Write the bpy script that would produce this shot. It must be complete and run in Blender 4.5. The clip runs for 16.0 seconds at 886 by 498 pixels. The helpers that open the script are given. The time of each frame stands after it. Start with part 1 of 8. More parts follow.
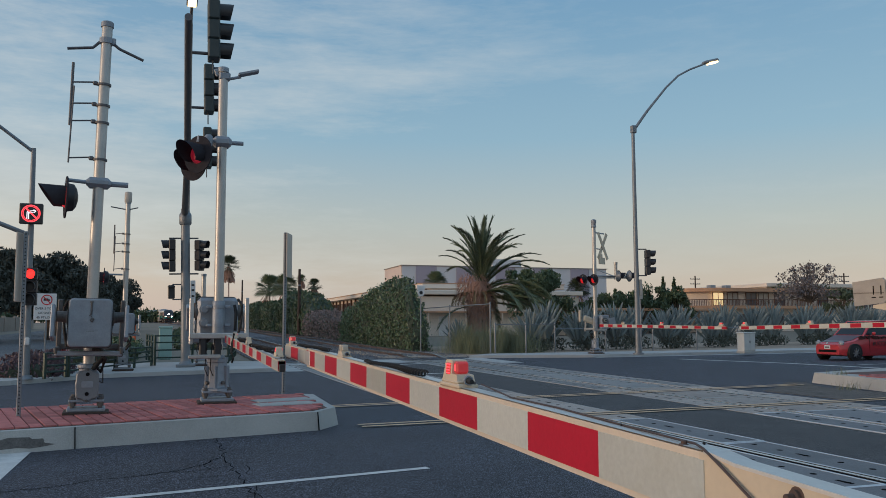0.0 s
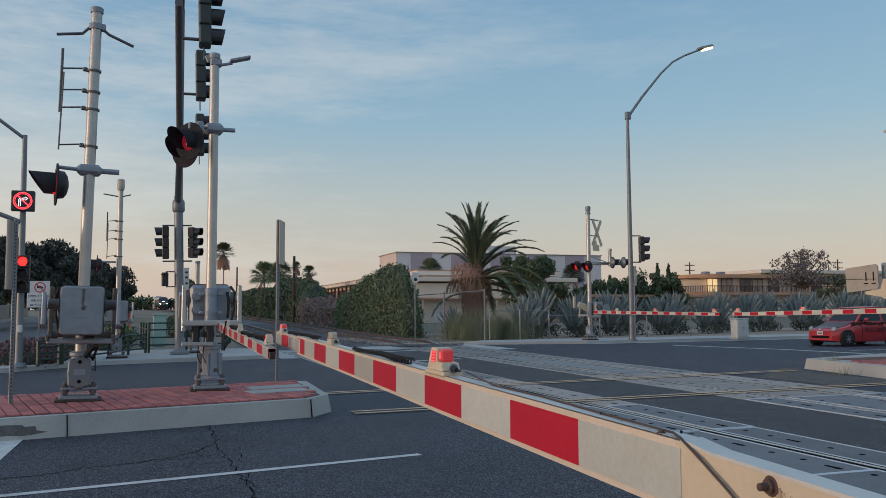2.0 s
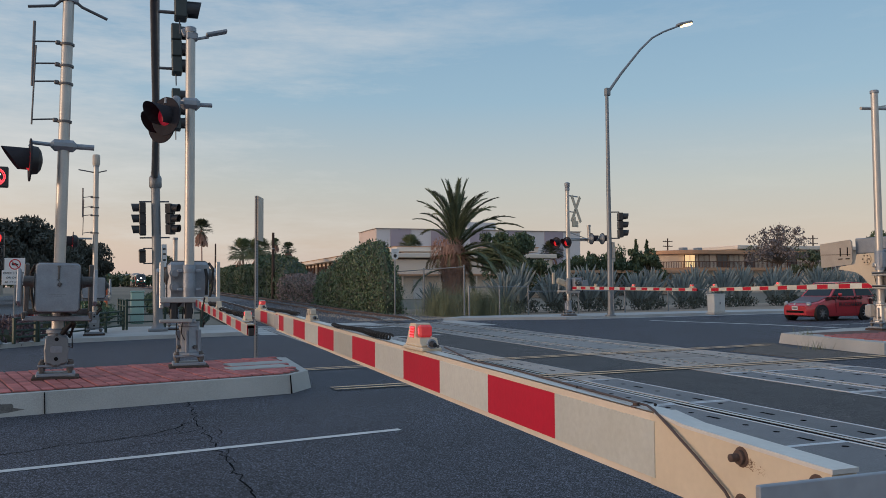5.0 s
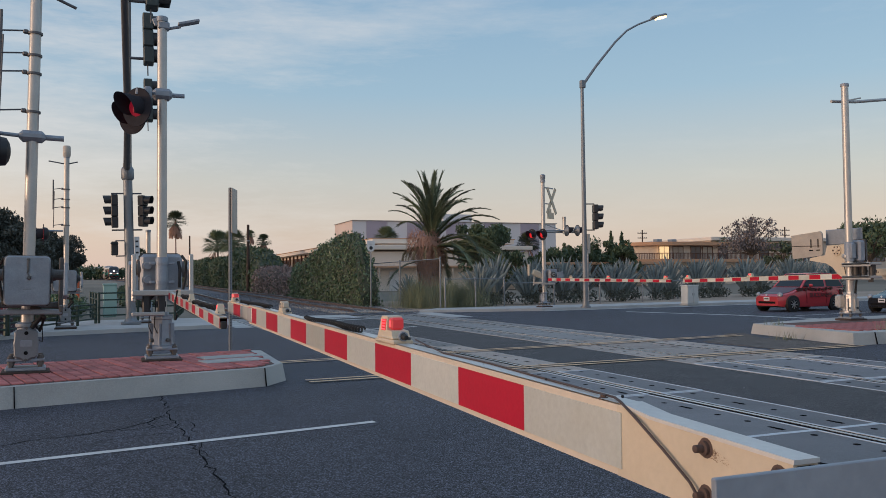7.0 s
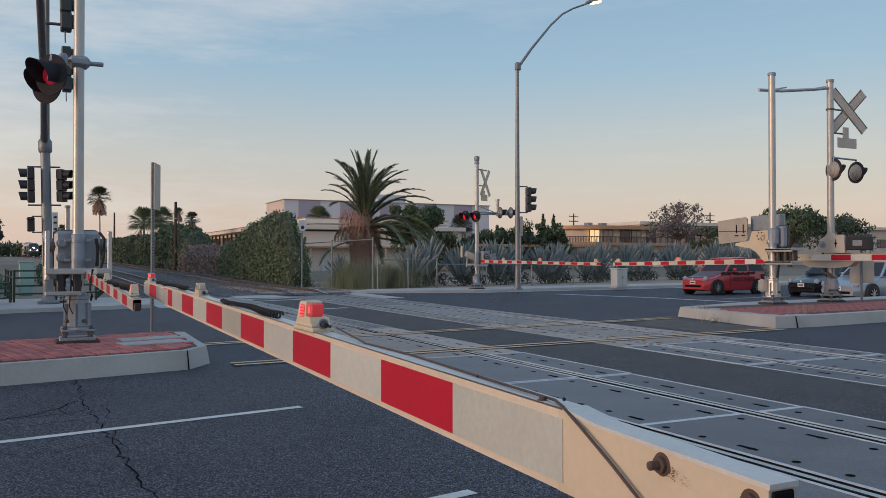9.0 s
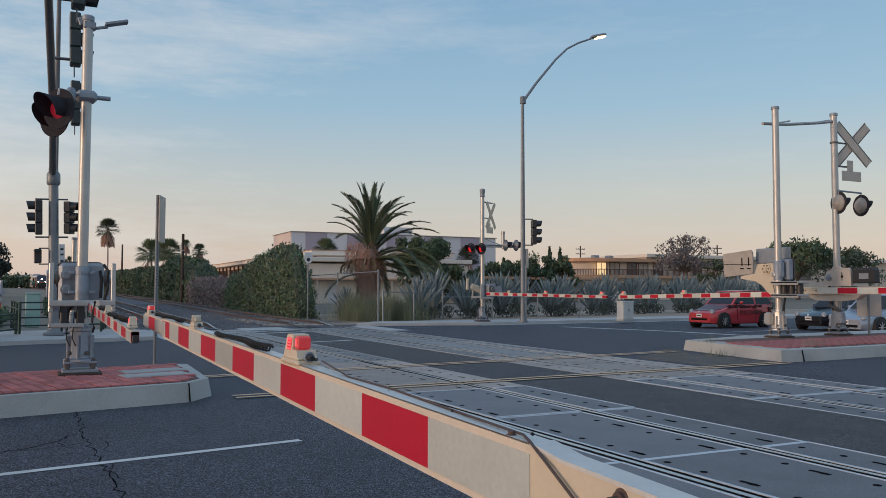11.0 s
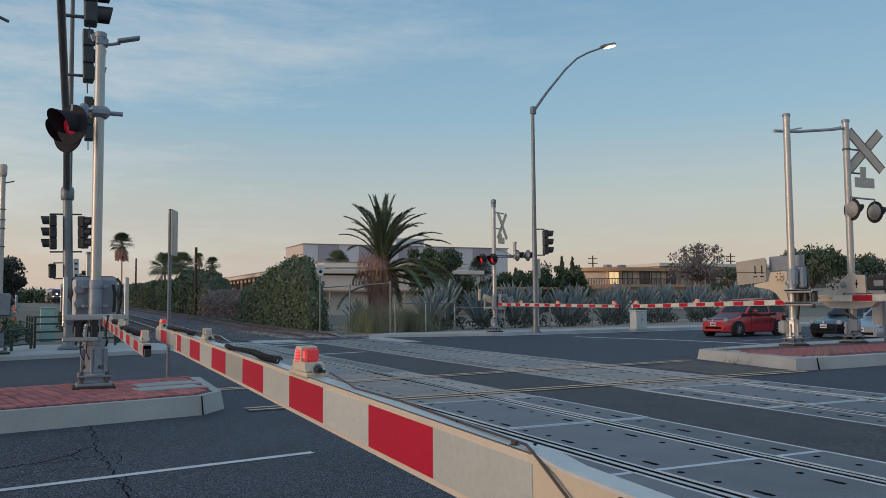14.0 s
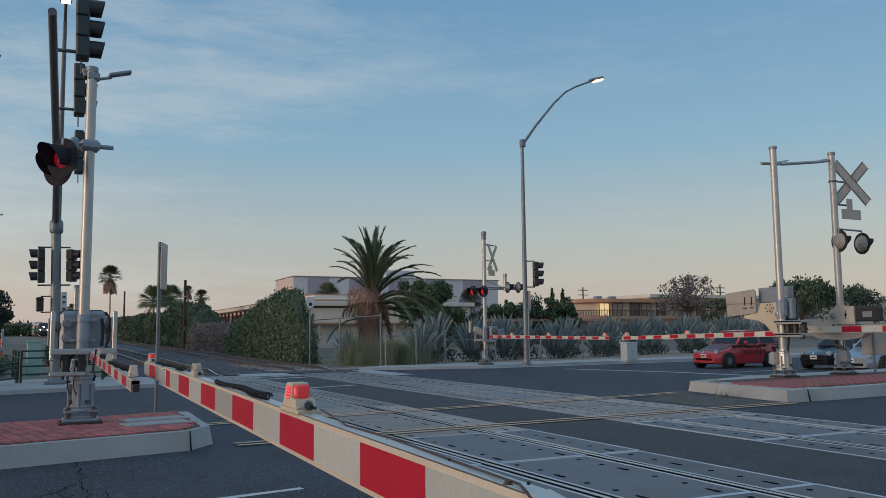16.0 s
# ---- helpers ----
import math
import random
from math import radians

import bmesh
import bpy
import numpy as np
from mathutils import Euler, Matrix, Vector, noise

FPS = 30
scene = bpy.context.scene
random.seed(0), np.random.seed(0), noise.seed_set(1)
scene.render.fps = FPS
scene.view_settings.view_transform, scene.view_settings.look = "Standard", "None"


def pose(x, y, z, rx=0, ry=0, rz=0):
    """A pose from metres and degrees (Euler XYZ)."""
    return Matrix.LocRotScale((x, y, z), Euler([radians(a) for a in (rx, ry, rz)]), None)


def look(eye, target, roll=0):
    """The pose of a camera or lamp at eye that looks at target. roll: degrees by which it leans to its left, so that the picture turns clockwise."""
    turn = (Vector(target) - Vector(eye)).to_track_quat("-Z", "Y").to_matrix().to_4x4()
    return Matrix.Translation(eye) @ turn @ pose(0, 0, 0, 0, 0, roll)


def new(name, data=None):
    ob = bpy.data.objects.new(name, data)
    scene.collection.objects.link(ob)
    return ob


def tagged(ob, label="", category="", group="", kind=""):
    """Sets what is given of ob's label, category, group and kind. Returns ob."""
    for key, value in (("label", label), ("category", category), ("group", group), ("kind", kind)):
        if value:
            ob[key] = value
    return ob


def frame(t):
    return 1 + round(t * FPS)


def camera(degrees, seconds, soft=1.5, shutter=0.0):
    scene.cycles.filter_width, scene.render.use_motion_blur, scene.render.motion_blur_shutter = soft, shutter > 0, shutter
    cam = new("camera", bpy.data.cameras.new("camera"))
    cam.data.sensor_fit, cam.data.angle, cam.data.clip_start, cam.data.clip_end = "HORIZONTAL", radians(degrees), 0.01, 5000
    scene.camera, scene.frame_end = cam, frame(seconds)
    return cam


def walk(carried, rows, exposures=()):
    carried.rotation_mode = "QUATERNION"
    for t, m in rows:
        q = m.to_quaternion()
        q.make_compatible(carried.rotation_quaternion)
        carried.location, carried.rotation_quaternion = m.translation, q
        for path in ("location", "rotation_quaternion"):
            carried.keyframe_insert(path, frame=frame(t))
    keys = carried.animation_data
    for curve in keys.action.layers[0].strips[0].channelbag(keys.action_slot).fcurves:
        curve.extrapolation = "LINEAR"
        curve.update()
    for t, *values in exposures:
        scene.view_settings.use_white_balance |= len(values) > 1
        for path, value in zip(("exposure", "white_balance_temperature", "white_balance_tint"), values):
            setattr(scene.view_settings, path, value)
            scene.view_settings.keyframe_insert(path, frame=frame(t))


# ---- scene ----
cam = camera(56.6, 16.0, 0.4)
PATH = [
    (0, (-4.987, -8.446, 1.508), (-4.364, -6.554, 1.69), -0.2),
    (0.5, (-4.974, -8.442, 1.507), (-4.352, -6.549, 1.685), -0.2),
    (1, (-4.959, -8.439, 1.506), (-4.334, -6.547, 1.679), -0.2),
    (1.5, (-4.948, -8.441, 1.512), (-4.326, -6.547, 1.674), -0.3),
    (2, (-4.948, -8.445, 1.512), (-4.313, -6.554, 1.662), -0.3),
    (2.5, (-4.944, -8.447, 1.506), (-4.292, -6.561, 1.642), -0.3),
    (3, (-4.946, -8.45, 1.505), (-4.286, -6.566, 1.622), -0.3),
    (3.5, (-4.949, -8.455, 1.511), (-4.281, -6.572, 1.613), -0.3),
    (6, (-4.938, -8.448, 1.509), (-4.236, -6.577, 1.596), -0.5),
    (6.5, (-4.933, -8.449, 1.507), (-4.213, -6.585, 1.587), -0.5),
    (7, (-4.926, -8.449, 1.512), (-4.19, -6.591, 1.584), -0.6),
    (7.5, (-4.919, -8.449, 1.509), (-4.172, -6.595, 1.573), -0.5),
    (8, (-4.901, -8.404, 1.496), (-4.145, -6.553, 1.541), -0.4),
    (8.5, (-4.867, -8.252, 1.495), (-4.047, -6.428, 1.531), -0.2),
    (9, (-4.816, -8.246, 1.518), (-3.932, -6.452, 1.543), -0.0),
    (9.2, (-4.797, -8.268, 1.519), (-3.901, -6.48, 1.545), 0.1),
    (11.5, (-4.76, -8.294, 1.522), (-3.906, -6.489, 1.635), 0.1),
    (12, (-4.757, -8.307, 1.519), (-3.92, -6.494, 1.62), -0.1),
    (12.5, (-4.764, -8.318, 1.523), (-3.927, -6.505, 1.62), -0.1),
    (13, (-4.762, -8.314, 1.527), (-3.924, -6.501, 1.632), -0.2),
    (13.5, (-4.759, -8.317, 1.524), (-3.923, -6.504, 1.64), -0.3),
    (14, (-4.751, -8.307, 1.522), (-3.910, -6.496, 1.652), -0.4),
    (14.5, (-4.753, -8.321, 1.528), (-3.909, -6.514, 1.671), -0.5),
    (15, (-4.756, -8.311, 1.53), (-3.906, -6.508, 1.694), -0.5),
    (15.5, (-4.767, -8.332, 1.54), (-3.911, -6.534, 1.728), -0.5),
    (16, (-4.757, -8.311, 1.533), (-3.897, -6.517, 1.74), -0.6),
]
walk(cam, [(t, look(eye, target, roll)) for t, eye, target, roll in PATH],
     [(0.0, 0.12, 5900, 11), (3.5, 0.22, 6080, 15), (6.0, 0.22, 6120, 17), (7.0, 0.32, 6180, 18), (9.0, 0.30, 6180, 18), (12.5, 0.26, 5900, 13), (14.5, 0.12, 5900, 11), (16.0, 0.03, 5700, 10)])

# ---- world, sun, exposure ----
SUN_AZ, SUN_EL = radians(92), radians(3.0)   # sun low, square to the left of the tracks
world = bpy.data.worlds.new("world")
scene.world = world
world.use_nodes = True
wn, wl = world.node_tree.nodes, world.node_tree.links
wn.clear()
w_out = wn.new("ShaderNodeOutputWorld")
w_bg = wn.new("ShaderNodeBackground")
w_bg.inputs["Strength"].default_value = 0.93
w_sky = wn.new("ShaderNodeTexSky")
w_sky.sky_type = "NISHITA"
w_sky.sun_disc = False
w_sky.sun_elevation = SUN_EL
w_sky.sun_rotation = -SUN_AZ
w_tc = wn.new("ShaderNodeTexCoord")
w_sep = wn.new("ShaderNodeSeparateXYZ")
wl.new(w_tc.outputs["Generated"], w_sep.inputs[0])
w_ramp = wn.new("ShaderNodeValToRGB")
els = w_ramp.color_ramp.elements
for i, (p, c) in enumerate([(0.0, (0.50, 0.40, 0.335)), (0.05, (0.49, 0.42, 0.345)), (0.12, (0.42, 0.435, 0.39)),
                            (0.22, (0.255, 0.385, 0.448)), (0.40, (0.152, 0.288, 0.406)), (0.62, (0.22, 0.34, 0.47)), (1.0, (0.30, 0.42, 0.54))]):
    e = els[i] if i < 2 else els.new(p)
    e.position, e.color = p, (*c, 1)
wl.new(w_sep.outputs["Z"], w_ramp.inputs["Fac"])
# warm side of the sky, towards the set sun
w_dot = wn.new("ShaderNodeVectorMath")
w_dot.operation = "DOT_PRODUCT"
w_dot.inputs[1].default_value = (-math.sin(SUN_AZ), math.cos(SUN_AZ), 0.0)
wl.new(w_tc.outputs["Generated"], w_dot.inputs[0])
w_side = wn.new("ShaderNodeMapRange")
for k, v in (("From Min", -0.35), ("From Max", 1.0), ("To Min", 0.0), ("To Max", 1.0)):
    w_side.inputs[k].default_value = v
wl.new(w_dot.outputs["Value"], w_side.inputs["Value"])
w_low = wn.new("ShaderNodeMapRange")
for k, v in (("From Min", 0.0), ("From Max", 0.42), ("To Min", 1.0), ("To Max", 0.0)):
    w_low.inputs[k].default_value = v
wl.new(w_sep.outputs["Z"], w_low.inputs["Value"])
w_pow = wn.new("ShaderNodeMath")
w_pow.operation = "POWER"
w_pow.inputs[1].default_value = 2.2
wl.new(w_side.outputs[0], w_pow.inputs[0])
w_mul = wn.new("ShaderNodeMath")
w_mul.operation = "MULTIPLY"
wl.new(w_pow.outputs[0], w_mul.inputs[0])
wl.new(w_low.outputs[0], w_mul.inputs[1])
w_warm = wn.new("ShaderNodeMixRGB")
w_warm.inputs["Color2"].default_value = (1.75, 1.15, 0.70, 1)
wl.new(w_mul.outputs[0], w_warm.inputs["Fac"])
wl.new(w_ramp.outputs["Color"], w_warm.inputs["Color1"])
# thin streaks of high cloud
w_map = wn.new("ShaderNodeMapping")
w_map.inputs["Scale"].default_value = (1.3, 1.3, 7.0)
w_map.inputs["Rotation"].default_value = (radians(-4), radians(10), 0)
w_map.inputs["Location"].default_value = (0.35, 0.2, 0.1)
wl.new(w_tc.outputs["Generated"], w_map.inputs[0])
w_noise = wn.new("ShaderNodeTexNoise")
w_noise.inputs["Scale"].default_value = 1.4
w_noise.inputs["Detail"].default_value = 7
w_noise.inputs["Roughness"].default_value = 0.68
wl.new(w_map.outputs[0], w_noise.inputs["Vector"])
w_cl = wn.new("ShaderNodeMapRange")
for k, v in (("From Min", 0.48), ("From Max", 0.75), ("To Min", 0.0), ("To Max", 1.0)):
    w_cl.inputs[k].default_value = v
wl.new(w_noise.outputs["Fac"], w_cl.inputs["Value"])
w_where = wn.new("ShaderNodeMapRange")
for k, v in (("From Min", -0.60), ("From Max", 0.10), ("To Min", 0.25), ("To Max", 1.0)):
    w_where.inputs[k].default_value = v
wl.new(w_dot.outputs["Value"], w_where.inputs["Value"])
w_amount = wn.new("ShaderNodeMath")
w_amount.operation = "MULTIPLY"
wl.new(w_cl.outputs[0], w_amount.inputs[0])
wl.new(w_where.outputs[0], w_amount.inputs[1])
w_cloud = wn.new("ShaderNodeMixRGB")
w_cloud.inputs["Color2"].default_value = (0.60, 0.59, 0.53, 1)
wl.new(w_amount.outputs[0], w_cloud.inputs["Fac"])
wl.new(w_warm.outputs[0], w_cloud.inputs["Color1"])
w_mix = wn.new("ShaderNodeMixRGB")
w_mix.blend_type = "ADD"
w_mix.inputs["Fac"].default_value = 0.04
wl.new(w_cloud.outputs[0], w_mix.inputs["Color1"])
wl.new(w_sky.outputs[0], w_mix.inputs["Color2"])
wl.new(w_mix.outputs[0], w_bg.inputs["Color"])
wl.new(w_bg.outputs[0], w_out.inputs[0])

sun_data = bpy.data.lights.new("sun", "SUN")
sun_data.energy, sun_data.angle, sun_data.color = 1.0, radians(12), (1.0, 0.70, 0.45)
sun = new("sun", sun_data)
sun.matrix_world = look((-60, 30, 8), (-60 + math.sin(SUN_AZ), 30 - math.cos(SUN_AZ), 8 - math.tan(radians(5))))

# ---- materials ----
MATS = {}


def mat(name, color, rough=0.6, metal=0.0, var=0.25, scale=6.0, fine=90.0, bump=0.15, grain=0.0, emit=None, power=1.0, rand=0.0, spec=0.5, stain=0.0, stain_color=(0.1, 0.08, 0.07)):
    """Procedural surface: colour varied at two scales, with bump, and by object where rand is given."""
    if name in MATS:
        return MATS[name]
    m = bpy.data.materials.new(name)
    m.use_nodes = True
    n, l = m.node_tree.nodes, m.node_tree.links
    b = n["Principled BSDF"]
    b.inputs["Roughness"].default_value = rough
    b.inputs["Metallic"].default_value = metal
    b.inputs["Specular IOR Level"].default_value = spec
    tc = n.new("ShaderNodeTexCoord")
    big = n.new("ShaderNodeTexNoise")
    big.inputs["Scale"].default_value = scale
    big.inputs["Detail"].default_value = 5
    small = n.new("ShaderNodeTexNoise")
    small.inputs["Scale"].default_value = fine
    small.inputs["Detail"].default_value = 3
    l.new(tc.outputs["Object"], big.inputs["Vector"])
    l.new(tc.outputs["Object"], small.inputs["Vector"])
    mixn = n.new("ShaderNodeMath")
    mixn.operation = "MULTIPLY_ADD"
    mixn.inputs[1].default_value = 0.6
    l.new(big.outputs["Fac"], mixn.inputs[0])
    sm = n.new("ShaderNodeMath")
    sm.operation = "MULTIPLY"
    sm.inputs[1].default_value = 0.4
    l.new(small.outputs["Fac"], sm.inputs[0])
    l.new(sm.outputs[0], mixn.inputs[2])
    val = mixn.outputs[0]
    if rand:
        info = n.new("ShaderNodeObjectInfo")
        ra = n.new("ShaderNodeMath")
        ra.operation = "MULTIPLY_ADD"
        ra.inputs[1].default_value = rand
        ra.inputs[2].default_value = -rand / 2
        l.new(info.outputs["Random"], ra.inputs[0])
        add = n.new("ShaderNodeMath")
        l.new(val, add.inputs[0])
        l.new(ra.outputs[0], add.inputs[1])
        val = add.outputs[0]
    ramp = n.new("ShaderNodeMapRange")
    for k, v in (("From Min", 0.25), ("From Max", 0.75), ("To Min", 1 - var), ("To Max", 1 + var)):
        ramp.inputs[k].default_value = v
    ramp.clamp = False
    l.new(val, ramp.inputs["Value"])
    mul = n.new("ShaderNodeVectorMath")
    mul.operation = "SCALE"
    mul.inputs[0].default_value = color
    l.new(ramp.outputs[0], mul.inputs["Scale"])
    col = mul.outputs[0]
    if stain:
        st = n.new("ShaderNodeTexNoise")
        st.inputs["Scale"].default_value = scale * 0.35
        st.inputs["Detail"].default_value = 8
        st.inputs["Roughness"].default_value = 0.7
        l.new(tc.outputs["Object"], st.inputs["Vector"])
        sr = n.new("ShaderNodeMapRange")
        for k, v in (("From Min", 0.52), ("From Max", 0.72), ("To Min", 0.0), ("To Max", stain)):
            sr.inputs[k].default_value = v
        l.new(st.outputs["Fac"], sr.inputs["Value"])
        mx = n.new("ShaderNodeMixRGB")
        mx.inputs["Color2"].default_value = (*stain_color, 1)
        l.new(sr.outputs[0], mx.inputs["Fac"])
        l.new(col, mx.inputs["Color1"])
        col = mx.outputs[0]
    if grain:
        gn = n.new("ShaderNodeTexVoronoi")
        gn.inputs["Scale"].default_value = 115.0
        l.new(tc.outputs["Object"], gn.inputs["Vector"])
        gs = n.new("ShaderNodeSeparateColor")
        l.new(gn.outputs["Color"], gs.inputs[0])
        gp_ = n.new("ShaderNodeMath")
        gp_.operation = "POWER"
        gp_.inputs[1].default_value = 3.0
        l.new(gs.outputs[0], gp_.inputs[0])
        gr_ = n.new("ShaderNodeMapRange")
        for k, v in (("From Min", 0.0), ("From Max", 1.0), ("To Min", 1 - grain * 0.45), ("To Max", 1 + grain * 2.0)):
            gr_.inputs[k].default_value = v
        l.new(gp_.outputs[0], gr_.inputs["Value"])
        gm = n.new("ShaderNodeVectorMath")
        gm.operation = "SCALE"
        l.new(col, gm.inputs[0])
        l.new(gr_.outputs[0], gm.inputs["Scale"])
        col = gm.outputs[0]
    l.new(col, b.inputs["Base Color"])
    if bump:
        bp = n.new("ShaderNodeBump")
        bp.inputs["Strength"].default_value = bump
        bp.inputs["Distance"].default_value = 0.01
        l.new(small.outputs["Fac"], bp.inputs["Height"])
        l.new(bp.outputs[0], b.inputs["Normal"])
    if emit:
        b.inputs["Emission Color"].default_value = (*emit, 1)
        b.inputs["Emission Strength"].default_value = power
    MATS[name] = m
    return m


ASPHALT = mat("asphalt", (0.0375, 0.0390, 0.0505), 0.72, 0, 0.4, 0.6, 60, 1.0, grain=2.3, spec=0.42, stain=0.4, stain_color=(0.047, 0.048, 0.052))
ASPHALT2 = mat("asphalt_old", (0.11, 0.11, 0.115), 0.85, 0, 0.3, 0.4, 60, 0.7, grain=0.5, stain=0.4, stain_color=(0.045, 0.045, 0.05))
GRIT = mat("gritty_brown_asphalt", (0.105, 0.09, 0.078), 0.95, 0, 0.5, 2.0, 40, 1.0, grain=1.0)
PATCH = mat("asphalt_dark_infill", (0.046, 0.043, 0.044), 0.75, 0, 0.5, 1.5, 50, 1.0, grain=1.8)
DIRT = mat("dirt", (0.38, 0.29, 0.22), 0.95, 0, 0.35, 0.8, 25, 0.8, stain=0.5, stain_color=(0.15, 0.11, 0.08))
FIELD = mat("dry_ground", (0.20, 0.17, 0.13), 0.95, 0, 0.3, 0.05, 3, 0.3)
CONCRETE = mat("kerb_concrete", (0.425, 0.425, 0.405), 0.85, 0, 0.25, 1.2, 70, 0.5, grain=0.04, stain=0.35, stain_color=(0.20, 0.19, 0.18))
WALKWAY = mat("sidewalk_concrete", (0.44, 0.44, 0.43), 0.85, 0, 0.2, 0.9, 60, 0.4, stain=0.3, stain_color=(0.22, 0.21, 0.2))
PANEL = mat("crossing_panel_concrete", (0.150, 0.148, 0.155), 0.62, 0, 0.28, 1.4, 60, 0.4, grain=0.2, rand=0.35, stain=0.35, stain_color=(0.12, 0.12, 0.125))
PANEL_WORN = mat("worn_grey_panel", (0.23, 0.222, 0.215), 0.65, 0, 0.25, 1.4, 60, 0.4, grain=0.2, rand=0.4, stain=0.35, stain_color=(0.15, 0.148, 0.145))
WORN_SLOT = mat("dusty_slot", (0.075, 0.07, 0.066), 0.9, 0, 0.2, 5, 40, 0, spec=0.0)
DULL_EDGE = mat("dull_panel_edge", (0.40, 0.38, 0.36), 0.6, 0.1, 0.3, 3, 40, 0.2, stain=0.4, stain_color=(0.25, 0.23, 0.21))
PANEL_TAN = mat("pale_crossing_panel", (0.37, 0.31, 0.27), 0.75, 0, 0.25, 1.4, 60, 0.4, grain=0.2, rand=0.35, stain=0.3, stain_color=(0.18, 0.17, 0.16))
CABLE = mat("brown_cable", (0.062, 0.040, 0.036), 0.55, 0, 0.2, 8, 60, 0.1)
STEEL_EDGE = mat("galvanised_edge", (0.56, 0.59, 0.63), 0.45, 0.2, 0.3, 3, 40, 0.2, stain=0.3, stain_color=(0.3, 0.29, 0.29))
SLOT = mat("dark_slot", (0.015, 0.015, 0.016), 0.9, 0, 0.2, 5, 40, 0, spec=0.0)
RAIL = mat("rail_steel", (0.45, 0.46, 0.48), 0.25, 0.9, 0.2, 2, 60, 0.1)
RAIL_RUST = mat("rusty_rail", (0.10, 0.064, 0.052), 0.8, 0.1, 0.35, 4, 60, 0.4)
TIE = mat("weathered_tie", (0.10, 0.085, 0.075), 0.9, 0, 0.3, 4, 40, 0.4, rand=0.4)
BALLAST = mat("ballast", (0.15, 0.155, 0.17), 0.95, 0, 0.9, 2.5, 9, 1.2, spec=0.1, stain=0.5, stain_color=(0.11, 0.09, 0.08))
BRICK = mat("red_brick_paver", (0.45, 0.148, 0.138), 0.85, 0, 0.25, 5, 60, 0.5, rand=0.5, stain=0.25, stain_color=(0.17, 0.08, 0.07))
MORTAR = mat("dark_joint", (0.13, 0.075, 0.065), 0.95, 0, 0.3, 6, 50, 0.4)
WHITE_LINE = mat("worn_white_paint", (0.62, 0.62, 0.60), 0.8, 0, 0.2, 4, 40, 0.3, stain=0.6, stain_color=(0.18, 0.18, 0.18))
YELLOW_LINE = mat("worn_yellow_paint", (0.72, 0.48, 0.29), 0.8, 0, 0.3, 4, 40, 0.1, stain=0.4, stain_color=(0.14, 0.11, 0.08))
CRACK = mat("crack_tar", (0.022, 0.022, 0.023), 0.9, 0, 0.2, 5, 40, 0, spec=0.0)
ALU = mat("aluminium_mast", (0.47, 0.46, 0.44), 0.42, 0.55, 0.14, 3, 50, 0.1, stain=0.25, stain_color=(0.28, 0.26, 0.24))
CAST = mat("cast_grey_paint", (0.28, 0.31, 0.35), 0.5, 0.35, 0.2, 6, 50, 0.15, stain=0.3, stain_color=(0.16, 0.15, 0.15))
CREAM = mat("cream_paint", (0.61, 0.51, 0.375), 0.5, 0, 0.1, 4, 60, 0.08, stain=0.2, stain_color=(0.42, 0.31, 0.2))
BLACK = mat("black_housing", (0.026, 0.026, 0.029), 0.45, 0, 0.2, 8, 60, 0.05)
BLACKISH = mat("dark_green_housing", (0.035, 0.048, 0.048), 0.5, 0, 0.2, 8, 60, 0.05)
RUBBER = mat("black_rubber", (0.012, 0.012, 0.012), 0.6, 0, 0.2, 8, 60, 0.1)
DARKPOLE = mat("dark_grey_pole", (0.125, 0.122, 0.128), 0.45, 0.5, 0.2, 3, 50, 0.1)
GALV = mat("galvanised_pole", (0.22, 0.24, 0.26), 0.5, 0.5, 0.2, 2, 50, 0.1, stain=0.2)
RED_TAPE = mat("red_reflective_tape", (0.46, 0.012, 0.034), 0.45, 0, 0.14, 3, 80, 0.04, spec=0.25, stain=0.25, stain_color=(0.33, 0.03, 0.04))
WHITE_TAPE = mat("silver_reflective_tape", (0.64, 0.65, 0.59), 0.32, 0.25, 0.16, 2.2, 80, 0.05, rand=0.5, stain=0.5, stain_color=(0.46, 0.43, 0.32))
ARM_ALU = mat("arm_aluminium", (0.56, 0.55, 0.53), 0.4, 0.5, 0.1, 3, 60, 0.05)
TOP_WHITE = mat("worn_white_flange", (0.62, 0.60, 0.56), 0.42, 0.15, 0.15, 5, 60, 0.1, stain=0.4, stain_color=(0.40, 0.36, 0.31))
ARM_PINK = mat("aged_white_arm_paint", (0.64, 0.545, 0.43), 0.5, 0, 0.1, 4, 60, 0.05)
LENS_OFF = mat("dull_red_lens", (0.28, 0.02, 0.03), 0.25, 0, 0.1, 8, 60, 0)
LENS_ON = mat("lit_red_lens", (0.6, 0.02, 0.02), 0.3, 0, 0.1, 8, 60, 0, emit=(1.0, 0.02, 0.03), power=0.30)
LENS_GLOW = mat("glowing_red_cover", (0.50, 0.06, 0.06), 0.2, 0, 0.15, 20, 90, 0.1, emit=(1.0, 0.05, 0.06), power=0.16)
LENS_DIM = mat("fading_red_lens", (0.30, 0.02, 0.03), 0.3, 0, 0.1, 8, 60, 0, emit=(1.0, 0.03, 0.08), power=0.11)
LED_DOT = mat("red_led", (0.8, 0.05, 0.05), 0.3, 0, 0.05, 8, 60, 0, emit=(1.0, 0.05, 0.06), power=1.8)
RED_SIGNAL = mat("red_signal_light", (0.8, 0.05, 0.02), 0.3, 0, 0.1, 8, 60, 0, emit=(1.0, 0.022, 0.016), power=2.2)
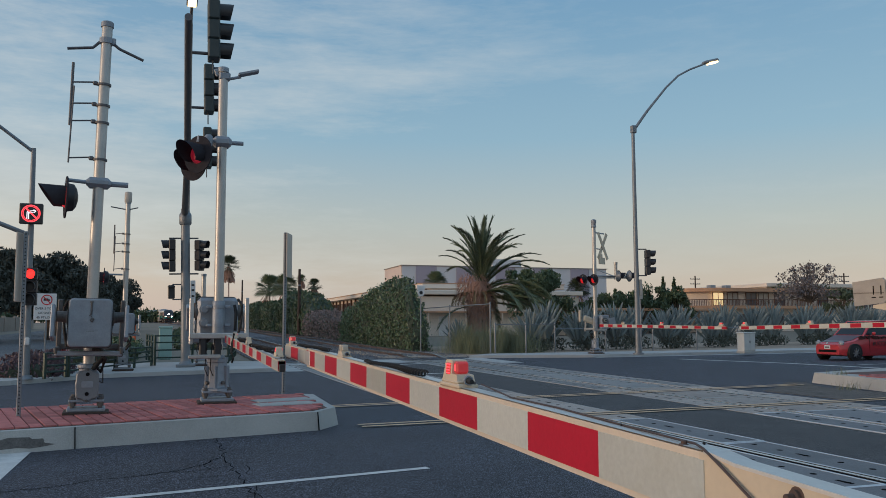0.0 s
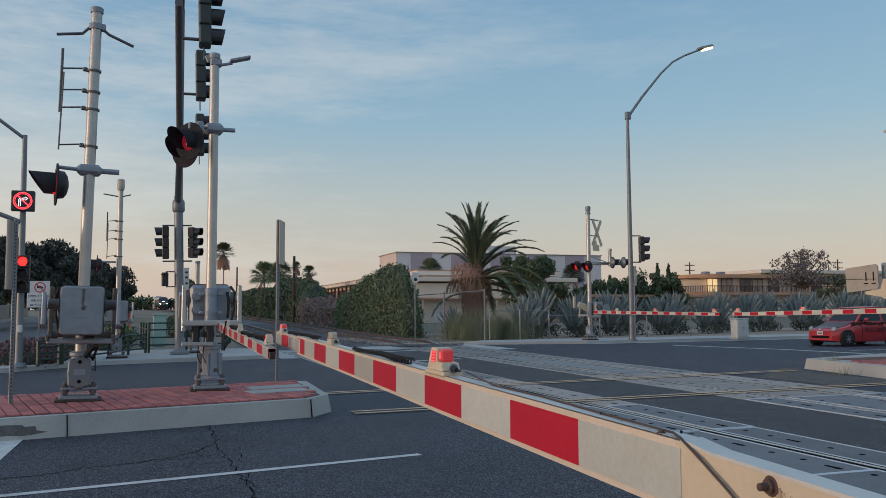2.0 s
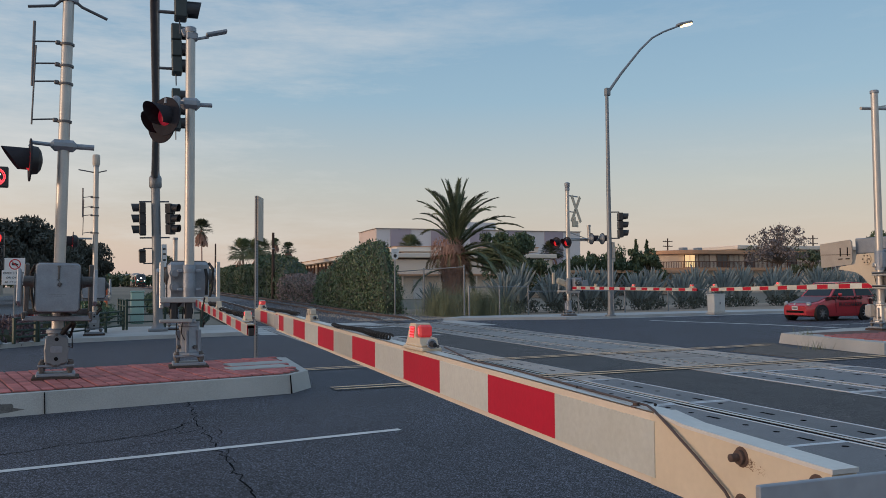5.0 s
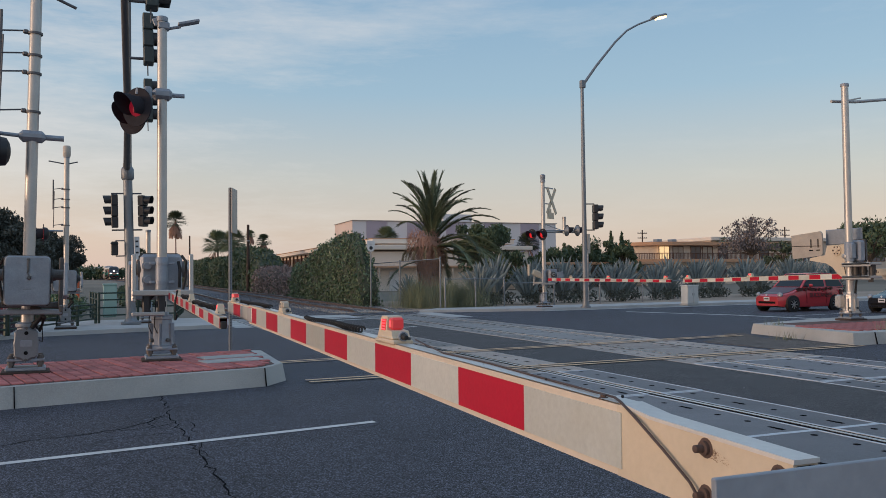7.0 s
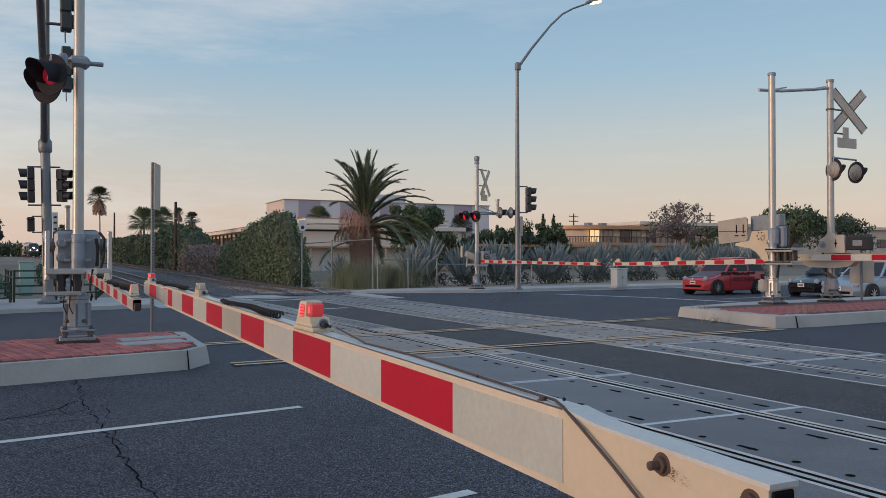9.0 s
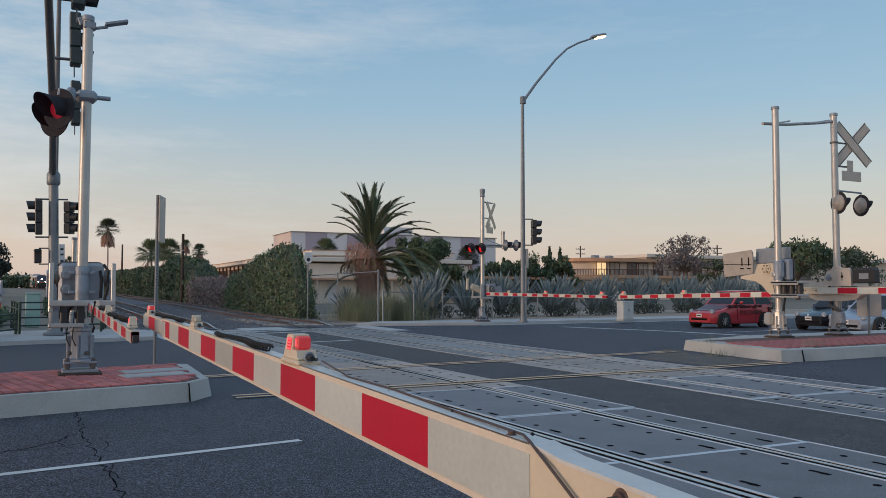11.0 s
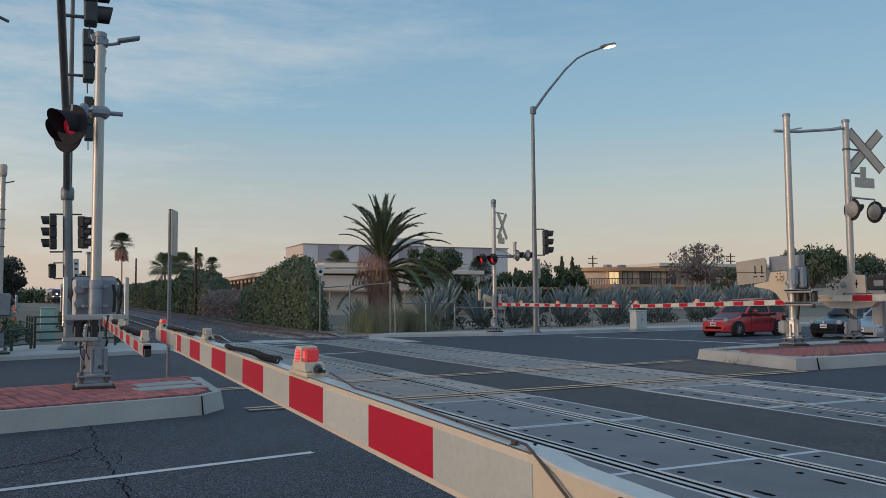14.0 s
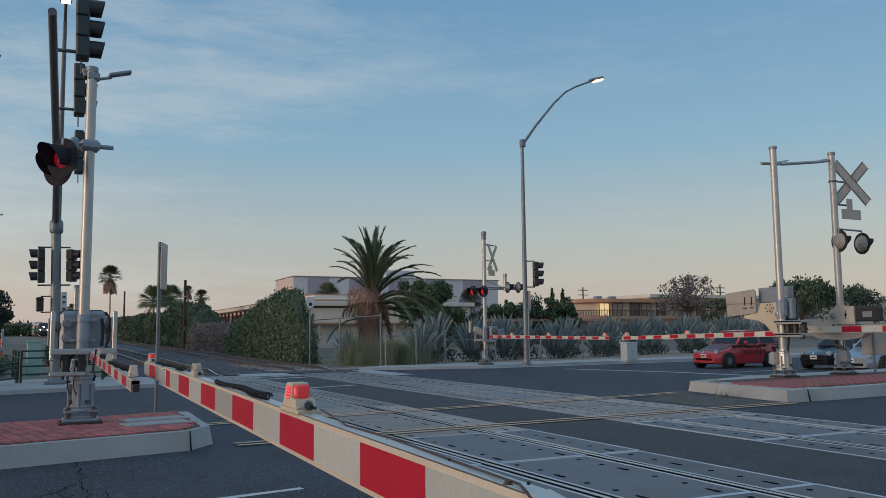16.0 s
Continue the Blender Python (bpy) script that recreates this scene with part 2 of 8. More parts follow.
WHITE_LED = mat("white_led", (0.9, 0.9, 0.9), 0.3, 0, 0.05, 8, 60, 0, emit=(1.0, 0.85, 0.85), power=1.2)
CLEAR_HOUSE = mat("clear_lamp_cover", (0.52, 0.46, 0.38), 0.15, 0, 0.1, 8, 60, 0)
LAMP_ON = mat("lit_street_lamp", (1, 0.9, 0.7), 0.3, 0, 0.05, 8, 60, 0, emit=(1.0, 0.66, 0.26), power=3.2)
RUST_STAIN = mat("rust_stain", (0.30, 0.19, 0.12), 0.8, 0, 0.3, 20, 90, 0.1)
HEADLIGHT_ON = mat("lit_headlight", (1, 0.95, 0.8), 0.3, 0, 0.05, 8, 60, 0, emit=(1.0, 0.93, 0.75), power=60.0)
SIGN_WHITE = mat("white_sign", (0.68, 0.68, 0.68), 0.45, 0, 0.06, 3, 60, 0.02)
SIGN_BACK = mat("bare_sign_back", (0.52, 0.46, 0.39), 0.6, 0.05, 0.15, 3, 60, 0.05)
SIGN_BLACK = mat("sign_black", (0.02, 0.02, 0.022), 0.5, 0, 0.1, 3, 60, 0)
SIGN_RED = mat("sign_red", (0.5, 0.02, 0.03), 0.5, 0, 0.1, 3, 60, 0)
CABINET = mat("pale_cabinet_paint", (0.58, 0.60, 0.58), 0.6, 0, 0.1, 3, 60, 0.05, stain=0.2, stain_color=(0.4, 0.39, 0.36))
TEAL_BOX = mat("pale_green_cabinet", (0.30, 0.46, 0.42), 0.6, 0, 0.1, 3, 60, 0.05)
GREEN_RAIL = mat("dark_green_railing", (0.022, 0.05, 0.042), 0.4, 0.2, 0.15, 3, 60, 0.05)
RED_CAR = mat("red_car_paint", (0.48, 0.048, 0.058), 0.22, 0.0, 0.06, 2, 60, 0, spec=0.7)
DARK_WRAP = mat("dark_red_wrap", (0.075, 0.022, 0.022), 0.3, 0, 0.2, 3, 60, 0)
BLACK_CAR = mat("black_car_paint", (0.012, 0.013, 0.017), 0.15, 0, 0.05, 2, 60, 0, spec=0.8)
SILVER_CAR = mat("pale_car_paint", (0.34, 0.38, 0.44), 0.25, 0.4, 0.05, 2, 60, 0)
GLASS_DARK = mat("car_glass", (0.015, 0.02, 0.025), 0.05, 0, 0.05, 2, 60, 0, spec=0.35)
CHROME = mat("alloy_wheel", (0.55, 0.55, 0.56), 0.3, 0.9, 0.1, 4, 60, 0)
PLATE = mat("number_plate", (0.7, 0.7, 0.7), 0.5, 0, 0.05, 4, 60, 0)
CAR_LAMP = mat("car_headlamp", (0.32, 0.34, 0.37), 0.15, 0.2, 0.1, 10, 60, 0)
WALL_TAN = mat("tan_stucco", (0.64, 0.53, 0.44), 0.9, 0, 0.12, 0.4, 20, 0.3)
WALL_CREAM = mat("cream_stucco", (0.76, 0.67, 0.58), 0.9, 0, 0.12, 0.3, 20, 0.3)
WALL_GREY = mat("pale_metal_panel", (0.66, 0.65, 0.67), 0.7, 0, 0.08, 0.2, 10, 0.1)
WALL_MAUVE = mat("mauve_metal_panel", (0.40, 0.35, 0.41), 0.7, 0, 0.08, 0.2, 10, 0.1)
WALL_SUNLIT = mat("sunlit_metal_panel", (0.62, 0.52, 0.47), 0.7, 0, 0.08, 0.2, 10, 0.1)
ROOF_TRIM = mat("orange_brown_fascia", (0.52, 0.30, 0.18), 0.8, 0, 0.15, 1, 20, 0.2)
ROOF = mat("pale_roof", (0.40, 0.36, 0.32), 0.9, 0, 0.15, 0.5, 20, 0.2)
BROWN_FRAME = mat("brown_window_frame", (0.13, 0.07, 0.05), 0.7, 0, 0.15, 2, 30, 0.1)
PANE = mat("window_pane", (0.10, 0.11, 0.13), 0.08, 0, 0.2, 0.4, 5, 0)
PANE_PALE = mat("curtained_pane", (0.45, 0.42, 0.38), 0.2, 0, 0.25, 0.8, 5, 0)
PANE_LIT = mat("lit_window", (0.8, 0.6, 0.3), 0.4, 0, 0.1, 2, 5, 0, emit=(1.0, 0.68, 0.32), power=0.7)
WALL_LOW = mat("block_wall", (0.36, 0.29, 0.24), 0.9, 0, 0.15, 0.5, 15, 0.4)
BARK = mat("bark", (0.13, 0.10, 0.08), 0.95, 0, 0.35, 3, 25, 0.9)
PALM_BARK = mat("palm_bark", (0.40, 0.295, 0.26), 0.95, 0, 0.35, 4, 18, 1.0)
SKIRT = mat("dry_palm_fibre", (0.38, 0.22, 0.16), 0.95, 0, 0.35, 4, 30, 0.5)
FROND = mat("palm_frond_green", (0.105, 0.135, 0.075), 0.55, 0, 0.4, 1.2, 20, 0.1, rand=0.6)
FROND_TIP = mat("dry_frond", (0.22, 0.17, 0.09), 0.7, 0, 0.3, 2, 20, 0.1)
IVY = mat("ivy_leaf", (0.090, 0.142, 0.070), 0.42, 0, 0.6, 0.9, 5, 0.1)
HEDGE_SHADE = mat("hedge_inner_shade", (0.048, 0.060, 0.038), 0.9, 0, 0.4, 2, 20, 0.2)
BUSH_DRY = mat("mauve_dry_shrub", (0.27, 0.205, 0.19), 0.8, 0, 0.45, 0.8, 6, 0.2)
LEAF_DARK = mat("dark_tree_leaf", (0.072, 0.108, 0.055), 0.6, 0, 0.5, 0.4, 4, 0.1)
LEAF_STREET = mat("dense_tree_leaf", (0.062, 0.068, 0.055), 0.7, 0, 0.5, 0.4, 4, 0.1)
LEAF_MID = mat("tree_leaf", (0.095, 0.12, 0.07), 0.6, 0, 0.5, 0.5, 4, 0.1)
LEAF_MAUVE = mat("sparse_mauve_leaf", (0.17, 0.145, 0.145), 0.6, 0, 0.4, 0.5, 4, 0.1)
AGAVE = mat("agave_leaf", (0.20, 0.245, 0.25), 0.5, 0, 0.3, 1.5, 20, 0.1, rand=0.5)
SHRUB_SHADED = mat("shaded_shrub_leaf", (0.080, 0.092, 0.072), 0.7, 0, 0.4, 1.2, 15, 0.1)
GRASS = mat("tall_grass", (0.205, 0.225, 0.135), 0.8, 0, 0.45, 1.2, 12, 0.1)
PLATE_TAN = mat("weathered_tan_plate", (0.40, 0.36, 0.31), 0.6, 0.05, 0.2, 3, 60, 0.08, stain=0.35, stain_color=(0.28, 0.26, 0.25))
MATT_BLACK = mat("matt_black_disc", (0.045, 0.043, 0.05), 0.95, 0, 0.2, 8, 60, 0.05, spec=0.05)
STEEL_DARK = mat("weathered_dark_steel", (0.12, 0.115, 0.11), 0.6, 0.3, 0.35, 5, 50, 0.2, stain=0.4, stain_color=(0.10, 0.06, 0.045))
STONE = mat("ballast_stone", (0.19, 0.195, 0.21), 0.95, 0, 0.6, 3, 20, 0.3, spec=0.1)
WOOD_POLE = mat("utility_pole_wood", (0.06, 0.04, 0.032), 0.9, 0, 0.3, 3, 30, 0.3)
TRAIN_BLACK = mat("loco_black", (0.014, 0.015, 0.02), 0.2, 0, 0.1, 1, 40, 0, spec=0.6)
TRAIN_SILVER = mat("loco_silver", (0.42, 0.38, 0.36), 0.25, 0.4, 0.08, 1, 40, 0)
TRAIN_TEAL = mat("loco_teal", (0.015, 0.19, 0.17), 0.25, 0, 0.1, 1, 40, 0)
TRAIN_ORANGE = mat("loco_orange", (0.65, 0.11, 0.05), 0.3, 0, 0.1, 1, 40, 0)

# ---- mesh building ----


class Mesh:
    """Collects faces, and makes one object of them."""

    def __init__(self):
        self.v, self.f, self.m = [], [], []

    def add(self, verts, faces, mi=0):
        o = len(self.v)
        self.v += [tuple(p) for p in verts]
        self.f += [tuple(i + o for i in f) for f in faces]
        self.m += [mi] * len(faces)
        return self

    def box(self, c, s, b=0.0, rot=(0, 0, 0), mi=0):
        """A box with centre c and size s, its edges chamfered by b."""
        hx, hy, hz = s[0] / 2, s[1] / 2, s[2] / 2
        R = Euler([radians(a) for a in rot]).to_matrix()
        C = Vector(c)
        b = min(b, 0.45 * min(s))
        if b <= 0:
            vs = [Vector((x, y, z)) for x in (-hx, hx) for y in (-hy, hy) for z in (-hz, hz)]
            fs = [(0, 1, 3, 2), (4, 6, 7, 5), (0, 4, 5, 1), (2, 3, 7, 6), (0, 2, 6, 4), (1, 5, 7, 3)]
        else:
            vs, idx = [], {}
            for sx in (-1, 1):
                for sy in (-1, 1):
                    for sz in (-1, 1):
                        for a in range(3):
                            p = [sx * (hx - b), sy * (hy - b), sz * (hz - b)]
                            p[a] = (sx * hx, sy * hy, sz * hz)[a]
                            idx[sx, sy, sz, a] = len(vs)
                            vs.append(Vector(p))
            fs = []
            for a in range(3):
                o1, o2 = [k for k in range(3) if k != a]
                for sg in (-1, 1):
                    quad = []
                    for s1, s2 in ((-1, -1), (1, -1), (1, 1), (-1, 1)):
                        k = [0, 0, 0]
                        k[a], k[o1], k[o2] = sg, s1, s2
                        quad.append(idx[k[0], k[1], k[2], a])
                    fs.append(quad)
                for s1 in (-1, 1):
                    for s2 in (-1, 1):
                        k0, k1 = [0, 0, 0], [0, 0, 0]
                        k0[a], k1[a] = -1, 1
                        k0[o1] = k1[o1] = s1
                        k0[o2] = k1[o2] = s2
                        fs.append((idx[(*k0, o1)], idx[(*k1, o1)], idx[(*k1, o2)], idx[(*k0, o2)]))
            for sx in (-1, 1):
                for sy in (-1, 1):
                    for sz in (-1, 1):
                        fs.append(tuple(idx[sx, sy, sz, a] for a in range(3)))
            out = []
            for f in fs:
                p = [vs[i] for i in f]
                nrm = (p[1] - p[0]).cross(p[2] - p[0])
                cen = sum(p, Vector()) / len(p)
                out.append(f if nrm.dot(cen) > 0 else tuple(reversed(f)))
            fs = out
        return self.add([R @ p + C for p in vs], fs, mi)

    def cyl(self, p0, p1, r0, r1=None, n=14, mi=0, caps=True):
        r1 = r0 if r1 is None else r1
        p0, p1 = Vector(p0), Vector(p1)
        q = (p1 - p0).to_track_quat("Z", "Y").to_matrix()
        vs = []
        for p, r in ((p0, r0), (p1, r1)):
            for i in range(n):
                a = 2 * math.pi * i / n
                vs.append(p + q @ Vector((r * math.cos(a), r * math.sin(a), 0)))
        fs = [(i, (i + 1) % n, n + (i + 1) % n, n + i) for i in range(n)]
        if caps:
            fs += [tuple(reversed(range(n))), tuple(range(n, 2 * n))]
        return self.add(vs, fs, mi)

    def tube(self, pts, r, n=8, mi=0):
        pts = [Vector(p) for p in pts]
        vs, fs = [], []
        for k, p in enumerate(pts):
            d = (pts[min(k + 1, len(pts) - 1)] - pts[max(k - 1, 0)]).normalized()
            q = d.to_track_quat("Z", "Y").to_matrix()
            rr = r[k] if isinstance(r, (list, tuple)) else r
            vs += [p + q @ Vector((rr * math.cos(2 * math.pi * i / n), rr * math.sin(2 * math.pi * i / n), 0)) for i in range(n)]
        for k in range(len(pts) - 1):
            fs += [(k * n + i, k * n + (i + 1) % n, (k + 1) * n + (i + 1) % n, (k + 1) * n + i) for i in range(n)]
        fs += [tuple(reversed(range(n))), tuple((len(pts) - 1) * n + i for i in range(n))]
        return self.add(vs, fs, mi)

    def lathe(self, base, axis, prof, n=18, mi=0):
        """A turned shape: prof holds (distance along the axis, radius)."""
        base, axis = Vector(base), Vector(axis).normalized()
        q = axis.to_track_quat("Z", "Y").to_matrix()
        vs, fs = [], []
        for d, r in prof:
            vs += [base + axis * d + q @ Vector((r * math.cos(2 * math.pi * i / n), r * math.sin(2 * math.pi * i / n), 0)) for i in range(n)]
        for k in range(len(prof) - 1):
            fs += [(k * n + i, k * n + (i + 1) % n, (k + 1) * n + (i + 1) % n, (k + 1) * n + i) for i in range(n)]
        fs += [tuple(reversed(range(n))), tuple((len(prof) - 1) * n + i for i in range(n))]
        return self.add(vs, fs, mi)

    def prism(self, poly, z0, z1, inset=0.0, mi=0):
        """An upright prism over a plan (counter-clockwise); its top drawn in by inset."""
        n = len(poly)
        P = [Vector((x, y, 0)) for x, y in poly]
        T = []
        for i in range(n):
            a, b, c = P[i - 1], P[i], P[(i + 1) % n]
            d1, d2 = (b - a).normalized(), (c - b).normalized()
            n1, n2 = Vector((-d1.y, d1.x, 0)), Vector((-d2.y, d2.x, 0))
            k = (n1 + n2).normalized()
            T.append(b + k * (inset / max(0.35, k.dot(n1))))
        vs = [(p.x, p.y, z0) for p in P] + [(p.x, p.y, z1) for p in T]
        fs = [(i, (i + 1) % n, n + (i + 1) % n, n + i) for i in range(n)] + [tuple(range(n, 2 * n)), tuple(reversed(range(n)))]
        return self.add(vs, fs, mi)

    def data(self, name, mats, smooth=False):
        me = bpy.data.meshes.new(name)
        me.from_pydata(self.v, [], self.f)
        for m in mats if isinstance(mats, (list, tuple)) else [mats]:
            me.materials.append(m)
        me.polygons.foreach_set("material_index", self.m)
        if smooth:
            me.polygons.foreach_set("use_smooth", [True] * len(self.f))
            me.set_sharp_from_angle(angle=radians(40))
        me.update()
        return me


def part(name, mesh, mats, parent=None, label="", smooth=False):
    """One mesh object, under a thing or a part, in its parent's space."""
    ob = new(name, mesh.data(name, mats, smooth) if isinstance(mesh, Mesh) else mesh)
    if parent is not None:
        ob.parent = parent
    if label:
        ob["label"] = label
    return ob


def thing(name, m, label, category, group="", kind=""):
    ob = new(name)
    ob.empty_display_size = 0.2
    ob.matrix_basis = m
    return tagged(ob, label, category, group, kind)


def structure(name, mesh, mats, label, category="", smooth=False):
    return tagged(part(name, mesh, mats, None, "", smooth), label, category, "", "structure")


def lettering(body, size, m, material, parent, name="lettering"):
    """Flat letters with the built-in font, as a mesh part; m is the pose of their middle in the parent's space."""
    cu = bpy.data.curves.new(name, "FONT")
    cu.body, cu.size, cu.align_x, cu.align_y, cu.extrude = body, size, "CENTER", "CENTER", 0.003
    tmp = new(name, cu)
    bpy.context.view_layer.update()
    me = bpy.data.meshes.new_from_object(tmp.evaluated_get(bpy.context.evaluated_depsgraph_get()))
    bpy.data.objects.remove(tmp)
    me.materials.clear()
    me.materials.append(material)
    ob = part(name, me, None, parent)
    ob.matrix_basis = m
    return ob

# ---- setting: ground, roads, kerbs, crossing ----


def rise(y):
    """The land climbs slowly beyond the crossing."""
    return 0.0085 * max(0.0, y - 32.0)


def bend(y):
    """The tracks bend away far off."""
    return -7.0 * (max(0.0, y - 110.0) / 180.0) ** 2


def strip(x0, x1, ys, dz, mesh, mi=0, curve=True, k=1.0):
    for a, b in zip(ys, ys[1:]):
        oa, obb = (bend(a), bend(b)) if curve else (0, 0)
        mesh.add([(x0 + oa, a, rise(a) * k + dz), (x1 + oa, a, rise(a) * k + dz), (x1 + obb, b, rise(b) * k + dz), (x0 + obb, b, rise(b) * k + dz)], [(0, 1, 2, 3)], mi)


YS = [-60, -20, 32, 60, 90, 120, 160, 200, 250, 300, 360]
g = Mesh()
far_y = [-1500, -60, -20, 32, 60, 90, 120, 160, 200, 250, 300, 360, 500, 800]
for a, b in zip(far_y, far_y[1:]):
    for x0, x1 in ((-1500, -200), (-200, -60), (-60, 0), (0, 60), (60, 200), (200, 1500)):
        g.add([(x0, a, rise(min(a, 400)) - 0.05), (x1, a, rise(min(a, 400)) - 0.05), (x1, b, rise(min(b, 400)) - 0.05), (x0, b, rise(min(b, 400)) - 0.05)], [(0, 1, 2, 3)])
g.add([(-1500, 800, rise(400) - 0.05), (1500, 800, rise(400) - 0.05), (1500, 2500, rise(400) - 0.05), (-1500, 2500, rise(400) - 0.05)], [(0, 1, 2, 3)])
structure("ground", g, FIELD, "dry bare ground reaching to the horizon", "ground")

SL = 0.23   # the road crosses the tracks at a slant
road = Mesh()
road.prism([(-90, -6.2 - 90 * SL), (90, -6.2 + 70 * 0.12), (90, 34), (13, 28.5), (-2, 22.0), (-9, 16.6), (-12, 17.5), (-90, -2.0)], -0.3, 0.0)
structure("road", road, ASPHALT, "dark worn asphalt road over a level crossing", "road")
lot = Mesh()
strip(-22.5, -11.0, YS, 0.004, lot, curve=True)
structure("road_side", lot, ASPHALT2, "grey asphalt side road running along the tracks", "road")
dirt = Mesh()
dirt.prism([(4, 27.0), (9, 26.8), (90, 33), (90, 70), (4, 70)], -0.2, 0.05)
structure("dirt_lot", dirt, DIRT, "bare brown dirt strip behind the sidewalk", "ground")

# far sidewalks with real kerbs
sw = Mesh()
sw.prism([(7.6, 26.2), (13.0, 24.7), (19, 25.6), (90, 31.5), (90, 34.5), (19, 28.2), (9.2, 28.0)], -0.2, 0.12, 0.03)
structure("pavement_far", sw, WALKWAY, "pale concrete sidewalk with a low kerb", "sidewalk")
swl = Mesh()
swl.prism([(-10.6, 15.2), (-9.6, 14.7), (-8.8, 15.0), (-7.0, 17.2), (-5.0, 17.9), (-1.6, 18.7), (-1.4, 23.5), (-2.6, 24.4), (-10.2, 24.4)], -0.2, 0.12, 0.03)
structure("pavement_corner", swl, WALKWAY, "pale concrete corner sidewalk with a rounded kerb", "sidewalk")
gutter = Mesh()
for k in range(16):
    a, b = (13.0 + k * 3.0, 24.3 + 0.085 * k * 3.0), (16.0 + k * 3.0, 24.3 + 0.085 * (k + 1) * 3.0)
    gutter.add([(a[0], a[1], 0.006), (b[0] - 0.02, b[1], 0.006), (b[0] - 0.02, b[1] + 0.5, 0.006), (a[0], a[1] + 0.5, 0.006)], [(0, 1, 2, 3)])
structure("gutter", gutter, WALKWAY, "pale concrete gutter along the far kerb", "gutter")
near_sw = Mesh()
near_sw.prism([(-40, -40), (40, -40), (40, -4.2), (8, -6.6), (-3.0, -6.4), (-40, -15.2)], -0.2, 0.12, 0.03)
structure("pavement_near", near_sw, WALKWAY, "pale concrete sidewalk beside the crossing gate", "sidewalk")

# ballast, ties and rails beyond the crossing
bal = Mesh()
strip(-1.6, 8.3, [25.5, 32, 60, 90, 120, 160, 200, 250, 300, 360], 0.004, bal)
strip(-1.6, 8.3, [-60, -9.6], 0.14, bal)
structure("ballast", bal, BALLAST, "grey stone ballast under the tracks", "ballast")
# the concrete apron between the tracks and the far road edge
ap = Mesh()
for x0, x1, y0, y1 in ((-1.4, -0.8, 18.6, 25.4), (2.3, 4.2, 23.8, 26.2), (7.3, 8.2, 21.5, 26.4)):
    ap.box(((x0 + x1) / 2, (y0 + y1) / 2, -0.06), (x1 - x0, y1 - y0, 0.13), 0.01)
structure("apron", ap, WALKWAY, "pale concrete apron beside the crossing panels", "sidewalk")

for tr, cx in (("one", 0.75), ("two", 5.75)):
    rails = thing("track_" + tr, pose(cx, 0, 0), "railway track with rusty rails and worn shiny heads", "track", "", "structure")
    ys = [-60, -9, 0, 25.9, 28, 32, 45, 60, 75, 90, 105, 120, 140, 160, 180, 200, 225, 250, 275, 300, 330, 360]
    for sx in (-0.7525, 0.7525):
        web, head = Mesh(), Mesh()
        for a, b in zip(ys, ys[1:]):
            oa, obb = bend(a), bend(b)
            za, zb = (rise(a) + (0.16 if a >= 28 else 0.0)), (rise(b) + (0.16 if b >= 28 else 0.0))
            for mm, w, lo, hi in ((web, 0.05, -0.14, -0.016), (head, 0.032, -0.016, 0.010)):
                mm.add([(sx + oa - w, a, za + lo), (sx + oa + w, a, za + lo), (sx + oa + w, a, za + hi), (sx + oa - w, a, za + hi),
                        (sx + obb - w, b, zb + lo), (sx + obb + w, b, zb + lo), (sx + obb + w, b, zb + hi), (sx + obb - w, b, zb + hi)],
                       [(0, 4, 5, 1)[::-1], (1, 5, 6, 2)[::-1], (2, 6, 7, 3)[::-1], (3, 7, 4, 0)[::-1]])
        r = part("rail", web, RAIL_RUST, rails)
        part("rail_head", head, RAIL, r, "shiny worn rail head")
    tm = Mesh().box((0, 0, 0), (2.6, 0.23, 0.14), 0.012)
    td = tm.data("tie", TIE)
    y = 27.0
    while y < 110:
        t = part("tie", td, None, rails)
        t.location = (bend(y), y, rise(y) - 0.055)
        y += 0.56
    ties = Mesh()
    while y < 300:
        ties.box((bend(y), y, rise(y) - 0.03), (2.6, 0.24, 0.14))
        y += 0.7
    tagged(part("far_ties", ties, TIE, rails), "", "", "", "stuff")

# loose stones over the ballast
st_rnd = random.Random(21)
stones = Mesh()
for _ in range(9000):
    y = 26.2 + 44 * st_rnd.random() ** 1.5
    x = st_rnd.uniform(-1.7, 8.2)
    if min(abs(x - c - o) for c in (0.75, 5.75) for o in (-0.7525, 0.7525)) < 0.09:
        continue
    r_ = st_rnd.uniform(0.025, 0.055)
    q = Euler((st_rnd.uniform(0, 6.3), st_rnd.uniform(0, 6.3), 0)).to_matrix()
    o_ = Vector((x, y, rise(y) + r_ * 0.5 + (0.03 if y > 28 else 0.0)))
    stones.add([o_ + q @ Vector(v) * r_ for v in ((1, 0, 0), (-1, 0.2, 0), (0, 0.9, 0.1), (0, -0.8, 0), (0.1, 0, 0.7), (0, 0.1, -0.7))], [(0, 2, 4), (2, 1, 4), (1, 3, 4), (3, 0, 4), (2, 0, 5), (1, 2, 5), (3, 1, 5), (0, 3, 5)])
tagged(part("ballast_stones", stones, STONE), "loose blue-grey ballast stones round the rails", "ballast", "", "stuff")

# painted lines
lines = Mesh()


def line(a, b, w=0.1, z=0.005, mi=0, m=None):
    a, b = Vector((*a, 0)), Vector((*b, 0))
    d = (b - a).normalized()
    s = Vector((-d.y, d.x, 0)) * w / 2
    (m or lines).add([(p.x, p.y, z) for p in (a - s, b - s, b + s, a + s)], [(0, 1, 2, 3)], mi)


